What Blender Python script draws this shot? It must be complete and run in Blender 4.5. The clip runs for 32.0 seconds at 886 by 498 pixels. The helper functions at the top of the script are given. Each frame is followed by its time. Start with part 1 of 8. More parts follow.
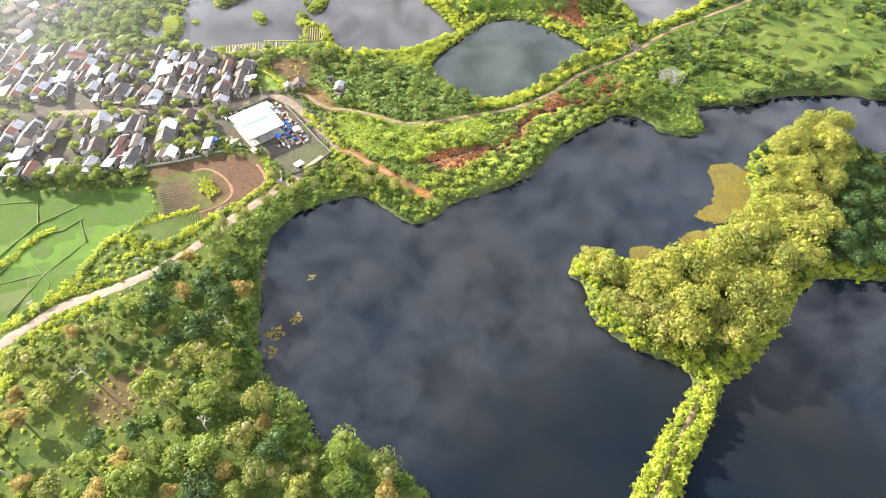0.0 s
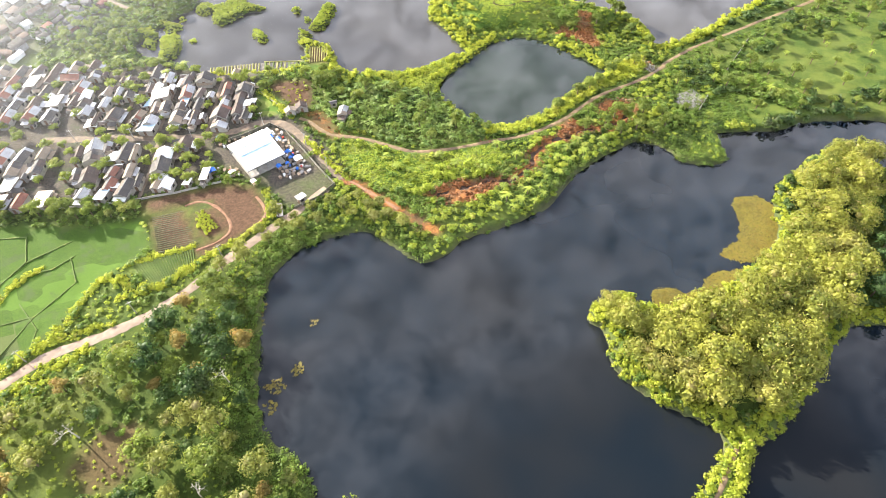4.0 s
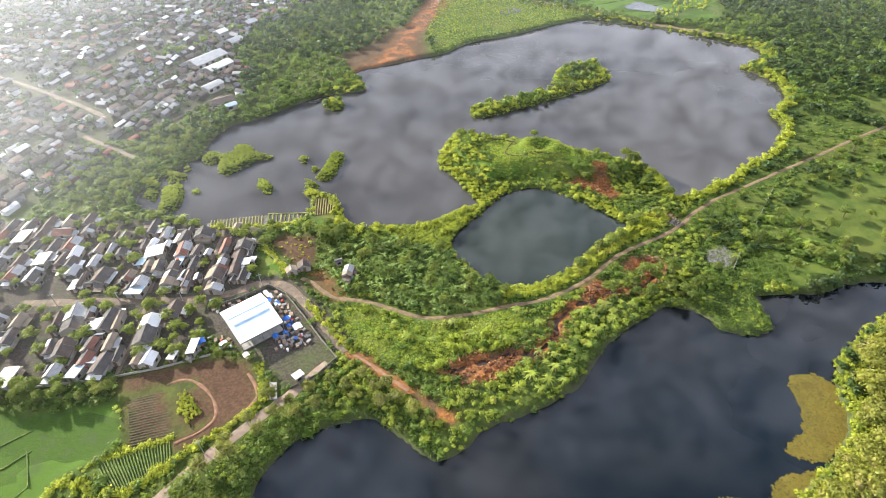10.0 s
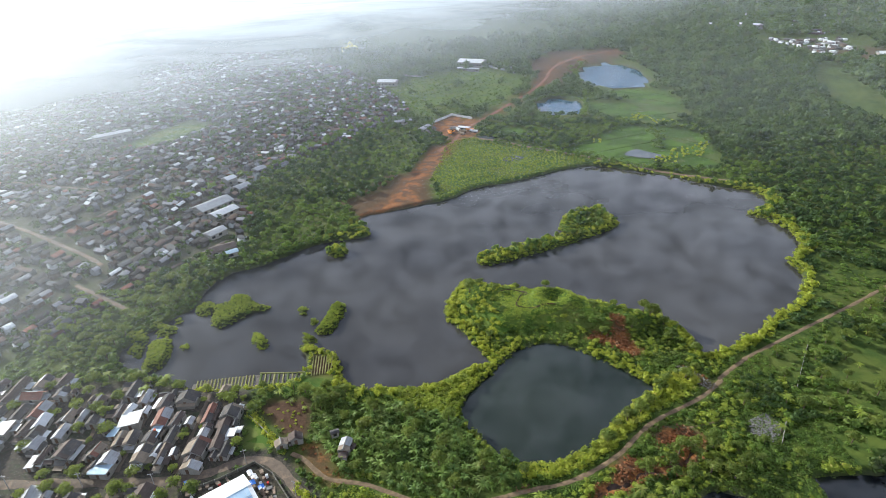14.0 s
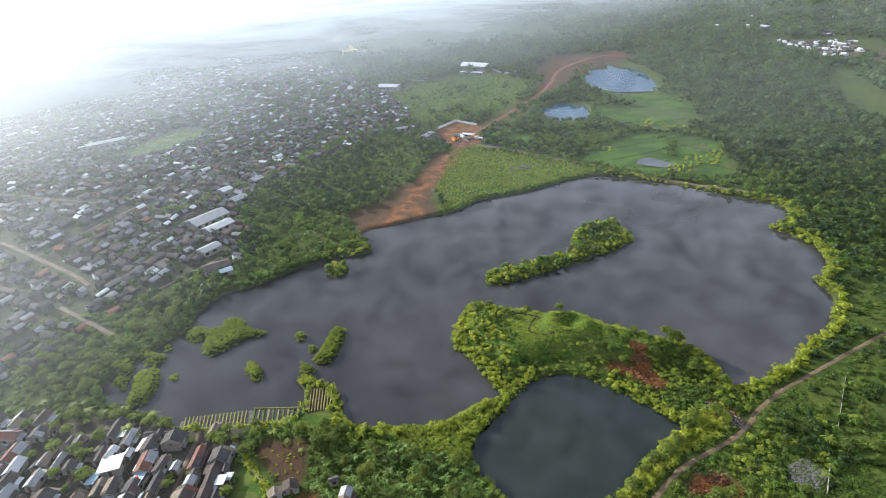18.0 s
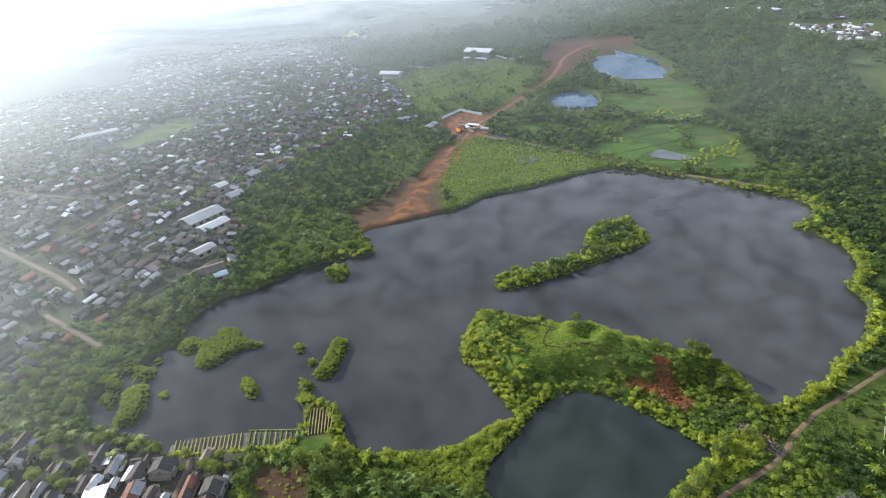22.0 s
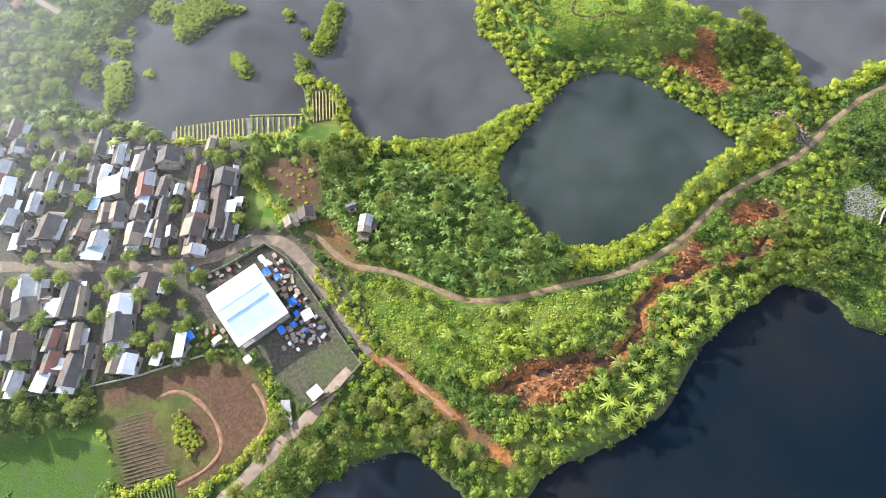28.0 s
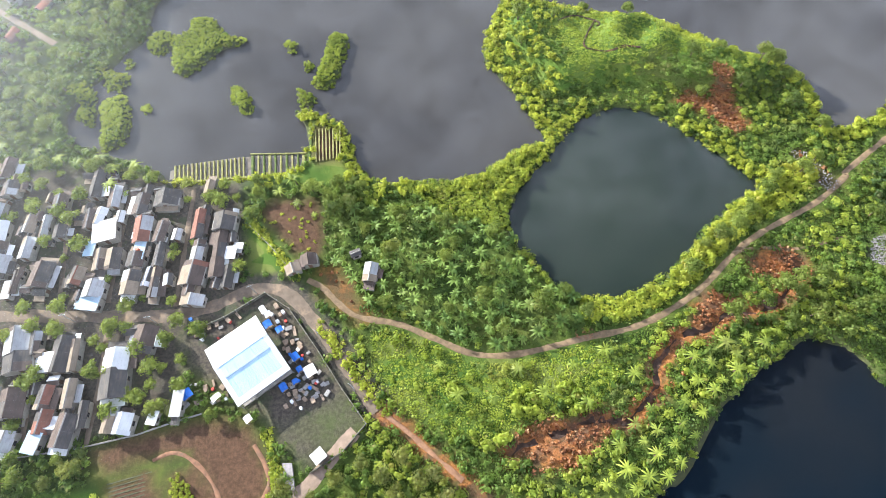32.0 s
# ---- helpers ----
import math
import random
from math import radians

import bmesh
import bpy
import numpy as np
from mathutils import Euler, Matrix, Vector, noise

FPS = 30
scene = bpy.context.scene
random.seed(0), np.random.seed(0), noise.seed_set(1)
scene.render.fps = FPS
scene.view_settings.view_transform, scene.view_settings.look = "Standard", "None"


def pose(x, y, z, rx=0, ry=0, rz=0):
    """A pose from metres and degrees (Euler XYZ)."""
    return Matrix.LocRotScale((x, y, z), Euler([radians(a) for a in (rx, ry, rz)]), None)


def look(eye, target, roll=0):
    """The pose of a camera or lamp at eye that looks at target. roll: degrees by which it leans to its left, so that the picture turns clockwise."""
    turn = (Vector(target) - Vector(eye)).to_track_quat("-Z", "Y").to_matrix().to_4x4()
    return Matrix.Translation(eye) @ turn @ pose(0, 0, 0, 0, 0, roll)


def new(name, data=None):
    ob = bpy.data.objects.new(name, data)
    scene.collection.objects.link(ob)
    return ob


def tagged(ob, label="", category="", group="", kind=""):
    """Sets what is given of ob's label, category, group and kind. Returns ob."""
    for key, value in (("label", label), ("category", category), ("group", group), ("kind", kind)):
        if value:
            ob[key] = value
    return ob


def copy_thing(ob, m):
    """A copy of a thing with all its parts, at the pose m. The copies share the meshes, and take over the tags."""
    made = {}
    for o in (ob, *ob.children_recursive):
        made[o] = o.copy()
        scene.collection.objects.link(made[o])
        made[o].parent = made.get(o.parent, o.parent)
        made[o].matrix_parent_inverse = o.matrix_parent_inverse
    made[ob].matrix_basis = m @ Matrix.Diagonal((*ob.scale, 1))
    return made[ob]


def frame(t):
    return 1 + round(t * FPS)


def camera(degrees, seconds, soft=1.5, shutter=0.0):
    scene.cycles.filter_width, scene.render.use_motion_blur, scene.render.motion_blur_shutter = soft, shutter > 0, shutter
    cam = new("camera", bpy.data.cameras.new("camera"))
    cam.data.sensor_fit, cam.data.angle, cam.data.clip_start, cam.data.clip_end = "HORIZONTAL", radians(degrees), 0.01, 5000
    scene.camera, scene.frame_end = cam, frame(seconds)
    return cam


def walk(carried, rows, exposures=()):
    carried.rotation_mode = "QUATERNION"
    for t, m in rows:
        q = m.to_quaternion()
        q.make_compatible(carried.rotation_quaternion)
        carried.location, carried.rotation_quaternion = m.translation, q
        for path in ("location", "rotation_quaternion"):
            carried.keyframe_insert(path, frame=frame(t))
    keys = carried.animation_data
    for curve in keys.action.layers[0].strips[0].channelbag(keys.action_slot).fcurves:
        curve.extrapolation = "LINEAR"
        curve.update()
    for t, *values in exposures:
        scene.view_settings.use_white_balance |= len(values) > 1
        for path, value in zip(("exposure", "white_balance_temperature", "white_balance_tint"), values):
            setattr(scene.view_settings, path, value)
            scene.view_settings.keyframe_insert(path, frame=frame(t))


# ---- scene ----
EXPOSURE = [(0, 2.4, 5950, 14), (6, 2.3, 5950, 14), (9, 2.3, 5950, 14), (9.5, 1.95, 5850, 14), (10.4, 1.65, 5700, 13), (11, 1.5, 5600, 12), (11.6, 1.3, 5500, 12), (12.1, 0.95, 5350, 11), (12.5, 0.85, 5350, 11), (22, 0.85, 5350, 11), (22.6, 1.2, 5300, 11), (23.2, 1.3, 5300, 12), (24, 1.65, 5350, 13), (28, 1.88, 5400, 13), (32, 1.85, 5400, 13)]

# camera: a small aircraft flying steadily north at about 150 m, tilting its lens on the way
cam = camera(75.54, 32.0, soft=0.5)
PATH = [
    (0, pose(0.00, 0.00, 150.00, 39.20, 1.50, -3.46)),
    (1, pose(-0.42, 3.70, 150.03, 39.20, 1.54, -3.44)),
    (2, pose(-0.84, 8.04, 150.05, 39.20, 1.58, -3.42)),
    (3, pose(-1.26, 12.60, 150.08, 39.20, 1.63, -3.41)),
    (5, pose(-2.09, 22.38, 150.13, 39.21, 1.71, -3.37)),
    (6, pose(-2.51, 27.40, 150.16, 39.22, 1.75, -3.36)),
    (7, pose(-2.88, 32.60, 150.18, 39.22, 1.79, -3.34)),
    (8, pose(-3.25, 37.87, 150.21, 39.22, 1.83, -3.32)),
    (8.8, pose(-3.55, 42.09, 150.23, 39.22, 1.87, -3.31)),
    (8.9, pose(-3.58, 42.62, 150.23, 39.40, 1.87, -3.31)),
    (9, pose(-3.62, 43.14, 150.24, 40.68, 1.87, -3.30)),
    (9.1, pose(-3.66, 43.67, 150.24, 43.92, 1.88, -3.30)),
    (9.2, pose(-3.69, 44.20, 150.24, 47.21, 1.88, -3.30)),
    (9.3, pose(-3.73, 44.73, 150.24, 49.40, 1.89, -3.30)),
    (9.4, pose(-3.77, 45.25, 150.25, 49.85, 1.89, -3.30)),
    (9.5, pose(-3.80, 45.78, 150.25, 49.93, 1.89, -3.30)),
    (10, pose(-3.99, 48.42, 150.26, 50.06, 1.92, -3.29)),
    (10.3, pose(-4.10, 50.00, 150.27, 49.97, 1.93, -3.28)),
    (10.4, pose(-4.14, 50.53, 150.27, 51.50, 1.93, -3.28)),
    (10.5, pose(-4.17, 51.05, 150.28, 55.09, 1.94, -3.28)),
    (10.6, pose(-4.21, 51.58, 150.28, 59.02, 1.94, -3.28)),
    (10.7, pose(-4.25, 52.11, 150.28, 62.57, 1.94, -3.28)),
    (10.8, pose(-4.28, 52.64, 150.28, 66.54, 1.95, -3.27)),
    (10.9, pose(-4.32, 53.16, 150.29, 67.97, 1.95, -3.27)),
    (11, pose(-4.36, 53.69, 150.29, 68.54, 1.96, -3.27)),
    (11.5, pose(-4.54, 56.33, 150.30, 68.62, 1.98, -3.26)),
    (12, pose(-4.72, 58.96, 150.31, 68.69, 2.00, -3.25)),
    (12.1, pose(-4.76, 59.49, 150.32, 68.40, 2.00, -3.25)),
    (12.2, pose(-4.80, 60.02, 150.32, 67.30, 2.01, -3.25)),
    (12.3, pose(-4.84, 60.54, 150.32, 64.74, 2.01, -3.25)),
    (12.4, pose(-4.87, 61.07, 150.33, 63.11, 2.01, -3.25)),
    (12.5, pose(-4.91, 61.59, 150.33, 62.89, 2.02, -3.25)),
    (13, pose(-5.09, 64.17, 150.34, 62.86, 2.04, -3.24)),
    (14.5, pose(-5.59, 71.67, 150.38, 62.91, 2.10, -3.21)),
    (16.5, pose(-6.25, 81.58, 150.43, 62.97, 2.18, -3.18)),
    (17, pose(-6.42, 84.05, 150.45, 62.98, 2.21, -3.17)),
    (19, pose(-7.08, 93.92, 150.50, 63.07, 2.29, -3.14)),
    (20.5, pose(-7.80, 101.13, 150.54, 63.13, 2.35, -3.11)),
    (21.5, pose(-8.28, 105.91, 150.56, 63.17, 2.39, -3.10)),
    (22, pose(-8.52, 108.30, 150.58, 61.54, 2.41, -3.09)),
    (22.1, pose(-8.57, 108.78, 150.58, 58.98, 2.42, -3.09)),
    (22.2, pose(-8.62, 109.26, 150.58, 55.33, 2.42, -3.08)),
    (22.3, pose(-8.67, 109.73, 150.59, 52.38, 2.42, -3.08)),
    (22.5, pose(-8.76, 110.69, 150.59, 51.72, 2.43, -3.08)),
    (23, pose(-9.00, 113.08, 150.60, 51.43, 2.45, -3.07)),
    (23.1, pose(-9.05, 113.56, 150.61, 49.80, 2.46, -3.07)),
    (23.2, pose(-9.10, 114.03, 150.61, 46.72, 2.46, -3.07)),
    (23.3, pose(-9.15, 114.50, 150.61, 42.66, 2.47, -3.07)),
    (23.4, pose(-9.20, 114.97, 150.61, 39.13, 2.47, -3.06)),
    (23.5, pose(-9.24, 115.43, 150.62, 35.83, 2.47, -3.06)),
    (23.6, pose(-9.29, 115.88, 150.62, 31.58, 2.48, -3.06)),
    (23.7, pose(-9.34, 116.33, 150.62, 28.05, 2.48, -3.06)),
    (23.8, pose(-9.39, 116.78, 150.62, 26.09, 2.49, -3.06)),
    (24, pose(-9.48, 117.65, 150.63, 25.14, 2.50, -3.05)),
    (25.5, pose(-9.86, 123.63, 150.67, 25.30, 2.56, -3.03)),
    (27.5, pose(-10.36, 131.32, 150.72, 25.51, 2.64, -3.00)),
    (28, pose(-10.48, 133.24, 150.73, 25.56, 2.66, -2.99)),
    (30, pose(-10.98, 140.94, 150.79, 25.58, 2.74, -2.95)),
    (32, pose(-11.48, 148.63, 150.84, 25.60, 2.83, -2.92)),
]
walk(cam, PATH, EXPOSURE)

# ---------------------------------------------------------------- world, sun
SUN_AZ = 52.0   # degrees to the left of north
SUN_EL = 21.0
world = bpy.data.worlds.new("sky_world")
scene.world = world
world.use_nodes = True
wn, wl = world.node_tree.nodes, world.node_tree.links
wn.clear()
w_out = wn.new("ShaderNodeOutputWorld")
w_bg = wn.new("ShaderNodeBackground")
sky = wn.new("ShaderNodeTexSky")
sky.sky_type = "NISHITA"
sky.sun_disc = False
sky.sun_elevation = radians(SUN_EL)
sky.sun_rotation = radians(-SUN_AZ)
sky.air_density, sky.dust_density, sky.ozone_density = 1.0, 1.2, 1.0
# broken cloud all over the sky
tc = wn.new("ShaderNodeTexCoord")
sep = wn.new("ShaderNodeSeparateXYZ")
wl.new(tc.outputs["Generated"], sep.inputs[0])
zc = wn.new("ShaderNodeMath")
zc.operation = "MAXIMUM"
zc.inputs[1].default_value = 0.0
wl.new(sep.outputs[2], zc.inputs[0])
za = wn.new("ShaderNodeMath")
za.operation = "ADD"
za.inputs[1].default_value = 0.25
wl.new(zc.outputs[0], za.inputs[0])
div = wn.new("ShaderNodeVectorMath")
div.operation = "DIVIDE"
wl.new(tc.outputs["Generated"], div.inputs[0])
wl.new(za.outputs[0], div.inputs[1])
flat = wn.new("ShaderNodeVectorMath")
flat.operation = "MULTIPLY"
flat.inputs[1].default_value = (1.0, 1.0, 0.0)
wl.new(div.outputs[0], flat.inputs[0])
cn = wn.new("ShaderNodeTexNoise")
cn.inputs["Scale"].default_value = 14.0
cn.inputs["Detail"].default_value = 7.0
cn.inputs["Roughness"].default_value = 0.64
cn.inputs["Distortion"].default_value = 0.3
wl.new(flat.outputs[0], cn.inputs["Vector"])
cr = wn.new("ShaderNodeMapRange")
cr.interpolation_type = "SMOOTHSTEP"
cr.inputs["From Min"].default_value = 0.20
cr.inputs["From Max"].default_value = 0.74
cr.inputs["To Max"].default_value = 0.95
wl.new(cn.outputs[0], cr.inputs["Value"])
cm = wn.new("ShaderNodeMix")
cm.data_type = "RGBA"
cm.inputs["B"].default_value = (33.0, 32.6, 33.0, 1.0)
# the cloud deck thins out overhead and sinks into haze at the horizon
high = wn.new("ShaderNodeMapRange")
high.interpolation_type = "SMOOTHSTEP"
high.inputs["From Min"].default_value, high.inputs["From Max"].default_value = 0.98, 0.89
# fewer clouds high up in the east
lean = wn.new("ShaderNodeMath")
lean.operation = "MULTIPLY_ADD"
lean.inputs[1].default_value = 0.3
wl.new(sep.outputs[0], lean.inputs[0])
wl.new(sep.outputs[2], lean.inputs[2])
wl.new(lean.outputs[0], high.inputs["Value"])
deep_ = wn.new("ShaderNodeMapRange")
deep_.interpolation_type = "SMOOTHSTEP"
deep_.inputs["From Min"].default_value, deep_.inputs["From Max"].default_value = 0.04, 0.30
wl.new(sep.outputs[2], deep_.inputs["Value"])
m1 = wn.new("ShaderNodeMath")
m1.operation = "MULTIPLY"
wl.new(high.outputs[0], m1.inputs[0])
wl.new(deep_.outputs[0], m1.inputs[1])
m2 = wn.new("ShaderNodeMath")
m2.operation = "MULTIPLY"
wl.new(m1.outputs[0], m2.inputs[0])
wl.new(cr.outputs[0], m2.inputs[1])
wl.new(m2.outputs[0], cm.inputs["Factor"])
wl.new(sky.outputs[0], cm.inputs["A"])
# white haze round the horizon
hz_f = wn.new("ShaderNodeMapRange")
hz_f.interpolation_type = "SMOOTHSTEP"
hz_f.inputs["From Min"].default_value, hz_f.inputs["From Max"].default_value = 0.16, 0.02
hz_f.inputs["To Max"].default_value = 0.85
wl.new(sep.outputs[2], hz_f.inputs["Value"])
hm = wn.new("ShaderNodeMix")
hm.data_type = "RGBA"
hm.inputs["B"].default_value = (36.0, 37.0, 38.0, 1.0)
wl.new(hz_f.outputs[0], hm.inputs["Factor"])
wl.new(cm.outputs["Result"], hm.inputs["A"])
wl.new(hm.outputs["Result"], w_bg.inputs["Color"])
w_bg.inputs["Strength"].default_value = 0.027
wl.new(w_bg.outputs[0], w_out.inputs[0])

sun = new("sun", bpy.data.lights.new("sun", "SUN"))
sun.data.energy = 5.0
sun.data.angle = radians(0.8)
sun.data.color = (1.0, 0.89, 0.66)
sun_to = Vector((-math.sin(radians(SUN_AZ)) * math.cos(radians(SUN_EL)), math.cos(radians(SUN_AZ)) * math.cos(radians(SUN_EL)), math.sin(radians(SUN_EL))))
sun.matrix_world = look(sun_to * 900.0, (0.0, 0.0, 0.0))

# ---------------------------------------------------------------- materials
class Nodes:
    """A small builder for node materials."""

    def __init__(self, name):
        self.mat = bpy.data.materials.new(name)
        self.mat.use_nodes = True
        self.n, self.l = self.mat.node_tree.nodes, self.mat.node_tree.links
        self.n.clear()
        self.out = self.n.new("ShaderNodeOutputMaterial")
        self.geo = self.n.new("ShaderNodeNewGeometry")
        self.pos = self.geo.outputs["Position"]

    def link(self, a, b):
        self.l.new(a, b)

    def noise(self, scale, detail=4.0, rough=0.6, vector=None, distort=0.0):
        t = self.n.new("ShaderNodeTexNoise")
        t.inputs["Scale"].default_value = scale
        t.inputs["Detail"].default_value = detail
        t.inputs["Roughness"].default_value = rough
        t.inputs["Distortion"].default_value = distort
        self.link(vector or self.pos, t.inputs["Vector"])
        return t.outputs[0]

    def ramp(self, value, lo, hi, a=0.0, b=1.0):
        m = self.n.new("ShaderNodeMapRange")
        m.inputs["From Min"].default_value, m.inputs["From Max"].default_value = lo, hi
        m.inputs["To Min"].default_value, m.inputs["To Max"].default_value = a, b
        m.interpolation_type = "SMOOTHSTEP"
        self.link(value, m.inputs["Value"])
        return m.outputs[0]

    def mix(self, fac, a, b, blend="MIX"):
        m = self.n.new("ShaderNodeMix")
        m.data_type, m.blend_type = "RGBA", blend
        for sock, v in ((m.inputs["Factor"], fac), (m.inputs["A"], a), (m.inputs["B"], b)):
            if isinstance(v, (int, float)):
                sock.default_value = v
            elif isinstance(v, tuple):
                sock.default_value = (*v[:3], 1.0)
            else:
                self.link(v, sock)
        return m.outputs["Result"]

    def math(self, op, a, b=0.0):
        m = self.n.new("ShaderNodeMath")
        m.operation = op
        for sock, v in zip(m.inputs, (a, b)):
            if isinstance(v, (int, float)):
                sock.default_value = v
            else:
                self.link(v, sock)
        return m.outputs[0]

    def attr(self, name):
        a = self.n.new("ShaderNodeAttribute")
        a.attribute_name = name
        return a

    def rand(self):
        return self.n.new("ShaderNodeObjectInfo").outputs["Random"]

    def bump(self, height, strength=0.4, distance=0.1):
        b = self.n.new("ShaderNodeBump")
        b.inputs["Strength"].default_value, b.inputs["Distance"].default_value = strength, distance
        self.link(height, b.inputs["Height"])
        return b.outputs[0]

    def surface(self, colour, rough=0.8, metal=0.0, normal=None, spec=0.4, ior=None):
        p = self.n.new("ShaderNodeBsdfPrincipled")
        p.inputs["Specular IOR Level"].default_value = spec
        for sock, v in ((p.inputs["Base Color"], colour), (p.inputs["Roughness"], rough), (p.inputs["Metallic"], metal)):
            if isinstance(v, tuple):
                sock.default_value = (*v[:3], 1.0)
            elif isinstance(v, (int, float)):
                sock.default_value = v
            else:
                self.link(v, sock)
        if ior:
            p.inputs["IOR"].default_value = ior
        if normal is not None:
            self.link(normal, p.inputs["Normal"])
        self.link(p.outputs[0], self.out.inputs[0])
        return p


def leaf(name, dark, light, dry, dry_share=0.12, joined=True, glow=0.42):
    """Foliage: colour differs from plant to plant and from leaf to leaf, and light shines through."""
    k = Nodes(name)
    plant = k.attr("tint").outputs["Fac"] if joined else k.rand()
    per_leaf = k.geo.outputs["Random Per Island"]
    t = k.math("ADD", k.math("MULTIPLY", plant, 0.44), k.math("MULTIPLY", per_leaf, 0.28))
    t = k.math("ADD", t, k.ramp(k.noise(0.33, 3.0, 0.6), 0.35, 0.65, 0.0, 0.2))
    col = k.mix(t, dark, light)
    patch = k.ramp(k.noise(0.045, 3.0), 0.42, 0.66)
    col = k.mix(k.math("MULTIPLY", patch, 0.35), col, light)
    col = k.mix(k.ramp(k.noise(0.11, 3.0, 0.6), 0.5, 0.68, 0.0, 0.55), col, dark)
    col = k.mix(k.math("MULTIPLY", k.ramp(per_leaf, 1.0 - dry_share, 1.0 - dry_share * 0.5), 0.7), col, dry)
    col = k.mix(k.ramp(k.noise(0.085, 4.0, 0.6), 0.54, 0.70, 0.0, 0.32), col, dry)
    grain = k.noise(2.6, 3.0, 0.65)
    col = k.mix(k.ramp(grain, 0.50, 0.72, 0.0, 0.42), col, tuple(c * 0.6 for c in dark))
    col = k.mix(k.ramp(grain, 0.46, 0.30, 0.0, 0.4), col, light)
    d = k.n.new("ShaderNodeBsdfPrincipled")
    d.inputs["Roughness"].default_value = 0.55
    d.inputs["Specular IOR Level"].default_value = 0.25
    k.link(col, d.inputs["Base Color"])
    tr = k.n.new("ShaderNodeBsdfTranslucent")
    k.link(k.mix(0.5, col, light), tr.inputs[0])
    ms = k.n.new("ShaderNodeMixShader")
    ms.inputs[0].default_value = glow
    k.link(d.outputs[0], ms.inputs[1])
    k.link(tr.outputs[0], ms.inputs[2])
    k.link(ms.outputs[0], k.out.inputs[0])
    return k.mat


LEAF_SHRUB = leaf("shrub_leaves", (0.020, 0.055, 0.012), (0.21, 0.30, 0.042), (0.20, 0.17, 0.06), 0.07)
# yellow-green with the sunlight on the banks put into the colour
LEAF_BRIGHT = leaf("sunlit_bank_leaves", (0.085, 0.15, 0.014), (0.54, 0.57, 0.06), (0.34, 0.28, 0.08), 0.08, glow=0.5)
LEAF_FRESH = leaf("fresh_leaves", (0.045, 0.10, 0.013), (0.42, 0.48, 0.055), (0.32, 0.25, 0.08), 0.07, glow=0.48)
# dark green; also the shaded leaf colour of eastern scrub and thickets
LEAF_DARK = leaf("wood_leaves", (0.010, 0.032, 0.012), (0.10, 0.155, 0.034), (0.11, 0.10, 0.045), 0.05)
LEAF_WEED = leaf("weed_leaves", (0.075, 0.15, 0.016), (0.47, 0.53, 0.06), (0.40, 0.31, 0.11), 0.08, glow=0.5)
LEAF_DRY = leaf("scorched_leaves", (0.10, 0.04, 0.018), (0.42, 0.17, 0.06), (0.34, 0.25, 0.13), 0.2, glow=0.15)
LEAF_TREE = leaf("tree_leaves", (0.025, 0.058, 0.013), (0.25, 0.305, 0.048), (0.22, 0.18, 0.06), 0.06, joined=False)
# deep green with the ridge slope's shade put into the leaf colour
LEAF_DEEP_SHADE = leaf("deep_green_shade_leaves", (0.012, 0.038, 0.014), (0.085, 0.14, 0.03), (0.12, 0.11, 0.04), 0.04, joined=False)
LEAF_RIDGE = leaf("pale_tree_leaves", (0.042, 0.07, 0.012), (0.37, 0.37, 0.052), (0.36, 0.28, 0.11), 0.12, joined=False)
LEAF_RUST = leaf("rusty_tree_leaves", (0.10, 0.09, 0.022), (0.42, 0.32, 0.09), (0.46, 0.26, 0.09), 0.12, joined=False)
LEAF_PALM = leaf("palm_leaves", (0.06, 0.11, 0.016), (0.36, 0.42, 0.05), (0.32, 0.27, 0.10), 0.05, joined=False, glow=0.35)
LEAF_GARDEN = leaf("garden_leaves", (0.04, 0.085, 0.014), (0.31, 0.36, 0.055), (0.28, 0.23, 0.08), 0.06, joined=False)
LEAF_BANANA = leaf("banana_leaves", (0.032, 0.075, 0.014), (0.22, 0.31, 0.05), (0.28, 0.24, 0.09), 0.05, joined=False, glow=0.3)
LEAF_FERN = leaf("feathery_leaves", (0.045, 0.075, 0.016), (0.30, 0.31, 0.06), (0.26, 0.21, 0.11), 0.12, joined=False)


def plain(name, base, vary=0.25, scale=1.2, rough=0.8, metal=0.0, second=None, bump=0.3, object_tint=0.0):
    """A worn plain surface with stains at two scales."""
    k = Nodes(name)
    dark = tuple(c * (1.0 - vary) for c in base)
    col = k.mix(k.ramp(k.noise(scale, 6.0), 0.3, 0.7), dark, base)
    if second:
        col = k.mix(k.ramp(k.noise(scale * 0.23, 4.0, 0.7), 0.52, 0.7), col, second)
    if object_tint:
        col = k.mix(k.math("MULTIPLY", k.rand(), object_tint), col, tuple(c * 0.45 for c in base))
    k.surface(col, k.ramp(k.noise(scale * 2.0), 0.3, 0.7, rough - 0.08, min(1.0, rough + 0.1)), metal, k.bump(k.noise(scale * 6.0, 6.0), bump, 0.06))
    return k.mat


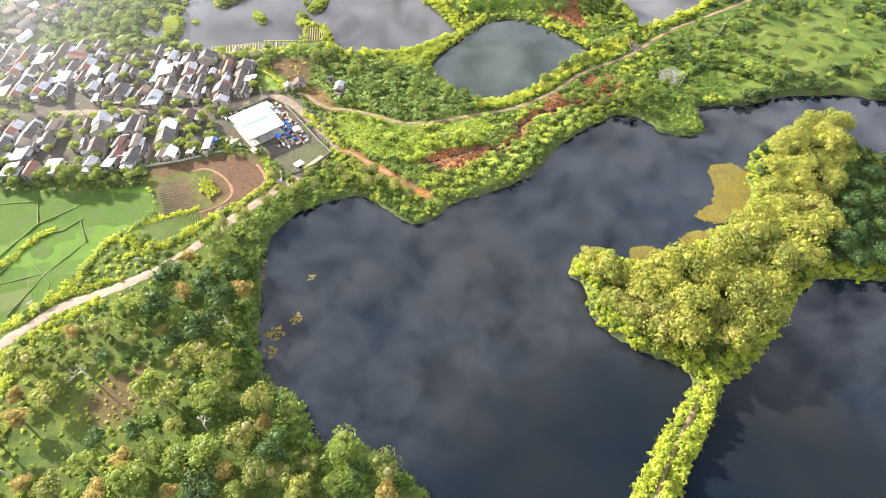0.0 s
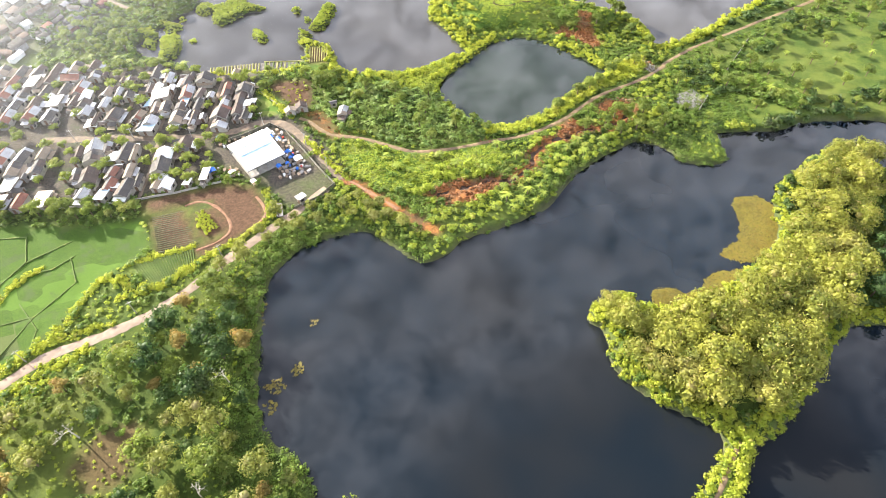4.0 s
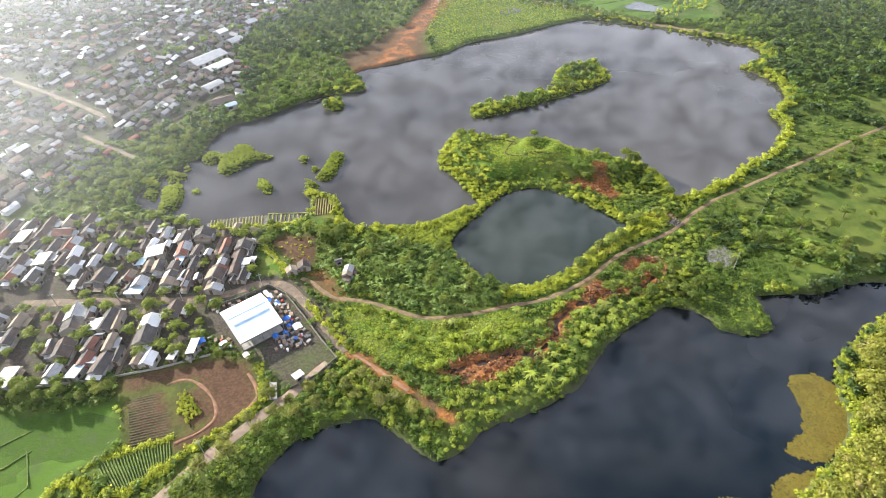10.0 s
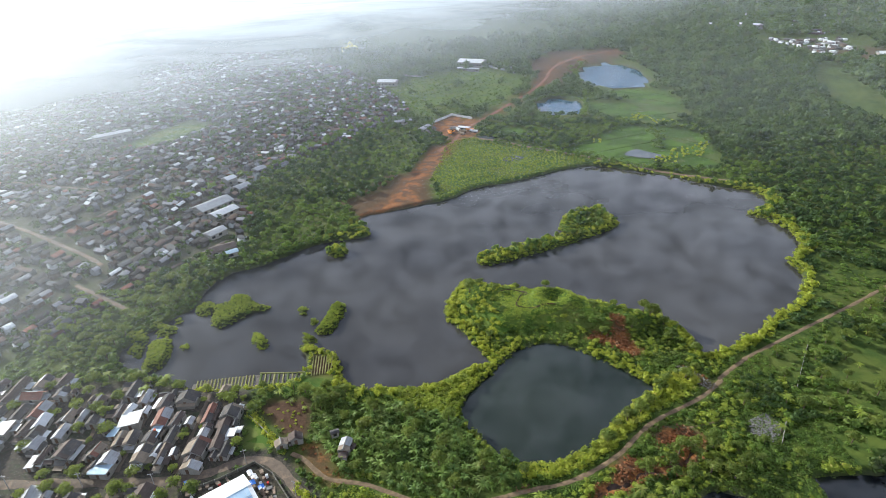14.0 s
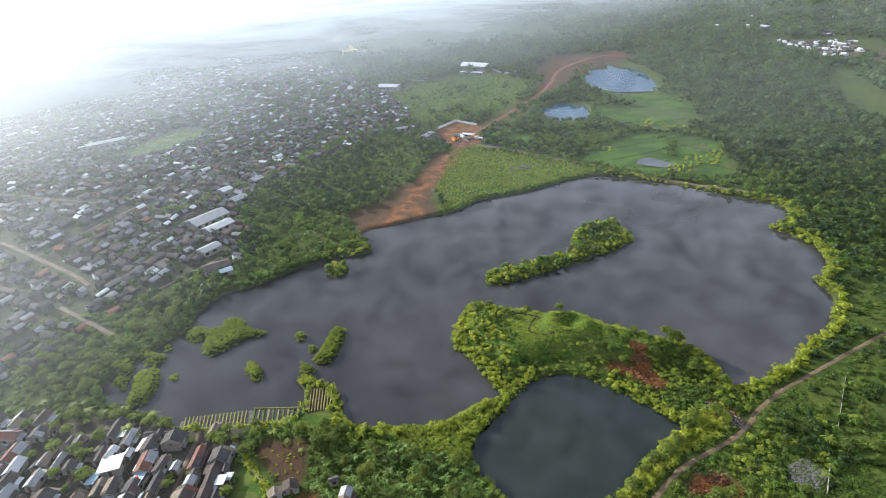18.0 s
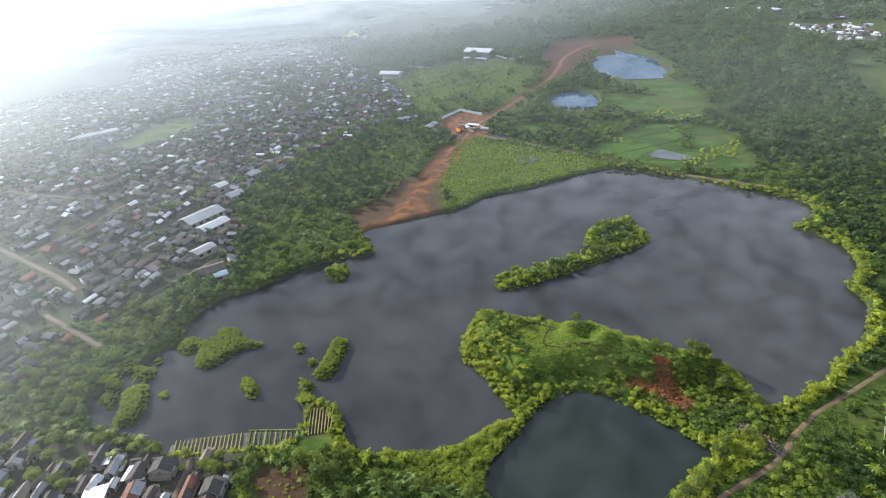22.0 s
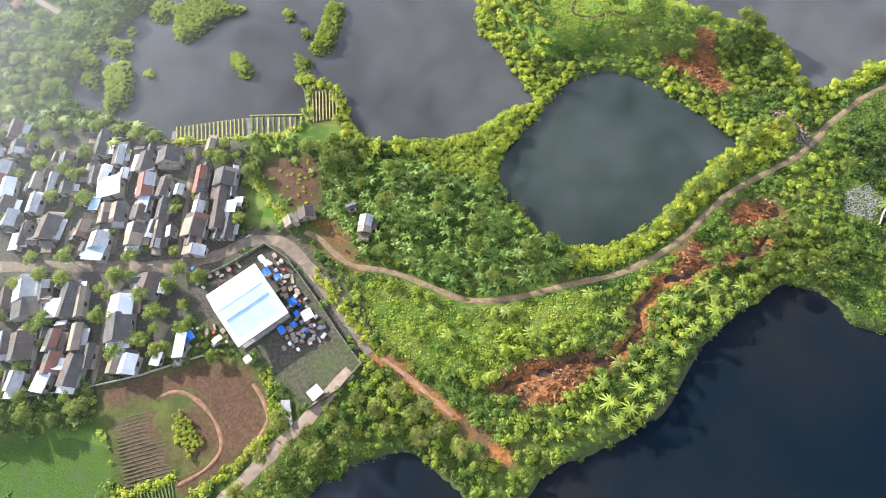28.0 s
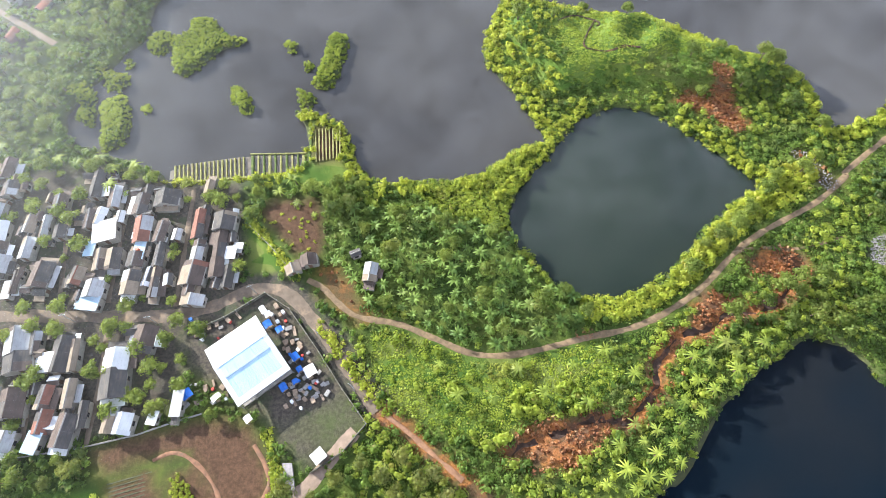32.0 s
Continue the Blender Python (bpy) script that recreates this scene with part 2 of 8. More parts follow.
def sheeting(name, base, rust, share=0.35, pitch=9.0, metal=0.25, rough=0.5):
    """Ribbed roofing: fine ribs, streaks and patches of wear, a different age on every roof."""
    k = Nodes(name)
    tc = k.n.new("ShaderNodeTexCoord")
    wave = k.n.new("ShaderNodeTexWave")
    wave.inputs["Scale"].default_value = pitch
    wave.inputs["Distortion"].default_value = 0.4
    k.link(tc.outputs["Object"], wave.inputs["Vector"])
    mp = k.n.new("ShaderNodeMapping")
    mp.inputs["Scale"].default_value = (1.0, 0.18, 0.18)
    k.link(tc.outputs["Object"], mp.inputs["Vector"])
    streak = k.ramp(k.noise(1.6, 5.0, 0.65, mp.outputs[0]), 0.42, 0.72)
    patch = k.ramp(k.noise(0.35, 4.0, 0.6), 0.42, 0.62)
    col = k.mix(k.math("MULTIPLY", streak, share * 1.4), base, rust)
    col = k.mix(k.math("MULTIPLY", patch, share), col, tuple(c * 0.55 for c in base))
    col = k.mix(k.math("MULTIPLY", k.rand(), 0.35), col, tuple(c * 0.6 for c in base))
    k.surface(col, rough, metal, k.bump(wave.outputs[0], 0.5, 0.06))
    return k.mat


ROOF_CLAY = sheeting("clay_tile_roof", (0.12, 0.088, 0.072), (0.06, 0.05, 0.045), 0.5, 7.0, 0.0, 0.85)
ROOF_DARK = sheeting("dark_tile_roof", (0.085, 0.078, 0.075), (0.16, 0.13, 0.10), 0.45, 7.0, 0.0, 0.85)
ROOF_RED = sheeting("red_tile_roof", (0.24, 0.10, 0.065), (0.13, 0.08, 0.06), 0.5, 7.0, 0.0, 0.75)
ROOF_ZINC = sheeting("zinc_roof", (0.42, 0.43, 0.44), (0.24, 0.19, 0.15), 0.35, 9.0, 0.2, 0.5)
ROOF_WHITE = sheeting("white_sheet_roof", (0.74, 0.75, 0.75), (0.50, 0.47, 0.43), 0.22, 9.0, 0.0, 0.5)
ROOF_TAN = sheeting("tan_fibre_roof", (0.27, 0.215, 0.155), (0.20, 0.16, 0.12), 0.4, 9.0, 0.0, 0.85)
ROOF_BLUE = sheeting("pale_blue_roof", (0.40, 0.55, 0.68), (0.45, 0.45, 0.45), 0.25, 9.0, 0.0, 0.55)
SHED_WHITE = sheeting("shed_sheet", (0.82, 0.83, 0.83), (0.62, 0.62, 0.61), 0.12, 5.0, 0.0, 0.45)
WALL_PAINT = plain("house_render", (0.37, 0.345, 0.30), 0.3, 0.9, 0.85, second=(0.34, 0.32, 0.28), object_tint=0.6)
DARK_OPEN = plain("dark_pane", (0.03, 0.032, 0.036), 0.3, 2.0, 0.25)
DOOR_WOOD = plain("door_wood", (0.16, 0.09, 0.05), 0.4, 3.0, 0.6, object_tint=0.5)
CONCRETE = plain("concrete", (0.34, 0.32, 0.29), 0.3, 0.8, 0.9, second=(0.20, 0.18, 0.16))
BARK = plain("bark", (0.14, 0.10, 0.07), 0.4, 3.0, 0.9, bump=0.6)
BARE_WOOD = plain("bare_pale_wood", (0.44, 0.41, 0.34), 0.3, 3.0, 0.9)
STEEL = plain("steel_post", (0.30, 0.31, 0.32), 0.25, 3.0, 0.5, 0.6)
BLUE_TARP = plain("blue_tarpaulin", (0.03, 0.16, 0.62), 0.3, 1.5, 0.45, object_tint=0.4)
WHITE_TARP = plain("white_tarpaulin", (0.75, 0.75, 0.74), 0.15, 1.2, 0.6)
CRATE = plain("crate_wood", (0.36, 0.27, 0.19), 0.45, 2.0, 0.85, second=(0.2, 0.15, 0.11), object_tint=0.5)
SCRAP = plain("grey_scrap", (0.38, 0.36, 0.34), 0.5, 2.2, 0.8, second=(0.15, 0.12, 0.10), object_tint=0.6)
RED_PLASTIC = plain("red_plastic", (0.55, 0.06, 0.04), 0.2, 2.0, 0.4)
TANK = plain("water_tank_plastic", (0.60, 0.13, 0.05), 0.25, 1.5, 0.4)
STONE = plain("pale_rubble", (0.36, 0.33, 0.33), 0.4, 1.3, 0.9, object_tint=0.5)

# ---------------------------------------------------------------- the plan, in metres
MAIN_NORTH = [(-138.9, 270.5), (-140.8, 277), (-140.6, 284.6), (-136.2, 291.5), (-130.6, 299.5), (-125.5, 309), (-120.3, 312.5), (-118, 318.1), (-120.3, 329.3), (-112, 349), (-96.7, 353.1), (-85.4, 364.1), (-65.8, 380.4), (-43.2, 382.5), (-36.2, 386.7), (-44.5, 401.7), (-45.6, 416.7), (-24.2, 421.6), (-1.9, 432.1), (13.3, 435.7), (34.8, 457.9), (63.8, 463.4), (101.6, 484.4), (129.7, 492.5), (154.2, 475.9), (177.2, 460.3), (201.2, 434.6), (224.4, 420.9), (220.3, 402.6), (210.5, 391), (195.3, 388.9), (207, 373.7), (209.3, 356.4), (199.7, 334.6), (184.3, 324.6), (186.9, 313.1), (176.4, 296.6), (161.4, 282.4), (144.8, 273.8), (136, 263.2), (122.3, 257.5), (110.7, 252.8)]
MAIN_SOUTH = [(105, 254.8), (108, 268), (101.2, 282.7), (90, 286), (78.4, 292.5), (67.6, 304.3), (47.6, 310), (31.9, 313.3), (18.3, 325.2), (10.9, 320.8), (3.5, 302.2), (2, 291.4), (11.7, 276.3), (16, 263.1), (20.3, 256.6), (14.1, 256.6), (2.5, 248.9), (-6.3, 244.1), (-20.9, 244.6), (-33.4, 245.2), (-40.2, 250.9), (-43.5, 262.4), (-46.6, 270.2), (-57.8, 276.1), (-63.5, 274.8), (-58, 270.6), (-57, 262), (-57.4, 251.8), (-75, 250.3), (-90, 250.2), (-101, 250.8), (-106.5, 256.5), (-118.1, 261.6), (-125.8, 264.6)]
POND = [(43.6, 268.4), (53.7, 264.8), (61.9, 257.5), (69.6, 249.3), (75.1, 241.1), (80.6, 235.2), (74.7, 231.8), (64.2, 225.4), (56.5, 218.7), (50.7, 211.6), (42.6, 205.2), (32, 202.7), (22.8, 203.4), (14.2, 210.1), (8.9, 217.8), (5.1, 224.5), (5.5, 233.4), (10.3, 241), (18.8, 249.8), (24.3, 256.3), (31.2, 264.3)]
LOW_WEST = [(-4.1, 42.4), (-10.3, 49.3), (-19.1, 55.8), (-25.2, 58.5), (-31.1, 56.3), (-35.1, 60), (-37.4, 69), (-41.8, 73.5), (-50.5, 78.9), (-53.4, 87.9), (-54.3, 100), (-56.1, 113.2), (-57.1, 127.6), (-52.6, 138.1), (-45.2, 145.2), (-33.2, 149), (-24.9, 150.3), (-16.6, 143.3), (-6.6, 132.7), (1.5, 136.3), (10.2, 144.7), (22.8, 147.1), (36.2, 153.3), (44.4, 163.6), (57.8, 175.8), (76.4, 186.6), (83.7, 187.8), (91.6, 182.6), (92.6, 174.3), (108.4, 170.4), (113.6, 178.7), (111.2, 190.9), (124.6, 189.6), (138.5, 188.6), (147.7, 193.6), (166.6, 192.5), (178.5, 192.2), (190.6, 184.4)]
RIDGE = [(44.9, 39.1), (52.2, 47.2), (59.2, 55.6), (69.6, 66.2), (70.9, 72.2), (58.3, 79.5), (46.5, 90.2), (48.6, 103.7), (43, 107.6), (46.3, 114.3), (55.4, 117.2), (63.5, 111.7), (75.9, 109.5), (97.5, 122.4), (105.1, 127), (115.1, 137.1), (117.7, 148.6), (124.7, 160.6), (143.2, 172.4), (155.9, 180.2), (165.4, 166.9), (166, 159.5), (171.7, 150.6)]
RIDGE_E = [(142, 97.4), (130.7, 99.4), (120.5, 100.9), (108.5, 90.5), (98.8, 80.3), (88.6, 71.8), (76.6, 65.7), (70.9, 56.4), (62.2, 46.5), (55.2, 38.4)]
ALGAE1 = [(66.9, 117.4), (72.7, 117.5), (76.6, 114.7), (81.8, 116.2), (86.6, 122.1), (95.8, 123.1), (101.1, 121.6), (88.4, 113.3), (75.9, 109.5), (65.3, 111.6)]
ALGAE2 = [(106.9, 155.1), (113.8, 155.1), (119.7, 148.4), (119.7, 138.1), (108.5, 130.7), (100.8, 126.1), (93, 129.4), (94.9, 131.9), (101.3, 135.5), (104.3, 140.9), (105, 149.7)]
ISLAND_LONG = [(22, 346.5), (30.2, 357.3), (42.4, 357.6), (55.8, 363.5), (69, 367), (80.2, 373.6), (76.4, 381.2), (85.4, 398.8), (99.2, 404.9), (112.7, 408.9), (111.6, 395.2), (115.2, 381.8), (105.8, 373.7), (94.5, 368.3), (79.7, 360.4), (69.2, 355.5), (52.6, 348.5), (36.7, 341.8), (26.3, 339.2)]
ISLET_A = [(-86.1, 288), (-83.1, 288.6), (-79.8, 285.6), (-77, 280), (-77.5, 276.2), (-80.3, 276.5), (-82.7, 280.6)]
ISLET_B = [(-51.4, 310.7), (-46.1, 310.1), (-44.5, 305.6), (-46.7, 294.5), (-48.5, 286.5), (-53.4, 283.8), (-57.6, 286.9), (-54.9, 293.9), (-53.1, 300.7)]
ISLET_C = [(-62.5, 284.7), (-57.4, 283.4), (-55, 278.7), (-57.1, 276.3), (-61.2, 279.8)]
ISLET_D = [(-68.2, 307.2), (-65.2, 308.5), (-62.6, 305), (-65, 301.1)]
ISLET_E = [(-115.8, 282.4), (-112.8, 282.7), (-112, 280), (-114.7, 279.7)]
ISLET_F = [(-112.9, 314.6), (-104.2, 313.6), (-103.1, 323.4), (-94.7, 321.6), (-89.7, 312), (-81.9, 311.2), (-82.4, 307.8), (-91, 307), (-96.6, 300.3), (-101.1, 294.9), (-106.6, 297.4), (-108.7, 307.7)]
ISLET_G = [(-130.6, 285.2), (-127, 287.5), (-122, 288.3), (-118.4, 277.5), (-118.3, 268.7), (-122.6, 265.5), (-126.6, 265.8), (-127.1, 273.3)]
ISLET_H = [(-141.6, 292.9), (-136.5, 293.8), (-132.8, 290.7), (-132.4, 284), (-137.6, 284.5)]
ISLET_I = [(-138.2, 282.4), (-135, 285.6), (-131.1, 281.7), (-131.1, 276.7), (-134.6, 276)]
ISLET_J = [(-133, 300.2), (-126.7, 299.5), (-121.4, 295.1), (-124.1, 289.8), (-129.7, 292.2)]
ISLET_K = [(-62, 372.1), (-55.4, 374.5), (-49.7, 369.3), (-50.3, 360.1), (-59.8, 359.5)]
BED_BLOCK = [(-54.4, 266.9), (-47.7, 267.5), (-45.7, 264.9), (-45.8, 254.3), (-53.8, 253.4)]
PATCH_GREEN = [(-63.8, 250.1), (-52.8, 253.3), (-45.4, 253.5), (-42.5, 248.3), (-47, 245.3), (-63.5, 245.6)]
TRACK = [(-54.3, 213.4), (-49.8, 211), (-45.3, 205.7), (-40.1, 201), (-29.1, 199.2), (-19.2, 194.1), (-9.6, 188.8), (0.1, 187.7), (10, 189.2), (21.7, 191.6), (33.3, 192.9), (43.9, 196.8), (55.2, 203.2), (63.7, 210.9), (72.1, 217.4), (85.9, 223.7), (96.1, 228.3), (107.8, 237.5), (117.1, 243.7), (132.9, 252)]
TRACK2 = [(61.5, 211.1), (82.6, 225.9), (103, 235.3), (123.2, 249), (137.9, 255.3), (154.7, 263.6), (177.9, 273.9)]
ROAD_V = [(-158.5, 209.2), (-147.8, 208.8), (-121, 207.1), (-94.5, 204.9), (-80.9, 206.8), (-72.6, 211.1), (-64.8, 212.1), (-58.5, 209), (-52.1, 201.6), (-45.8, 192.7), (-40.7, 185.1), (-34.1, 175.6)]
ROAD_S = [(-139.1, 87.9), (-132.3, 94.9), (-125, 102.4), (-117, 109.1), (-103.9, 113.2), (-92.9, 119.6), (-83.3, 126.5), (-74, 138), (-65.3, 146.1), (-54.4, 156.7), (-50.5, 159.4)]
RED_TRACK = [(-33.3, 175.4), (-27.8, 171.2), (-21.7, 165.4), (-13, 157.5), (-4.6, 149.5), (-1.2, 147.1)]
GULLY = [(-1.8, 163.6), (4.3, 166.2), (9.9, 166.9), (17.4, 170.0), (22.0, 171.1), (27.7, 168.5), (35.1, 174.3), (38.0, 177.8), (38.3, 183.5), (42.0, 186.2), (45.6, 189.9), (50.8, 192.1), (53.4, 191.2), (56.3, 193.7), (60.2, 196.0), (71.6, 196.2), (80.3, 203.0), (83.6, 209.3)]
BARE1 = [(0.5, 168), (8.7, 171.5), (15.6, 171.1), (22.2, 172.4), (24.4, 169.6), (22.4, 165.7), (18.4, 163.1), (12.7, 159.5), (3.5, 159)]
BARE2 = [(54.2, 203.2), (58.7, 202.4), (65.2, 197.8), (65.0, 195.0), (58.1, 194.1), (52.4, 190.4), (50.3, 194.5)]
BARE3 = [(69.1, 211.9), (74.5, 213.9), (78.6, 213.9), (85.3, 212), (86.3, 207), (82.5, 203), (77.7, 200), (75.5, 205.6), (69.8, 206.5)]
BARE4 = [(91.9, 246.8), (96.8, 245.2), (103.5, 233.7), (98.9, 229.9), (93.1, 238.9)]
BARE5 = [(75, 279), (79.6, 277), (80.6, 267), (83, 256), (78, 254), (74, 259.5), (63, 268.6), (66, 271.4), (74, 267.5)]
BARE6 = [(-50.5, 217), (-46, 216.5), (-40.5, 211), (-39, 204.5), (-32.5, 201.2), (-40, 199.5), (-46, 204.5), (-51, 209)]
CARPET = [(-33, 246), (-20, 245.5), (-6, 245), (12, 257), (18, 256), (11, 243), (5.5, 236), (4.5, 225), (-4, 229), (-13, 232), (-23, 240)]
BARE_HOUSE = [(-70.9, 237.2), (-64.9, 241), (-52.1, 239.9), (-49.8, 227.2), (-51.2, 219.3), (-58.3, 221.8), (-67.8, 232.7)]
PLOW = [(-108.9, 169.5), (-96.1, 173.5), (-77.3, 176.4), (-67.4, 174.1), (-61.9, 164.7), (-59.9, 158.4), (-68.2, 149.9), (-80.5, 142.1), (-85.3, 144.5), (-74.4, 151.8), (-76.8, 159.5), (-82.5, 167.7), (-95, 166.9), (-103.9, 164.3)]
PLOT_ROWS = [(-102.3, 161.8), (-91.4, 164.2), (-83.4, 148), (-95.7, 145.5)]
PLOW_RING = [(-108, 169), (-96, 173.5), (-77, 177), (-62, 172), (-59.5, 158), (-66, 150), (-80, 141.8), (-96, 144.5), (-104, 161)]
PLOT_INNER = [(-86.6, 163.2), (-80.5, 164.4), (-74.5, 159.3), (-73.2, 154.7), (-78.5, 149.1), (-83.5, 152.3)]
CROP = [(-103.2, 140.5), (-83.7, 146.5), (-81.3, 137.3), (-94.8, 130.7)]
PADDY = [(-179.9, 167), (-147.2, 161), (-130.8, 159.2), (-119, 160.4), (-106, 160.4), (-100.8, 152), (-99.5, 145), (-105.7, 142), (-112.8, 136), (-116.5, 123.9), (-127.5, 108.9), (-134, 99), (-143.4, 90.1)]
YARD = [(-89.7, 199.9), (-70.8, 208.5), (-62.5, 208.8), (-50.1, 193.7), (-37.1, 173.4), (-48.7, 162.3), (-57.9, 167.2), (-63, 175.1), (-69.5, 178.6), (-85, 189.3)]
LAWN = [(-73.2, 233.2), (-68, 234.8), (-61.9, 224.1), (-58.7, 216), (-71.7, 217)]
VILLAGE = [(-197.3, 255.6), (-159.6, 258.1), (-125.2, 258.6), (-112.9, 254), (-93.4, 250.1), (-76.5, 248.6), (-73.4, 217.2), (-77.7, 209.9), (-88.9, 205.2), (-85.6, 182.8), (-96.7, 174.1), (-134.7, 172), (-164.8, 169.3)]
BANANA = [(-48.2, 235), (-26.9, 235.3), (4.4, 230.6), (6.3, 214.6), (15.2, 206.4), (24.1, 200.3), (19.7, 191.9), (-2.6, 189.3), (-18, 196.3), (-27.5, 202.3), (-43.9, 207.2), (-47.7, 218.8)]
GRASSY = [(-35.6, 197.6), (-18.1, 192.9), (-2.8, 186.8), (22.5, 190.1), (30.3, 181.3), (19.8, 172.6), (1.8, 170.8), (-4.7, 163.8), (-16.1, 168.9), (-29.4, 175.8), (-37.1, 185.9)]
REEDS = [(4.4, 479.3), (20.9, 571.2), (46.4, 579.8), (92, 535.2), (138.4, 506.2), (115.4, 487.1), (76.6, 462.4), (35.3, 448.1), (7.7, 433.2)]
RED_N = [(-46, 412), (-26, 411), (3, 427), (0.5, 468), (20, 547), (28.5, 562), (6, 561), (-10, 495), (-23, 484), (-31, 461), (-56, 440), (-52, 424)]
MUD_N = [(-64, 441), (-49, 453), (-28, 497), (-14, 490), (-27, 454), (-45, 418)]
FIELD_E = [(529, 839), (549, 811), (506, 709), (468, 617), (430, 552), (398, 578), (423, 653)]
ESTATE = [(592, 1085), (722, 1048), (655, 925), (588, 895)]
WORKS_E = [(620, 960), (700, 950), (690, 850), (600, 830)]
RED_ROAD = [(-25.1, 429), (-12.5, 475.3), (-0.9, 509.8), (12.2, 543.6), (26.2, 568.1), (41.3, 615.3), (66.5, 650.2), (100.1, 705), (140.2, 770.3), (170, 837.8), (195.9, 921.4), (272.6, 1011), (347.6, 1046)]
RED_N2 = [(165.8, 964.2), (229.6, 1054.7), (339.3, 1048.8), (327.7, 965.8), (231.6, 897.7), (181.6, 794.8), (135.6, 773.6), (163.6, 874.3)]
PONDN1 = [(129.7, 707.6), (147.9, 724.9), (179.9, 714.8), (173.9, 672.6), (159.2, 641.5), (139.5, 652.3), (123.8, 671.7)]
PONDN2 = [(215, 865.6), (260.8, 941.7), (294, 941.5), (304.7, 891.3), (301.1, 822.5), (284.6, 767), (242.2, 767.9), (210.8, 775.8)]
FIELDN = [(-72.9, 792.8), (-3.5, 879.5), (79.2, 941.7), (148.9, 839.1), (90.2, 699.3), (4.3, 659.1), (-37.1, 727.7)]
FORESTE = [(358.1, 956.1), (603.9, 1216.4), (699.2, 954.7), (286.1, 414.9), (263.6, 418.3), (221.5, 455.8), (254.1, 560.8), (283.8, 708)]
TOP_GRASS = [(24.9, 298.1), (32.3, 303.8), (40.8, 304.3), (49.4, 301.4), (60.9, 300.8), (73.6, 295.6), (74.3, 290.6), (76.0, 284), (64.3, 282.9), (53.3, 281.6), (42.5, 281.5), (34.5, 276.3), (25.9, 278.3), (29.9, 287.6), (27.0, 292.8)]
POND_SHADE = [(34, 276), (40.0, 281.0), (50.2, 282.4), (61.8, 278), (66.0, 268), (60.3, 260), (51.0, 266), (42, 268.5), (34, 266)]
CAMP_RED = [(5.1, 626.6), (28.9, 667.7), (56.5, 647.6), (48.4, 612.3), (56.7, 592.1), (31.0, 574.4), (20, 580)]
PADS = [[(228.1, 764.6), (288.9, 729.4), (280.9, 677.2), (260.6, 634.8), (238.0, 644.6), (230.1, 683.1), (214.2, 722.0)],
        [(185.5, 698.9), (221.1, 679.6), (203.5, 637.3), (184.2, 622.7), (172.2, 653.7)],
        [(190.1, 626.0), (222.8, 663.2), (258.7, 630.4), (244.2, 593.0), (208.3, 587.7)],
        [(110.3, 524.2), (149.9, 557.0), (188.8, 595.7), (206.8, 584.0), (237.8, 573.9), (245.4, 553.5), (229.3, 485.9), (219.8, 466.1), (168.1, 485.2), (135.7, 510.7)],
        [(76.2, 613.9), (97.6, 605.5), (91.7, 575.2), (71.4, 582.8)]]
PAD_POOL = [(161.3, 512.2), (175.9, 525.2), (181.0, 518.0), (194.9, 500.4), (183.4, 495.5), (164.7, 505.6)]
REED_POOL = [(61.6, 510.7), (69.1, 521.2), (81.7, 516.1), (76.3, 508.2), (64.4, 504.5)]
CAMP_POOL = [(48.3, 586.0), (67.6, 583.8), (66.9, 571.3), (50.4, 576.6)]
CLEARING = [(-50.2, 548.1), (-31.7, 617.1), (-6.7, 612.2), (-8.2, 522.5), (-23.1, 481.8), (-37.1, 479.1)]
HIGHROAD = [(213.5, 441), (174, 465.7), (144.6, 498.5), (108, 525.2), (68.6, 562.5), (41.9, 584.1)]
FIELDW = [(-283.2, 610.1), (-273.6, 665.8), (-250.7, 700.3), (-214.7, 681.5), (-231.5, 627.9), (-259.5, 597.2)]
ROADW = [(-300, 443), (-263, 420), (-234, 399), (-200, 375), (-186, 362)]
STREETS = [[(-191, 342), (-169, 326), (-150, 312)], [(-153, 346), (-138, 367), (-124, 388)], [(-238, 402), (-222, 440), (-206, 480)], [(-330, 520), (-280, 500), (-240, 486)]]
WALL_YARD = [(-86.4, 199.7), (-77, 203.5), (-70.7, 207.2), (-65.9, 210), (-58.9, 204.9), (-50, 192), (-43.4, 181.6), (-37.1, 172.6), (-42.9, 166.3), (-50.9, 161.7)]
FOREST_SW = [(-124.6, 77.7), (-119.1, 88), (-100.4, 102.2), (-87.5, 121.2), (-70.8, 132.1), (-61, 119), (-55.5, 83.3), (-41.2, 71.7), (-36.8, 58.6), (-27.8, 56.4), (-10.2, 46.6), (-4.7, 41.9), (-112.5, 49.2)]
LOW_LAKE = LOW_WEST + [(330, 190), (330, -70), (16, -70), (4, 30)]
MAIN_LAKE = MAIN_NORTH + MAIN_SOUTH
RIDGE_LAND = RIDGE + [(232, 132), (226, 82)] + RIDGE_E + [(43, 20), (20, -75), (8, -75), (34, 20)]
rng = np.random.default_rng(7)


def soften(poly, rounds=2, closed=True):
    p = np.array(poly, float)
    for _ in range(rounds):
        q = np.roll(p, -1, 0) if closed else p[1:]
        a = p if closed else p[:-1]
        s = np.empty((2 * len(a), 2))
        s[0::2], s[1::2] = a * 0.75 + q * 0.25, a * 0.25 + q * 0.75
        p = s if closed else np.vstack([p[:1], s, p[-1:]])
    return p


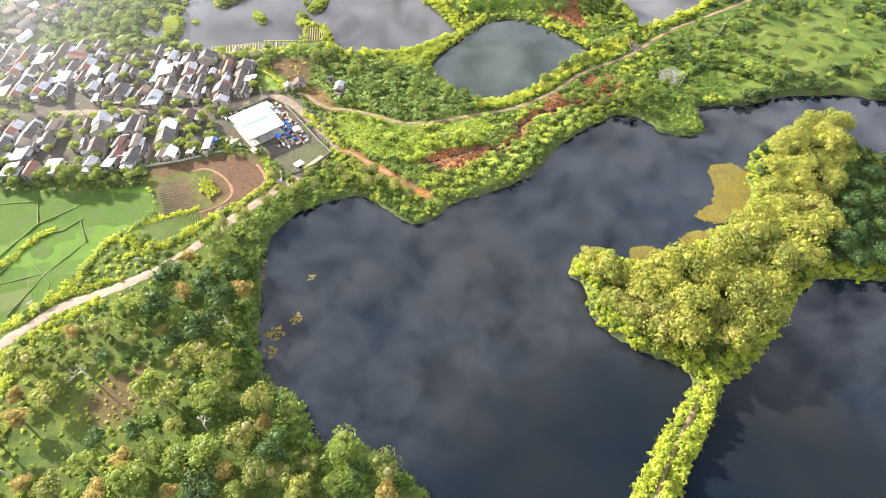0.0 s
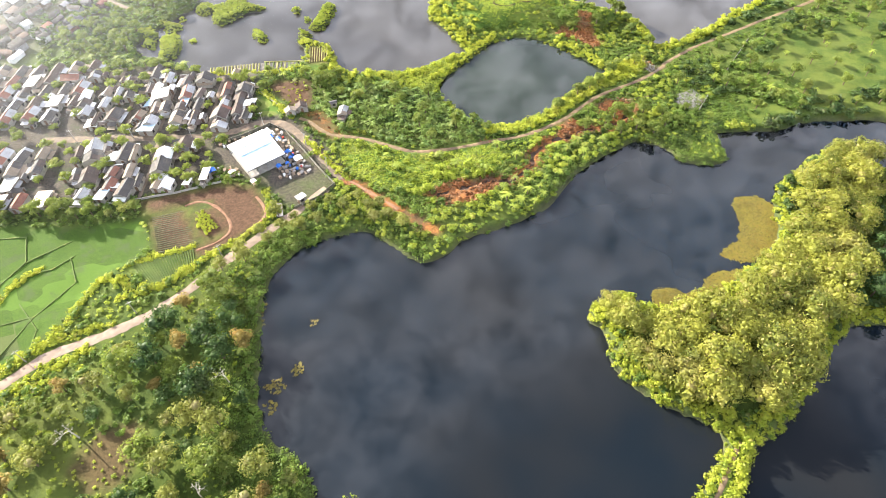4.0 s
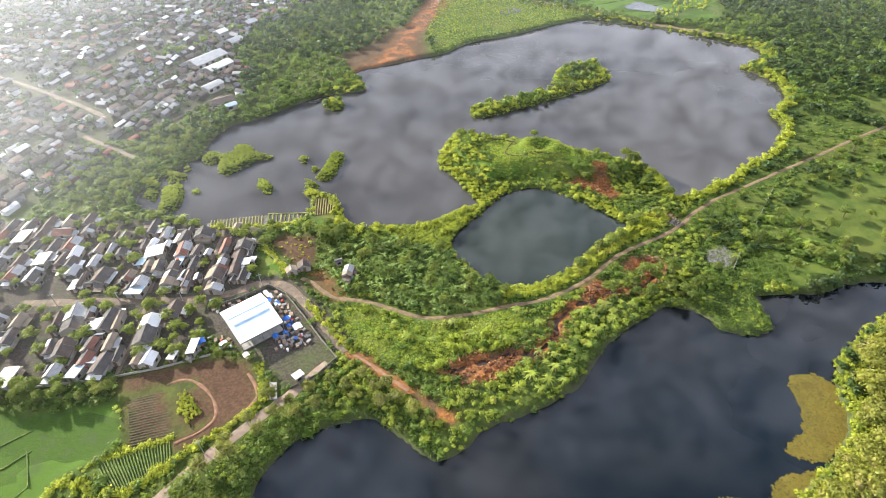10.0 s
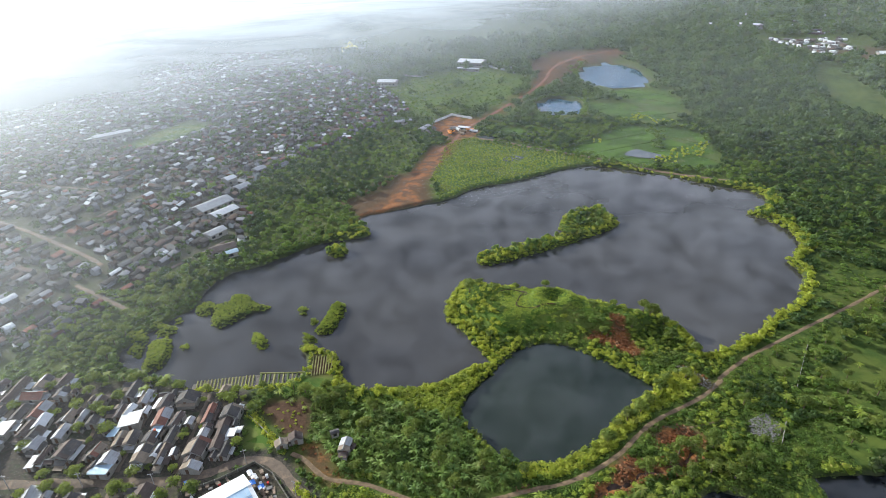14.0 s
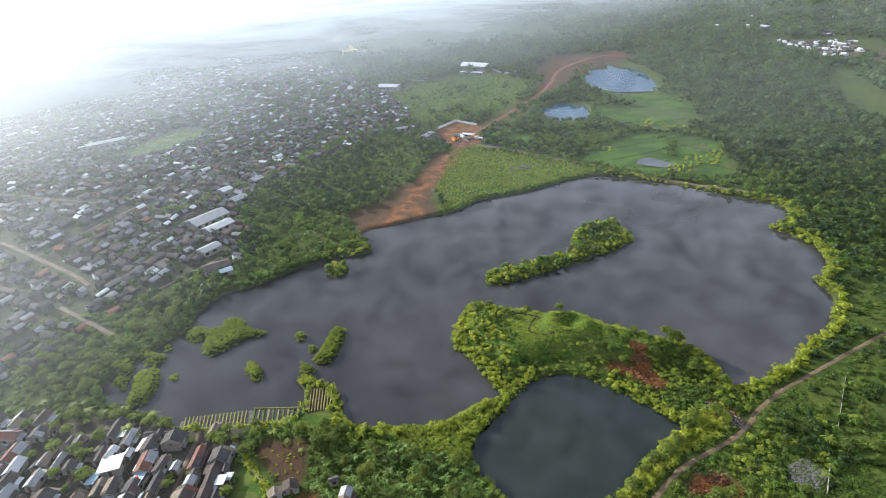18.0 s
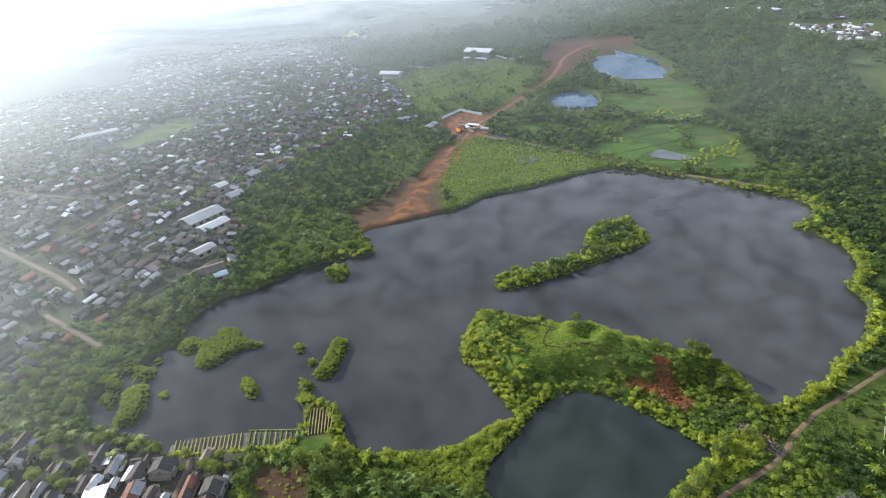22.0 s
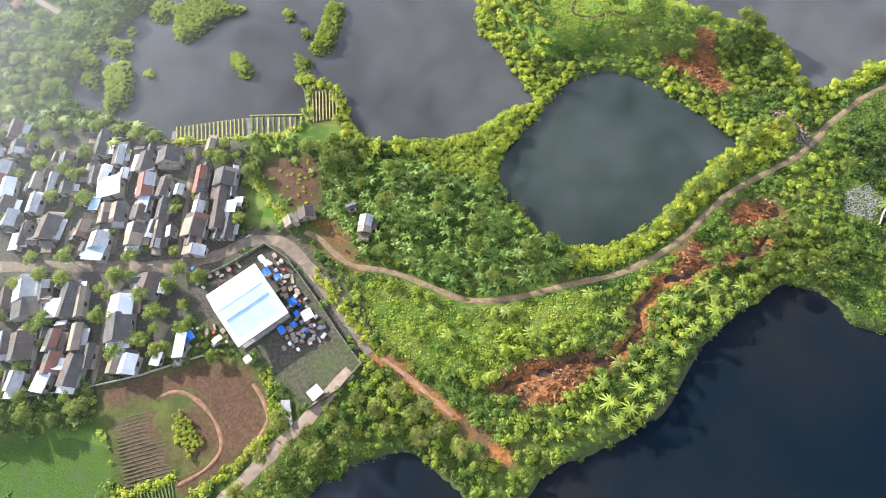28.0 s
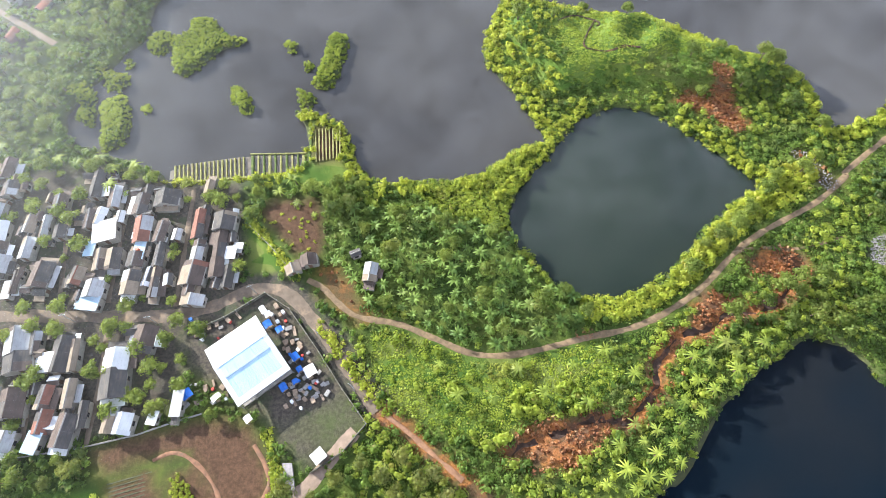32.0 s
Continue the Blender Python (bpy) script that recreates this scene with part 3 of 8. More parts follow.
def inside(poly, pts):
    p = np.asarray(poly, float)
    res = np.zeros(len(pts), bool)
    x, y = pts[:, 0], pts[:, 1]
    for (ax, ay), (bx, by) in zip(p, np.roll(p, -1, 0)):
        if ay == by:
            continue
        res ^= ((ay > y) != (by > y)) & (x < (bx - ax) * (y - ay) / (by - ay) + ax)
    return res


def away(line, pts, closed=False):
    """Distance of points from a polyline."""
    p = np.asarray(line, float)
    best = np.full(len(pts), 1e9)
    ends = zip(p, np.roll(p, -1, 0)) if closed else zip(p[:-1], p[1:])
    for a, b in ends:
        d = b - a
        t = np.clip(((pts - a) @ d) / max(d @ d, 1e-9), 0, 1)
        q = pts - (a + t[:, None] * d)
        best = np.minimum(best, np.hypot(q[:, 0], q[:, 1]))
    return best


def within(poly, pts):
    """Signed distance, positive inside."""
    return np.where(inside(poly, pts), 1.0, -1.0) * away(poly, pts, True)


LAKES = [soften(p) for p in (MAIN_LAKE, POND, LOW_LAKE, PONDN1, PONDN2)]
ISLET_L = [(-118, 316), (-111, 318), (-108, 311), (-113, 306), (-119, 309)]
ISLET_M = [(-126, 303.5), (-123, 305), (-121.5, 301.5), (-124.5, 300)]
ISLET_N = [(-60.4, 297), (-57.8, 297.5), (-57, 294), (-59.5, 293)]
ISLETS = [ISLET_L, ISLET_M, ISLET_N, ISLET_A, ISLET_B, ISLET_C, ISLET_D, ISLET_E, ISLET_F, ISLET_G, ISLET_H, ISLET_I, ISLET_J, ISLET_K]
LANDS = [soften(RIDGE_LAND, 1), soften(ISLAND_LONG)] + [soften(p) for p in ISLETS]


def wobble(x, y):
    return (np.sin(x * 0.71 + 1.3 * np.sin(y * 0.53)) + np.sin(y * 0.83 + 1.1 * np.sin(x * 0.47 + 2.0)) + 0.6 * np.sin(x * 1.9 + y * 1.3) + 0.6 * np.sin(y * 2.1 - x * 1.1)) / 3.2


def shore(pts):
    """How far a point lies on land, in metres; negative on water."""
    pts = np.asarray(pts, float)
    d = np.full(len(pts), 400.0)
    near = (pts[:, 0] > -330) & (pts[:, 0] < 520) & (pts[:, 1] > -250) & (pts[:, 1] < 1150)
    q = pts[near]
    e = np.full(len(q), 400.0)
    for p in LAKES:
        e = np.minimum(e, -within(p, q))
    for p in LANDS:
        e = np.maximum(e, within(p, q))
    d[near] = e + 0.7 * wobble(q[:, 0], q[:, 1])
    return d


def smooth(x, a, b):
    t = np.clip((x - a) / (b - a), 0, 1)
    return t * t * (3 - 2 * t)


def height(pts, d=None):
    pts = np.asarray(pts, float)
    d = shore(pts) if d is None else d
    x, y = pts[:, 0], pts[:, 1]
    far = smooth(np.hypot(x, y), 600, 2500)
    land = 1.7 + 0.25 * wobble(x * 0.4, y * 0.4) + 0.7 * np.sin(x * 0.021 + 0.4) * np.sin(y * 0.017) + far * 9.0 * (np.sin(x * 0.0031 + 1.0) * np.sin(y * 0.0027) + 0.3)
    gully = np.exp(-(away(GULLY, pts) / 1.5) ** 2) * 1.3
    low = np.where(inside(PADDY, pts), 0.5, 0.0)
    for q in PADS:
        low = low + np.where(inside(q, pts), 0.5, 0.0)
    knoll = smooth(within([(10, 300), (16, 316), (60, 302), (98, 278), (84, 268), (60, 272), (45, 279), (26, 276)], pts), -2.5, 5.5) * 5.2
    bowl = np.hypot(x - 53.5, y - 293.0)
    knoll = knoll + 2.6 * np.exp(-((bowl - 7.5) / 3.6) ** 2) - 1.2 * np.exp(-(bowl / 4.0) ** 2)
    land = land - gully - low + knoll
    return -1.6 + (land + 1.6) * smooth(d, -1.6, 2.2)


def part(name, data, mat, parent=None, label=""):
    """One mesh object, from a bmesh or a mesh, under a thing or a part."""
    if isinstance(data, bmesh.types.BMesh):
        me = bpy.data.meshes.new(name)
        data.to_mesh(me)
        data.free()
    else:
        me = data
    if mat is not None and len(me.materials) == 0:
        me.materials.append(mat)
    ob = new(name, me)
    if parent is not None:
        ob.parent = parent
    if label:
        ob["label"] = label
    return ob


def soup(name, verts, faces, mat, tint=None):
    """A mesh from arrays of points and triangles or quads."""
    me = bpy.data.meshes.new(name)
    verts, faces = np.asarray(verts, np.float32), np.asarray(faces, np.int32)
    k = faces.shape[1]
    me.vertices.add(len(verts))
    me.vertices.foreach_set("co", verts.ravel())
    me.loops.add(faces.size)
    me.loops.foreach_set("vertex_index", faces.ravel())
    me.polygons.add(len(faces))
    me.polygons.foreach_set("loop_start", np.arange(0, faces.size, k, dtype=np.int32))
    me.update(calc_edges=True)
    if tint is not None:
        a = me.attributes.new("tint", "FLOAT", "POINT")
        a.data.foreach_set("value", np.asarray(tint, np.float32))
    if mat is not None:
        me.materials.append(mat)
    return me


# ---- ground: one sheet to the horizon, fine near the lakes
def axis(lo, hi, step, end_lo, end_hi, grow=1.09):
    mid = list(np.arange(lo, hi, step))
    a, s = [lo], step
    while a[-1] > end_lo:
        s *= grow
        a.append(a[-1] - s)
    b, s = [mid[-1]], step
    while b[-1] < end_hi:
        s *= grow
        b.append(b[-1] + s)
    return np.array(a[:0:-1] + mid + b[1:])


gx, gy = axis(-190, 235, 2.15, -4300, 4300), axis(15, 480, 2.15, -1200, 4850)
GX, GY = np.meshgrid(gx, gy)
gp = np.stack([GX.ravel(), GY.ravel()], 1)
gd = shore(gp)
gz = height(gp, gd)
nx, ny = len(gx), len(gy)
idx = np.arange(nx * ny).reshape(ny, nx)
quads = np.stack([idx[:-1, :-1], idx[:-1, 1:], idx[1:, 1:], idx[1:, :-1]], -1).reshape(-1, 4)


def level(x, y, lift=0.0):
    """The height of the ground sheet at one place."""
    i = int(np.clip(np.searchsorted(gx, x) - 1, 0, nx - 2))
    j = int(np.clip(np.searchsorted(gy, y) - 1, 0, ny - 2))
    u, w = (x - gx[i]) / (gx[i + 1] - gx[i]), (y - gy[j]) / (gy[j + 1] - gy[j])
    a = gz[j * nx + i] * (1 - u) + gz[j * nx + i + 1] * u
    b = gz[(j + 1) * nx + i] * (1 - u) + gz[(j + 1) * nx + i + 1] * u
    return float(a * (1 - w) + b * w) + lift


def zone(polys, soft=2.5, jag=1.2):
    m = np.zeros(len(gp))
    for p in polys:
        q = np.asarray(p, float)
        box = (gp[:, 0] > q[:, 0].min() - 10) & (gp[:, 0] < q[:, 0].max() + 10) & (gp[:, 1] > q[:, 1].min() - 10) & (gp[:, 1] < q[:, 1].max() + 10)
        s = within(q, gp[box]) + jag * wobble(gp[box, 0] * 1.3, gp[box, 1] * 1.3)
        m[box] = np.maximum(m[box], smooth(s, -soft, soft))
    return m


def along(line, width, soft=1.5, jag=0.8):
    s = width - away(line, gp) + jag * wobble(gp[:, 0], gp[:, 1])
    return smooth(s, -soft, soft)


VILLAGE_FAR = [(-160, 318), (-158, 336), (-146, 350), (-136, 366), (-120, 368), (-109, 384), (-121, 402), (-118, 425), (-134, 452), (-136, 490), (-95, 560), (-10, 680), (-35, 790), (-110, 980), (-330, 1250), (-900, 1500), (-1100, 700), (-600, 260), (-240, 180), (-205, 260)]
red = np.maximum.reduce([0.8 * zone([BARE6], 2.0), zone([BARE1, BARE2, BARE3, BARE5, CAMP_RED], 2.5), along([(-40, 414), (-24, 432), (-11, 470), (4, 510), (20, 548)], 6, 6, 3), along([(-8, 425), (-13, 452)], 3, 3, 2), along(RED_TRACK, 2.2), along(GULLY, 2.6), 0.55 * along(RED_ROAD, 6, 4, 2)])
brown = np.maximum.reduce([zone([PLOW, BARE_HOUSE, PLOT_INNER, PLOT_ROWS, BED_BLOCK]), 0.9 * zone([RED_N, RED_N2], 4), 0.7 * zone([BARE4, MUD_N, WORKS_E]), 0.75 * zone([[(-101, 73), (-96, 83), (-86, 85), (-82, 78), (-86, 68), (-94, 66)]], 2.5)])
YARD_GRASS = [(-59.8, 173.3), (-48.8, 165.2), (-37.1, 173.4), (-41.8, 181.5), (-47, 179), (-52.5, 176.5)]
grey = np.maximum.reduce([zone([YARD, VILLAGE], 3) * (1 - 0.3 * zone([YARD_GRASS], 2)), 0.75 * zone([VILLAGE_FAR], 12) * (1 - zone([FIELDW], 4)), along(ROAD_V, 4.5), 0.8 * zone([[(102.5, 208.6), (104.8, 214.4), (112.3, 217.4), (115, 209.8), (108, 204)]], 1.5)])
pale = np.maximum.reduce([zone([LAWN, PATCH_GREEN, CROP], 2), 0.75 * zone([FIELDN, FIELDW, REEDS], 9), 0.15 * zone([FIELD_E], 9), 0.28 * zone([[(118, 194), (118, 238), (150, 252), (232, 285), (232, 196)]], 5, 3), 0.9 * zone([GRASSY, [(6, 290), (14, 318), (66, 300), (100, 276), (72, 272), (45, 276), (24, 270)]], 3)])
rice = np.maximum(zone([PADDY], 2), 0.95 * zone(PADS, 2))
ground_me = soup("ground", np.column_stack([gp, gz]), quads, None)
for nm, arr in (("red_soil", red), ("brown_soil", brown), ("grey_soil", grey), ("field", pale), ("rice", rice), ("inland", smooth(gd, -0.2, 1.6))):
    ga = ground_me.attributes.new(nm, "FLOAT", "POINT")
    ga.data.foreach_set("value", arr.astype(np.float32))
ground_me.polygons.foreach_set("use_smooth", np.ones(len(quads), bool))

k = Nodes("ground_cover")
fine, mid_n, big = k.noise(1.1, 6.0, 0.7), k.noise(0.16, 5.0, 0.6), k.noise(0.02, 4.0)
tiny = k.noise(5.0, 4.0, 0.7)
col = k.mix(k.ramp(mid_n, 0.35, 0.65), (0.030, 0.052, 0.010), (0.070, 0.095, 0.016))
col = k.mix(k.ramp(big, 0.45, 0.65, 0.0, 0.5), col, (0.09, 0.10, 0.022))
col = k.mix(k.ramp(fine, 0.45, 0.75, 0.0, 0.5), col, (0.10, 0.13, 0.02))
fieldc = k.mix(k.ramp(mid_n, 0.4, 0.6), (0.07, 0.125, 0.016), (0.145, 0.185, 0.03))
fieldc = k.mix(k.ramp(tiny, 0.4, 0.75, 0.0, 0.55), fieldc, (0.06, 0.11, 0.02))
def plots(scale, turn, stretch):
    """Rectangular plots, each with a number of its own."""
    mp = k.n.new("ShaderNodeMapping")
    mp.inputs["Rotation"].default_value = (0.0, 0.0, turn)
    mp.inputs["Scale"].default_value = (scale, scale * stretch, 0.0)
    k.link(k.pos, mp.inputs["Vector"])
    vo = k.n.new("ShaderNodeTexVoronoi")
    vo.distance = "CHEBYCHEV"
    vo.inputs["Scale"].default_value = 1.0
    k.link(mp.outputs[0], vo.inputs["Vector"])
    sp = k.n.new("ShaderNodeSeparateColor")
    k.link(vo.outputs["Color"], sp.inputs[0])
    return sp.outputs[0]


strips_ = plots(0.045, 0.5, 2.6)
fieldc = k.mix(k.ramp(strips_, 0.2, 0.8, 0.0, 0.6), fieldc, (0.045, 0.085, 0.014))
fieldc = k.mix(k.ramp(strips_, 0.82, 0.86, 0.0, 0.5), fieldc, (0.19, 0.20, 0.05))
col = k.mix(k.attr("field").outputs["Fac"], col, fieldc)
ricec = k.mix(k.ramp(k.noise(3.2, 5.0, 0.75), 0.35, 0.65), (0.024, 0.056, 0.008), (0.072, 0.12, 0.015))
paddies_ = plots(0.05, -0.36, 1.5)
ricec = k.mix(k.ramp(paddies_, 0.45, 0.55, 0.0, 0.5), ricec, (0.10, 0.175, 0.024))
ricec = k.mix(k.ramp(paddies_, 0.86, 0.88, 0.0, 0.6), ricec, (0.085, 0.085, 0.04))
ricec = k.mix(k.ramp(mid_n, 0.52, 0.66, 0.0, 0.5), ricec, (0.06, 0.075, 0.035))
col = k.mix(k.attr("rice").outputs["Fac"], col, ricec)
greyc = k.mix(k.ramp(fine, 0.35, 0.65), (0.05, 0.044, 0.037), (0.098, 0.082, 0.064))
greyc = k.mix(k.ramp(mid_n, 0.5, 0.68, 0.0, 0.6), greyc, (0.05, 0.07, 0.028))
col = k.mix(k.attr("grey_soil").outputs["Fac"], col, greyc)
brownc = k.mix(k.ramp(fine, 0.3, 0.7), (0.055, 0.032, 0.019), (0.105, 0.060, 0.035))
col = k.mix(k.attr("brown_soil").outputs["Fac"], col, brownc)
redc = k.mix(k.ramp(fine, 0.3, 0.65), (0.12, 0.05, 0.018), (0.33, 0.135, 0.042))
redc = k.mix(k.ramp(mid_n, 0.40, 0.60, 0.0, 0.9), redc, (0.085, 0.05, 0.032))
redf = k.math("MULTIPLY", k.attr("red_soil").outputs["Fac"], k.ramp(fine, 0.22, 0.48, 0.55, 1.0))
col = k.mix(redf, col, redc)
mud = k.mix(k.ramp(fine, 0.3, 0.7), (0.05, 0.055, 0.03), (0.085, 0.08, 0.045))
col = k.mix(k.attr("inland").outputs["Fac"], mud, col)
k.surface(col, 0.95, 0.0, k.bump(k.noise(2.4, 6.0, 0.75), 0.8, 0.35), spec=0.15)
ground = part("ground", ground_me, k.mat)
tagged(ground, "grassy ground with bare red and brown soil round dark lakes", "ground", kind="structure")


# ---- water
def water(name, shallow, deep, label, murk=0.012):
    k = Nodes(name)
    t = k.ramp(k.noise(0.012, 3.0), 0.35, 0.65)
    swell = k.noise(0.35, 3.0, 0.5)
    ripple = k.noise(2.2, 2.0, 0.5)
    hgt = k.math("ADD", swell, k.math("MULTIPLY", ripple, 0.12))
    k.surface(k.mix(t, deep, shallow), 0.03, 0.0, k.bump(hgt, 0.03, 0.12), spec=0.5, ior=1.333)
    return k.mat


WATER_MAIN = water("main_lake_water", (0.052, 0.050, 0.048), (0.034, 0.033, 0.033), "")
WATER_LAKE = water("lake_water", (0.012, 0.013, 0.0145), (0.004, 0.008, 0.013), "")
WATER_POND = water("pond_water", (0.024, 0.031, 0.025), (0.015, 0.021, 0.018), "")


def sheet(name, poly, z, mat, grow=4.0):
    p = soften(poly, 1)
    c = p.mean(0)
    nxt, prv = np.roll(p, -1, 0), np.roll(p, 1, 0)
    tang = nxt - prv
    nrm = np.stack([tang[:, 1], -tang[:, 0]], 1) / np.maximum(np.hypot(tang[:, 0], tang[:, 1]), 1e-6)[:, None]
    area = 0.5 * np.sum(p[:, 0] * nxt[:, 1] - nxt[:, 0] * p[:, 1])
    p = p + nrm * grow * (1 if area > 0 else -1)
    bm = bmesh.new()
    f = bm.faces.new([bm.verts.new((x, y, z)) for x, y in p])
    bmesh.ops.triangulate(bm, faces=[f])
    bmesh.ops.recalc_face_normals(bm, faces=bm.faces)
    if sum(f.normal.z for f in bm.faces) < 0:
        bmesh.ops.reverse_faces(bm, faces=bm.faces)
    return part(name, bm, mat)


def slab(name, x0, y0, x1, y1, z, mat):
    bm = bmesh.new()
    bm.faces.new([bm.verts.new((x, y, z)) for x, y in ((x0, y0), (x1, y0), (x1, y1), (x0, y1))])
    return part(name, bm, mat)


tagged(slab("water_main", -160, 216, 262, 512, 0.0, WATER_MAIN), "dark still lake water mirroring the clouds", "lake", kind="structure")
tagged(slab("water_south", -75, -75, 335, 216, 0.0, WATER_LAKE), "dark deep lake water below the track", "lake", kind="structure")
tagged(sheet("water_pond", POND, 0.03, WATER_POND, 1.6), "murky green pond water", "pond", kind="structure")
k = Nodes("far_pond_water")
# the blue sky's reflection is put into the base colour
k.surface(k.mix(k.ramp(k.noise(0.02), 0.4, 0.6), (0.03, 0.075, 0.13), (0.045, 0.095, 0.155)), 0.05, 0.0, spec=0.3, ior=1.333)
for nm, poly in (("water_far_pond", PONDN1), ("water_far_basin", PONDN2)):
    tagged(sheet(nm, poly, 0.0, k.mat, 3.0), "small open pond, blue sky reflection put into its colour", "pond", kind="structure")


k = Nodes("pool_water")
k.surface(k.mix(k.ramp(k.noise(0.05), 0.4, 0.6), (0.06, 0.07, 0.075), (0.09, 0.095, 0.095)), 0.08, 0.0, spec=0.4, ior=1.333)
for nm, poly, top in (("water_paddy_pool", PAD_POOL, 1.75), ("water_reed_pool", REED_POOL, 2.15), ("water_camp_pool", CAMP_POOL, 2.15)):
    lift_ = max(level(x_, y_) for x_, y_ in poly) + 0.12
    tagged(sheet(nm, poly, lift_, k.mat, 0.0), "shallow pale pool in a wet field", "pool", kind="structure")


# ---- roads and tracks, laid on the ground
def strip(name, line, width, mat, label, lift=0.09, taper=0.25, step=1.2):
    p = soften(line, 3, False)
    seg = np.r_[0, np.cumsum(np.hypot(*np.diff(p, axis=0).T))]
    s = np.arange(0, seg[-1], step)
    c = np.column_stack([np.interp(s, seg, p[:, 0]), np.interp(s, seg, p[:, 1])])
    t = np.gradient(c, axis=0)
    t /= np.maximum(np.hypot(t[:, 0], t[:, 1]), 1e-6)[:, None]
    nrm = np.stack([-t[:, 1], t[:, 0]], 1)
    cols = np.array([-1.0, -0.55, 0.0, 0.55, 1.0])
    w = width * 0.5 * (1 + taper * wobble(s * 0.7, s * 0.0 + 3))
    q = c[:, None, :] + nrm[:, None, :] * cols[None, :, None] * w[:, None, None]
    flat_q = q.reshape(-1, 2)
    z = height(flat_q).reshape(q.shape[:2])
    z = np.maximum(z, z.max(1, keepdims=True) - 0.25) + lift - np.array([0.16, 0.0, 0.02, 0.0, 0.16])
    v = np.column_stack([flat_q, z.ravel()])
    n, m = q.shape[:2]
    ix = np.arange(n * m).reshape(n, m)
    f = np.stack([ix[:-1, 1:], ix[:-1, :-1], ix[1:, :-1], ix[1:, 1:]], -1).reshape(-1, 4)
    me = soup(name, v, f, mat)
    me.polygons.foreach_set("use_smooth", np.ones(len(f), bool))
    return tagged(part(name, me, None), label, "road", kind="structure")


EARTH_TRACK = plain("track_earth", (0.19, 0.132, 0.074), 0.4, 0.9, 0.95, second=(0.115, 0.082, 0.045), bump=0.6)
RED_EARTH = plain("red_track_earth", (0.25, 0.11, 0.06), 0.4, 0.25, 0.95, second=(0.15, 0.07, 0.042), bump=0.6)
PAVED = plain("worn_paving", (0.155, 0.118, 0.085), 0.3, 0.7, 0.92, second=(0.24, 0.17, 0.11), bump=0.4)
PALE_ROAD = plain("pale_gravel_road", (0.27, 0.20, 0.15), 0.3, 0.6, 0.95, second=(0.18, 0.14, 0.11), bump=0.5)
strip("road_track", TRACK[:-2] + TRACK2[2:] + [(230, 300), (300, 330)], 2.0, EARTH_TRACK, "winding brown earth track between the lakes")
strip("road_village", ROAD_V, 4.2, PAVED, "worn grey paved village street")
strip("road_south", ROAD_S + [(-46, 165), (-40, 171)], 4.2, PALE_ROAD, "pale gravel road along the paddies")
# dark earth with the shade down in the crevice put into its colour
SHADED_EARTH = plain("shaded_gully_soil", (0.045, 0.025, 0.016), 0.4, 0.9, 0.9, second=(0.12, 0.055, 0.03), bump=0.7)
strip("gully_bed", GULLY, 1.7, SHADED_EARTH, "dark earth in the eroded gully, its shade put into the colour", lift=0.12, taper=0.6)
strip("road_red", RED_TRACK[:4], 1.2, plain("dull_red_earth", (0.26, 0.14, 0.08), 0.45, 0.8, 0.95, second=(0.14, 0.10, 0.055), bump=0.6), "steep red earth track to the water", lift=0.13, taper=0.6)
strip("path_spur", [(66, 213.4), (75.4, 214.7), (83.2, 212.8), (93.7, 214.8), (99.1, 216.1)], 1.1, EARTH_TRACK, "narrow earth path above the scorched gully", lift=0.12)
for trail in ([(41.2, 300.9), (37.6, 295.5), (34.7, 288.9), (39.0, 287.3), (43.3, 286.0), (47.9, 286.4), (53.0, 284.6)], [(28.2, 301.6), (34.2, 304.3), (42.0, 300.2), (42.6, 298.2), (39.8, 297.8)]):
    strip("path_trail", trail, 0.55, SHADED_EARTH, "narrow dark trodden trail in the grass", lift=0.3, taper=0.5)
strip("road_far", RED_ROAD[3:], 3.6, RED_EARTH, "wide red haul road of the earthworks", lift=0.3, step=4.0)
strip("road_dam", HIGHROAD, 4.0, EARTH_TRACK, "straight bank road behind the far shore", lift=0.2, step=3.0)
strip("road_west", ROADW, 2.6, PAVED, "pale town street among roofs", lift=0.3, step=3.0)
for street in STREETS:
    strip("road_alley", street, 2.2, PAVED, "narrow grey street through the town", lift=0.3, step=3.0)
for lane in ([(-111.4, 248.8), (-111.8, 234.1), (-111.5, 214.2), (-111.4, 209.5)], [(-91.5, 246.4), (-91.6, 232.5), (-91.5, 214.6), (-91.6, 207.2)], [(-130.4, 244.2), (-128.2, 229.2), (-126.2, 213.4)], [(-110.4, 204.5), (-109.3, 190.9), (-109.3, 179.5), (-109.6, 170.4)], [(-131.4, 204.6), (-128.7, 192.2), (-127.2, 179.1), (-126.3, 169.9)]):
    strip("road_lane", lane, 1.7, PAVED, "narrow concrete lane between village houses")
strip("road_dike", [(26, -20), (49, 38), (66, 58), (74, 68)], 1.3, EARTH_TRACK, "narrow earth path on the dike")

# ---------------------------------------------------------------- plants
ICO_V, ICO_F = None, None


def icosa():
    global ICO_V, ICO_F
    if ICO_V is None:
        bm = bmesh.new()
        bmesh.ops.create_icosphere(bm, subdivisions=1, radius=1.0)
        bm.verts.index_update()
        ICO_V = np.array([v.co[:] for v in bm.verts])
        ICO_F = np.array([[v.index for v in f.verts] for f in bm.faces])
        bm.free()
    return ICO_V, ICO_F


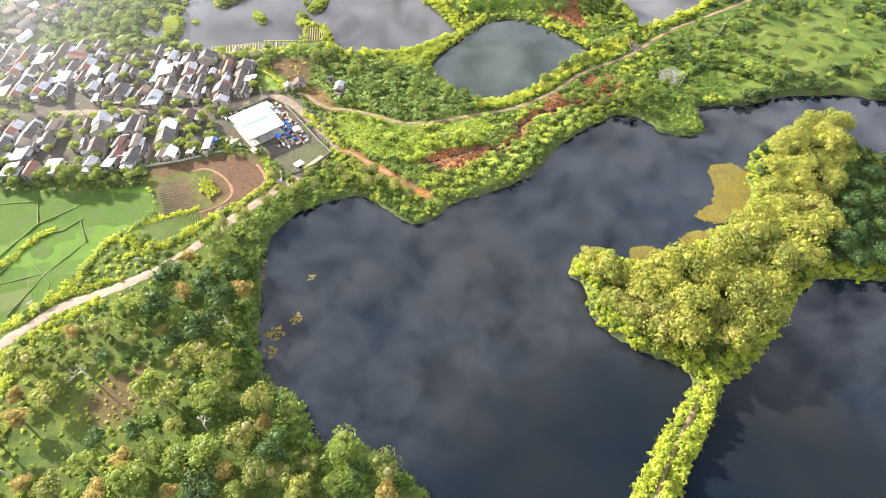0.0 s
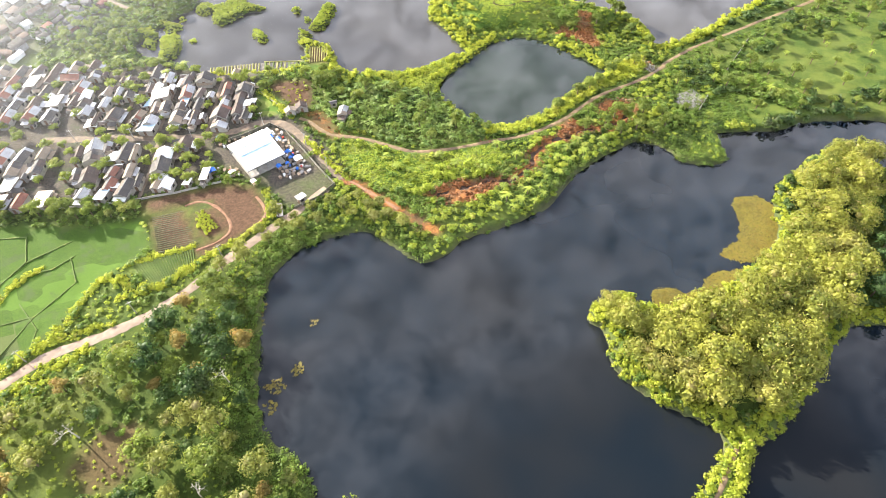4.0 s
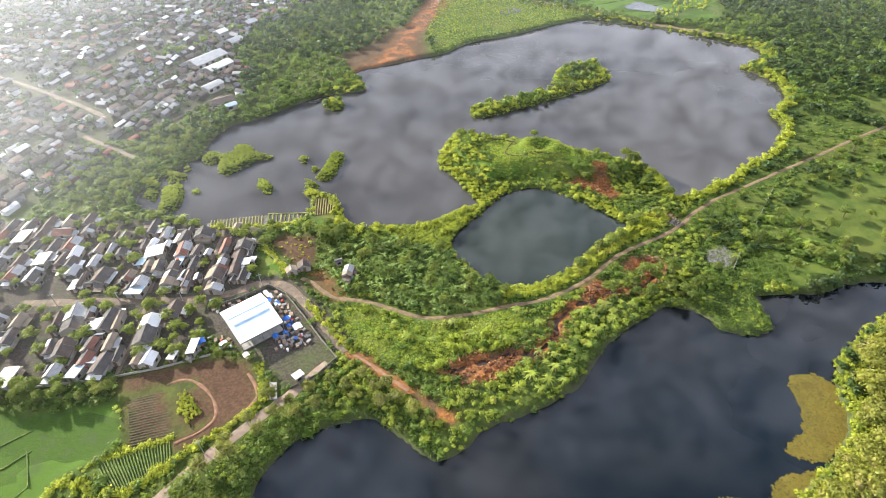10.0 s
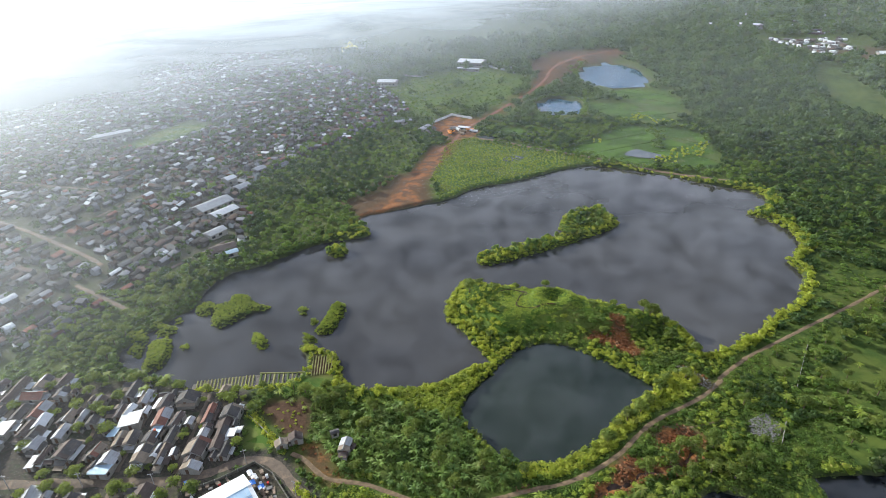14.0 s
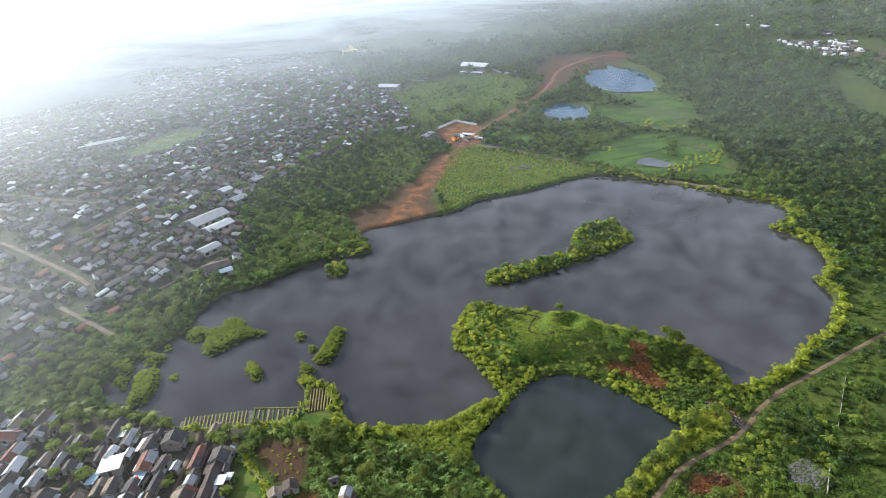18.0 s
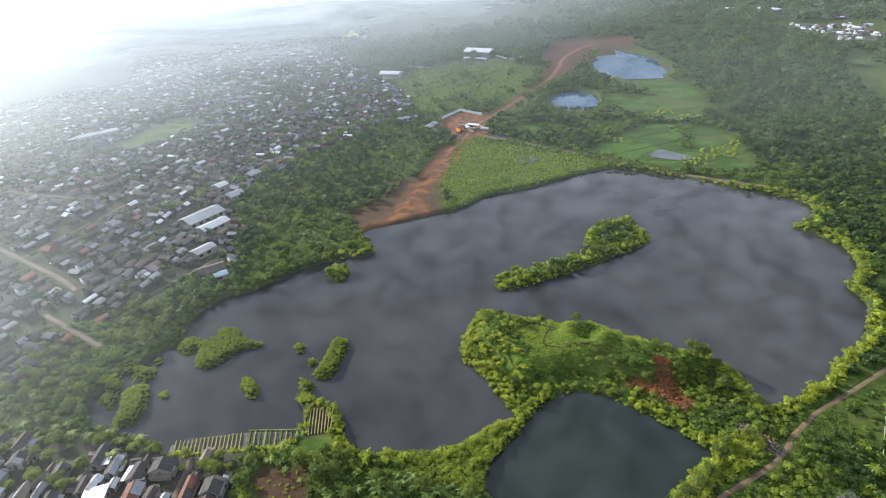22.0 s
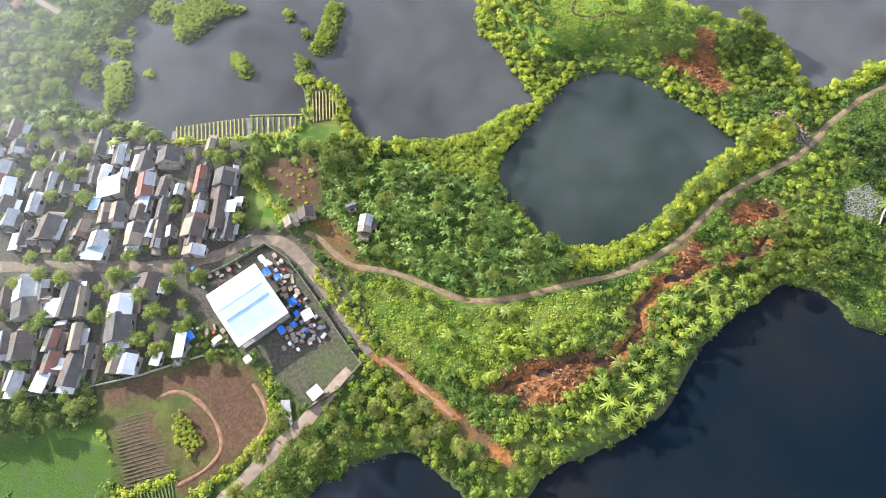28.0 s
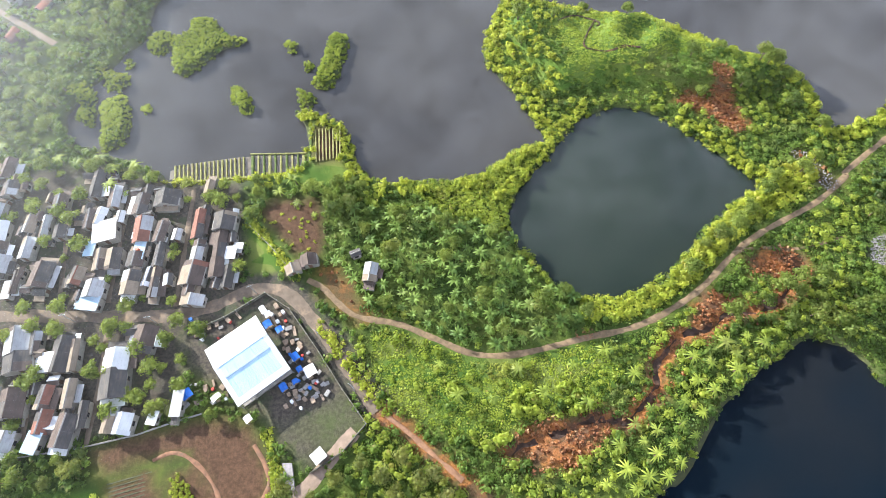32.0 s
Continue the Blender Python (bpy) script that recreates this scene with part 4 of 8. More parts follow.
def cards(r, centres, radii, count, size, squash=0.8, droop=0.35, low=-0.25):
    """Small pointed leaf clumps set all over some lobes."""
    V, F = [], []
    pick = r.choice(len(centres), count, p=np.array(radii) ** 2 / np.sum(np.array(radii) ** 2))
    for i, c in enumerate(pick):
        while True:
            d = r.normal(size=3)
            d /= np.linalg.norm(d)
            if d[2] > low:
                break
        pos = centres[c] + d * radii[c] * np.array([1, 1, squash]) * r.uniform(0.78, 1.16)
        nrm = d + r.normal(size=3) * 0.55
        nrm /= np.linalg.norm(nrm)
        u = np.cross(nrm, r.normal(size=3))
        u /= np.linalg.norm(u)
        w = np.cross(nrm, u)
        s = size * r.uniform(0.6, 1.35)
        V += [pos - u * s * 0.6, pos + w * s * 0.42 - nrm * s * droop * 0.3, pos + u * s * 0.75 - nrm * s * droop, pos - w * s * 0.42 - nrm * s * droop * 0.3]
        F += [[4 * i, 4 * i + 1, 4 * i + 2], [4 * i, 4 * i + 2, 4 * i + 3]]
    return np.array(V), np.array(F)


def merge(*pairs):
    V, F, n = [], [], 0
    for v, f in pairs:
        V.append(v)
        F.append(f + n)
        n += len(v)
    return np.vstack(V), np.vstack(F)


def crown(seed, width, tall, lobes, count, size, base=0.0, spread=0.5):
    """A crown of several uneven lobes with a ragged skin of leaf clumps."""
    r = np.random.default_rng(seed)
    iv, jf = icosa()
    cs, rs, parts_ = [], [], []
    for i in range(lobes):
        a = 2.4 * i + r.uniform(0, 0.8)
        q = width * 0.5 * spread * math.sqrt((i + 0.3) / lobes) * r.uniform(0.8, 1.2)
        c = np.array([q * math.cos(a), q * math.sin(a), base + tall * r.uniform(0.42, 0.72) - 0.25 * q])
        rad = width * r.uniform(0.24, 0.34) * (1.25 if lobes < 3 else 1.0)
        cs.append(c)
        rs.append(rad)
        core = iv * (rad * 0.64) * r.uniform(0.82, 1.1, (len(iv), 1)) * np.array([1, 1, 0.8])
        parts_.append((core + c, jf))
    parts_.append(cards(r, cs, rs, count, size))
    return merge(*parts_)


def rosette(seed, fronds, length, width, rise, droop, base, seg=4):
    """Palm or banana leaves arching from one point."""
    r = np.random.default_rng(seed)
    V, F, n = [], [], 0
    for i in range(fronds):
        a = 2 * math.pi * i / fronds + r.uniform(-0.25, 0.25)
        ln, up = length * r.uniform(0.75, 1.15), rise * r.uniform(0.4, 1.4)
        side = np.array([-math.sin(a), math.cos(a), 0.0])
        for j in range(seg + 1):
            t = j / seg
            p = np.array([math.cos(a) * ln * t, math.sin(a) * ln * t, base + ln * (up * t - droop * t * t)])
            w = width * (0.25 + 1.5 * t) * (1.02 - t) + 0.03
            V += [p + side * w + (0, 0, -w * 0.35), p, p - side * w + (0, 0, -w * 0.35)]
        for j in range(seg):
            b = n + 3 * j
            F += [[b, b + 1, b + 4], [b, b + 4, b + 3], [b + 1, b + 2, b + 5], [b + 1, b + 5, b + 4]]
        n = len(V)
    return np.array(V), np.array(F)


def tube(points, radii, sides=6):
    V, F = [], []
    for p, rad in zip(points, radii):
        for i in range(sides):
            a = 2 * math.pi * i / sides
            V.append((p[0] + rad * math.cos(a), p[1] + rad * math.sin(a), p[2]))
    for j in range(len(points) - 1):
        for i in range(sides):
            a, b = j * sides + i, j * sides + (i + 1) % sides
            F += [[a, b, b + sides], [a, b + sides, a + sides]]
    return np.array(V), np.array(F)


def trunk_mesh(seed, tall, rad, limbs=3, reach=1.4):
    r = np.random.default_rng(seed)
    lean = r.uniform(-0.05, 0.05, 2) * tall
    pairs = [tube([(0, 0, -0.4), (lean[0] * 0.4, lean[1] * 0.4, tall * 0.4), (lean[0], lean[1], tall)], [rad * 1.25, rad, rad * 0.55])]
    for i in range(limbs):
        a = r.uniform(0, 6.28)
        pairs.append(tube([(lean[0] * 0.6, lean[1] * 0.6, tall * 0.6), (lean[0] + reach * 0.6 * math.cos(a), lean[1] + reach * 0.6 * math.sin(a), tall * 0.95), (lean[0] + reach * math.cos(a), lean[1] + reach * math.sin(a), tall * 1.2)], [rad * 0.5, rad * 0.35, rad * 0.15], 5))
    return merge(*pairs)


def bare_mesh(seed, tall):
    """A leafless crown of pale forking twigs."""
    r = np.random.default_rng(seed)
    pairs = []

    def fork(p, d, ln, rad, depth):
        q = p + d * ln
        pairs.append(tube([p, (p + q) / 2 + r.normal(size=3) * ln * 0.06, q], [rad, rad * 0.8, rad * 0.6], 3))
        if depth:
            for _ in range(3 if depth > 1 else 2):
                e = d + r.normal(size=3) * 0.55 + np.array([0, 0, 0.12])
                fork(q, e / np.linalg.norm(e), ln * r.uniform(0.55, 0.8), rad * 0.62, depth - 1)

    fork(np.array([0, 0, tall * 0.3]), np.array([0.05, 0.02, 1.0]), tall * 0.28, 0.22, 4)
    return merge(*pairs)


def scatter(proto, name, pts, z, scale, mat, label, category, seed, tilt=0.0, zs=None):
    """Many plants joined into one mesh: what nobody could count."""
    r = np.random.default_rng(seed)
    n = len(pts)
    if n == 0:
        return None
    which = r.integers(0, len(proto), n)
    Vs, Fs, Ts, off = [], [], [], 0
    for k_, (v, f) in enumerate(proto):
        m = which == k_
        if not m.any():
            continue
        c = m.sum()
        a = r.uniform(0, 6.283, c)
        s = scale[m][:, None]
        ca, sa = np.cos(a)[:, None], np.sin(a)[:, None]
        X = (v[None, :, 0] * ca - v[None, :, 1] * sa) * s + pts[m, 0][:, None]
        Y = (v[None, :, 0] * sa + v[None, :, 1] * ca) * s + pts[m, 1][:, None]
        hz = s * (r.uniform(0.75, 1.2, (c, 1)) if zs is None else zs)
        Z = v[None, :, 2] * hz + z[m][:, None]
        Vs.append(np.stack([X, Y, Z], -1).reshape(-1, 3))
        Fs.append((f[None] + (np.arange(c) * len(v))[:, None, None]).reshape(-1, 3) + off)
        Ts.append(np.repeat(r.uniform(0, 1, c), len(v)))
        off += c * len(v)
    me = soup(name, np.vstack(Vs), np.vstack(Fs), mat, np.concatenate(Ts))
    return tagged(part(name, me, None), label, category, kind="stuff")


def jitter(x0, y0, x1, y1, cell, seed, keep=1.0):
    r = np.random.default_rng(seed)
    gx_, gy_ = np.meshgrid(np.arange(x0, x1, cell), np.arange(y0, y1, cell))
    p = np.stack([gx_.ravel(), gy_.ravel()], 1) + r.uniform(-0.5, 0.5, (gx_.size, 2)) * cell
    return p[r.uniform(size=len(p)) < keep]


def spaced(poly, gap, seed, most=400):
    """Points inside an outline, no two nearer than gap."""
    q = np.asarray(poly, float)
    r = np.random.default_rng(seed)
    p = r.uniform(q.min(0), q.max(0), (most * 14, 2))
    p = p[inside(q, p)]
    kept = []
    for c in p:
        if all((c[0] - b[0]) ** 2 + (c[1] - b[1]) ** 2 > gap * gap for b in kept):
            kept.append(c)
            if len(kept) >= most:
                break
    return np.array(kept)


def fields(p):
    m = np.zeros(len(p), bool)
    for q in (PLOW_RING, PLOW, PLOT_ROWS, PLOT_INNER, CROP, PADDY, LAWN, BED_BLOCK, PATCH_GREEN, YARD, VILLAGE, BARE_HOUSE, RED_N, REEDS, CAMP_RED, *PADS):
        m |= inside(q, p)
    return m


def on_way(p, extra=0.6):
    m = np.zeros(len(p), bool)
    for line, w in ((TRACK[:-2] + TRACK2[2:] + [(230, 300)], 2.7), (ROAD_V, 4.4), (ROAD_S, 4.4), (RED_TRACK, 2.6), (HIGHROAD, 4.0), ([(26, -20), (49, 38), (66, 58), (74, 68)], 1.8), (ROADW, 4), *((st_, 3) for st_ in STREETS)):
        m |= away(line, p) < w * 0.5 + extra
    return m


# low plants of the near land
SHRUBS = [crown(100 + i, 2.6, 2.0, 2, 38, 0.46, -0.25, 0.6) for i in range(5)]
GRASS_TUFTS = [cards(np.random.default_rng(155 + i), [np.zeros(3)], [0.75], 17, 0.46, 0.6, 0.2, 0.0) for i in range(4)]
WEEDS = [crown(120 + i, 2.3, 0.95, 2, 36, 0.4, -0.25, 0.9) for i in range(4)]
SPRIGS = [crown(130 + i, 1.6, 0.9, 1, 24, 0.46, -0.2, 0.4) for i in range(4)]
FLOATING = [crown(136 + i, 1.7, 0.9, 1, 9, 0.6, -0.2, 0.4) for i in range(3)]
CLUMPS = [crown(140 + i, 6.0, 5.0, 3, 38, 1.3, -0.6, 0.6) for i in range(5)]
FAR_CROWNS = [crown(160 + i, 1.0, 0.8, 1, 18, 0.24, -0.12, 0.5) for i in range(5)]
WOOD_CROWNS = [crown(166 + i, 1.0, 0.85, 3, 50, 0.18, -0.15, 0.8) for i in range(6)]

p = jitter(-185, 18, 235, 335, 2.3, 11)
d = shore(p)
ok = (d > 0.1) & ~fields(p) & ~on_way(p) & ~inside([(101, 208.5), (104, 215.5), (112.5, 219), (116.5, 210), (108, 202.5)], p)
p, d = p[ok], d[ok]
gul = away(GULLY, p)
bare = inside(BARE6, p) | inside(BARE1, p) | inside(BARE2, p) | inside(BARE3, p) | inside(BARE4, p) | inside(BARE5, p)
rr = np.random.default_rng(5).uniform(size=len(p))
keep = (gul > 2.0) & (~bare | (rr < 0.5) | (inside(BARE1, p) & (rr < 0.85)))
keep &= ~(((p[:, 0] > 128) | (p[:, 1] < 62) | (p[:, 0] < -135)) & (rr > 0.55))
p, d, bare, rr = p[keep], d[keep], bare[keep], rr[keep]
z = height(p, d)
grassy = inside(GRASSY, p) & (rr < 0.94)
penin = inside(TOP_GRASS, p)
eastg = (p[:, 0] > 105) & (p[:, 1] > 195) & (wobble(p[:, 0] * 0.09, p[:, 1] * 0.09) > 0.12) & (d > 5)
southw = (p[:, 0] < -60) & (p[:, 1] < 160) & (wobble(p[:, 0] * 0.13, p[:, 1] * 0.13) > -0.1)
low = grassy | penin | eastg | (southw & (rr < 0.75))
pondbank = inside([(22, 203), (45, 205), (58, 218), (66, 225), (80, 236), (100, 246), (96, 234), (86, 228), (72, 221), (60, 211), (50, 203), (36, 197), (22, 196)], p)
# banks that catch the sun get the bright leaves, shaded ones stay green
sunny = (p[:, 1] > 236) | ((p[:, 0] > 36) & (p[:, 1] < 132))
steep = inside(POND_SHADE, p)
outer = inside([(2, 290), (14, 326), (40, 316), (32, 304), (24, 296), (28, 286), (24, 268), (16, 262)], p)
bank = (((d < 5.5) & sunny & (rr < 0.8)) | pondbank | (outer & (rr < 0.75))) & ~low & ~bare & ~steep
small_isle = np.logical_or.reduce([inside(q, p) for q in ISLETS])
bank &= (p[:, 0] > -75) & ~small_isle | inside(ISLAND_LONG, p)
wet = (p[:, 1] < 130) & (p[:, 0] < 0)
sc = 0.55 + 0.95 * np.random.default_rng(6).uniform(0, 1, len(p)) ** 1.8 + 0.15 * wobble(p[:, 0] * 0.2, p[:, 1] * 0.2)
spit = inside([(83, 191), (91, 173), (108, 168), (116, 179), (113, 192), (100, 194)], p)
sc = sc * np.where(spit, 0.5, 1.0) * np.where((p[:, 0] > 112) & (p[:, 1] > 190), 1.15, 1.0) * np.where(inside(FOREST_SW, p), 0.8, 1.0) * np.where((p[:, 0] > 128) | (p[:, 1] < 62) | (p[:, 0] < -135), 1.3, 1.0)
fine_p = jitter(-40, 158, 125, 325, 1.15, 14)
fd = shore(fine_p)
fine_ok = (fd > 1.0) & ~on_way(fine_p, 0.3) & (away(GULLY, fine_p) > 1.6) & (inside(GRASSY, fine_p) | inside(TOP_GRASS, fine_p))
fine_p = fine_p[fine_ok]
scatter(GRASS_TUFTS, "tall_grass", fine_p, height(fine_p, fd[fine_ok]), np.random.default_rng(15).uniform(0.55, 1.35, len(fine_p)), LEAF_WEED, "fine sunlit yellow-green grass and herbs", "grass", 20, zs=0.6)
lush = wobble(p[:, 0] * 0.16 + 3.0, p[:, 1] * 0.19) + 0.5 * wobble(p[:, 0] * 0.45, p[:, 1] * 0.4)
weedy = low & ~penin & (rr < np.where(grassy, 0.30 + 0.45 * np.clip(lush + 0.5, 0, 1), 0.9))
weed_s = sc * np.where(grassy, 0.75 + 0.35 * np.clip(lush, -0.6, 1), 0.7)
# eastern weeds take duller leaves for the shadow lying over that land
east_w = weedy & (p[:, 0] > 105)
scatter(SHRUBS, "east_weeds", p[east_w], z[east_w], weed_s[east_w], LEAF_SHRUB, "low green weeds on the eastern meadow", "weeds", 37, zs=0.5)
weedy &= ~east_w
scatter(SHRUBS, "weeds", p[weedy], z[weedy], weed_s[weedy], LEAF_WEED, "sunlit yellow-green weeds and soft bushes", "weeds", 21, zs=0.62)
cover_p = jitter(-38, 158, 128, 326, 1.55, 151)
cd = shore(cover_p)
cok = (cd > 0.1) & ~on_way(cover_p, 0.2) & (away(GULLY, cover_p) > 1.5) & ~fields(cover_p) & ~inside(TOP_GRASS, cover_p) & ~inside(GRASSY, cover_p) & ~inside(BANANA, cover_p)
for q in (BARE1, BARE2, BARE3, BARE4, BARE5):
    cok &= ~inside(q, cover_p)
cover_p, cd = cover_p[cok], cd[cok]
west_p = jitter(-112, 44, -4, 152, 1.7, 161)
west_d = shore(west_p)
wok = (west_d > 0.0) & (west_d < 16) & ~on_way(west_p, 0.3)
scatter(GRASS_TUFTS, "shore_herbs", west_p[wok], height(west_p[wok], west_d[wok]), np.random.default_rng(162).uniform(0.8, 1.6, wok.sum()), LEAF_SHRUB, "low green herbs along the wood's shore", "herbs", 163, zs=0.7)
scatter(GRASS_TUFTS, "herb_cover", cover_p, height(cover_p, cd), np.random.default_rng(152).uniform(0.7, 1.5, len(cover_p)), LEAF_SHRUB, "knee-high herbs and ferns between the shrubs", "herbs", 153, zs=0.7)
clumpy = grassy & (lush > 0.05) & (rr < 0.6)
scatter(SHRUBS, "slope_bushes", p[clumpy], z[clumpy], sc[clumpy] * 1.2, LEAF_FRESH, "fresh green bushes on the grassy slope", "bushes", 32)
scatter(SHRUBS, "bank_shrubs", p[bank & ~wet], z[bank & ~wet], sc[bank & ~wet] * 1.0, LEAF_BRIGHT, "yellow-green shrubs crowding the lake banks, sunlight put into their colour", "shrubs", 22)
shaded = inside(FOREST_SW, p) & (rr > 0.55) | inside(RIDGE_LAND, p) & (d > 8) & (rr > 0.5)
pb = jitter(20, 194, 102, 248, 1.35, 16)
pb = pb[inside([(22, 203), (45, 205), (58, 218), (66, 225), (80, 236), (100, 246), (96, 234), (86, 228), (72, 221), (60, 211), (50, 203), (36, 197), (22, 196)], pb)]
pb = pb[(shore(pb) > 0.0) & ~on_way(pb, 0.2)]
scatter(WEEDS, "pond_bank_herbs", pb, height(pb), np.random.default_rng(17).uniform(0.7, 1.5, len(pb)), LEAF_BRIGHT, "dense yellow-green herbs on the pond bank, sunlight put into their colour", "herbs", 18)
meadow = (p[:, 0] > 116) & (p[:, 1] > 192) & (d > 4) & (wobble(p[:, 0] * 0.1 + 5.0, p[:, 1] * 0.12) < 0.12) & (rr < 0.78)
rest = ~meadow & (~low & ~bank & ~bare | (bank & wet)) & ~shaded & ~(steep & (rr < 0.35))
# shade east of the track is put into darker scrub leaves
murky = rest & (p[:, 0] > 112) & (wobble(p[:, 0] * 0.11 + 2, p[:, 1] * 0.1) > -0.25)
scatter(SHRUBS, "dark_undergrowth", p[murky], z[murky], sc[murky] * 1.1, LEAF_DARK, "dark green scrub east of the track, shade put into its colour", "shrubs", 31, zs=0.8)
rest &= ~murky
carpet_p = jitter(-35, 222, 20, 260, 1.25, 191)
carpet_d = shore(carpet_p)
carpet_ok = inside(CARPET, carpet_p) & (carpet_d > 0.0)
scatter(WEEDS, "creeper_carpet", carpet_p[carpet_ok], height(carpet_p[carpet_ok], carpet_d[carpet_ok]), np.random.default_rng(192).uniform(0.7, 1.3, carpet_ok.sum()), LEAF_FRESH, "thick yellow-green creepers between lake and pond", "creepers", 193)
rest &= ~inside(CARPET, p)
garden = rest & inside(BANANA, p)
rest &= ~garden
scatter(SHRUBS, "garden_undergrowth", p[garden], z[garden], sc[garden] * 0.8, LEAF_SHRUB, "green undergrowth below the banana plants", "undergrowth", 33, zs=0.5)
rim_p = np.vstack([jitter(-12, 240, 128, 328, 1.75, 171), jitter(128, 240, 232, 430, 2.1, 174)])
rim_d = shore(rim_p)
rim_ok = (rim_d > 0.0) & (rim_d < 5.0) & ~on_way(rim_p, 0.3) & ~inside(POND_SHADE, rim_p) & ~inside(BARE4, rim_p)
scatter(WEEDS, "bank_herbs", rim_p[rim_ok], height(rim_p[rim_ok], rim_d[rim_ok]), np.random.default_rng(172).uniform(0.7, 1.3, rim_ok.sum()), LEAF_BRIGHT, "yellow-green creepers covering the lake bank, sunlight put into their colour", "herbs", 173)
fresh = rest & (p[:, 0] > -40) & (p[:, 0] < 128) & (p[:, 1] > 130) & (wobble(p[:, 0] * 0.23 + 1.0, p[:, 1] * 0.21) + rr > 0.45)
scatter(SHRUBS, "fresh_undergrowth", p[fresh], z[fresh], sc[fresh] * 1.0, LEAF_FRESH, "fresh yellow-green bushes between the lakes", "shrubs", 35, zs=0.7)
rest &= ~fresh & ~small_isle
isle_p = np.vstack([jitter(-145, 260, -40, 330, 1.05, 194), jitter(-64, 356, -46, 378, 1.05, 195), jitter(20, 336, 118, 412, 1.5, 196)])
isle_d = shore(isle_p)
isle_ok = (isle_d > -0.3) & np.logical_or.reduce([within(q, isle_p) > -0.8 for q in (*ISLETS, ISLAND_LONG)])
scatter(WEEDS, "islet_plants", isle_p[isle_ok], np.maximum(height(isle_p[isle_ok], isle_d[isle_ok]), 0.0), np.random.default_rng(197).uniform(0.45, 0.95, isle_ok.sum()), LEAF_FRESH, "dense low water plants covering the islets", "water plants", 198)
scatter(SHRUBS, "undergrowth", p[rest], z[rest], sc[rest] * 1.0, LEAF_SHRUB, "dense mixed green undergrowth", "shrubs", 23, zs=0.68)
ridge_p = jitter(34, 20, 200, 185, 1.7, 181)
ridge_d = shore(ridge_p)
ridge_ok = inside(RIDGE_LAND, ridge_p) & (ridge_d > 0.0) & (ridge_d < 7.0) & ~on_way(ridge_p, 0.1)
scatter(WEEDS, "ridge_herbs", ridge_p[ridge_ok], height(ridge_p[ridge_ok], ridge_d[ridge_ok]), np.random.default_rng(182).uniform(0.7, 1.4, ridge_ok.sum()), LEAF_BRIGHT, "yellow-green creepers covering the ridge's foot, sunlight put into their colour", "herbs", 183)
burnt = np.vstack([jitter(*np.min(q, 0), *np.max(q, 0), 1.05, 154 + i) for i, q in enumerate((BARE1, BARE2, BARE3, BARE5))])
burnt = burnt[np.logical_or.reduce([within(q, burnt) + 0.8 * wobble(burnt[:, 0], burnt[:, 1]) > -0.4 for q in (BARE1, BARE2, BARE3, BARE5)]) & (away(GULLY, burnt) > 0.9) & ~on_way(burnt, 0.1)]
burnt = burnt[wobble(burnt[:, 0] * 0.6, burnt[:, 1] * 0.6) > -0.35]
scatter(FLOATING, "burnt_bracken", burnt, height(burnt), np.random.default_rng(158).uniform(0.4, 1.05, len(burnt)), LEAF_DRY, "rust-brown dead bracken over bare red soil", "bracken", 159, zs=0.85)
scatter(SPRIGS, "scorched_scrub", p[bare], z[bare], sc[bare] * 0.9, LEAF_DRY, "dry brown scorched scrub on bare earth", "scrub", 24)

gs = np.array(GULLY, float)
seg_ = np.r_[0, np.cumsum(np.hypot(*np.diff(gs, axis=0).T))]
ss = np.arange(0, seg_[-1], 0.28)
dp = np.column_stack([np.interp(ss, seg_, gs[:, 0]), np.interp(ss, seg_, gs[:, 1])]) + np.random.default_rng(19).normal(0, 2.3, (len(ss), 2))
dp = dp[(away(GULLY, dp) > 0.9) & (shore(dp) > 0.5) & ~on_way(dp, 0.3)]
scatter(SPRIGS, "dead_bracken", dp[::2], height(dp[::2]), np.random.default_rng(20).uniform(0.4, 1.0, len(dp[::2])), LEAF_DRY, "dead brown bracken along the eroded gully", "bracken", 29)
# weeds in the red gullies, algae on the water, the plants of the islets are part of the bank shrubs above
def on_isle(q):
    return np.logical_or.reduce([inside(i_, q) for i_ in (*ISLETS, ISLAND_LONG)])


# coarser cover from the far half of the main lake on
p = jitter(-260, 335, 420, 620, 5.3, 12)
d = shore(p)
ok = (d > 0.8) & ~fields(p) & ~on_way(p, 2.5) & ~inside(VILLAGE_FAR, p)
p, d = p[ok], d[ok]
z = height(p, d)
r6 = np.random.default_rng(8)
# lit clumps get the lighter leaves, the rest dark: sun and shade by colour
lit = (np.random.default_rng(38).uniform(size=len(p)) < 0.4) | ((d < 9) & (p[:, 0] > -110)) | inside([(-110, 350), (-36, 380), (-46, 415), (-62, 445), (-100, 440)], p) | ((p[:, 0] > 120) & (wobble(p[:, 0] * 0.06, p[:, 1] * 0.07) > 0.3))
bp = jitter(-260, 330, 300, 510, 2.7, 17)
bd = shore(bp)
bp, bd = bp[(bd > -0.1) & (bd < 7.5) & ~on_way(bp, 0.5)], bd[(bd > -0.1) & (bd < 7.5) & ~on_way(bp, 0.5)]
keep_b = (within(RED_N, bp) < -5) & (within(MUD_N, bp) < -3) & ((within(REEDS, bp) < -5) | (bd < 2.0))
bp, bd = bp[keep_b], bd[keep_b]
bs = np.random.default_rng(18).uniform(0.6, 1.6, len(bp)) * np.where(within(REEDS, bp) > -6, 0.6, 1.0)
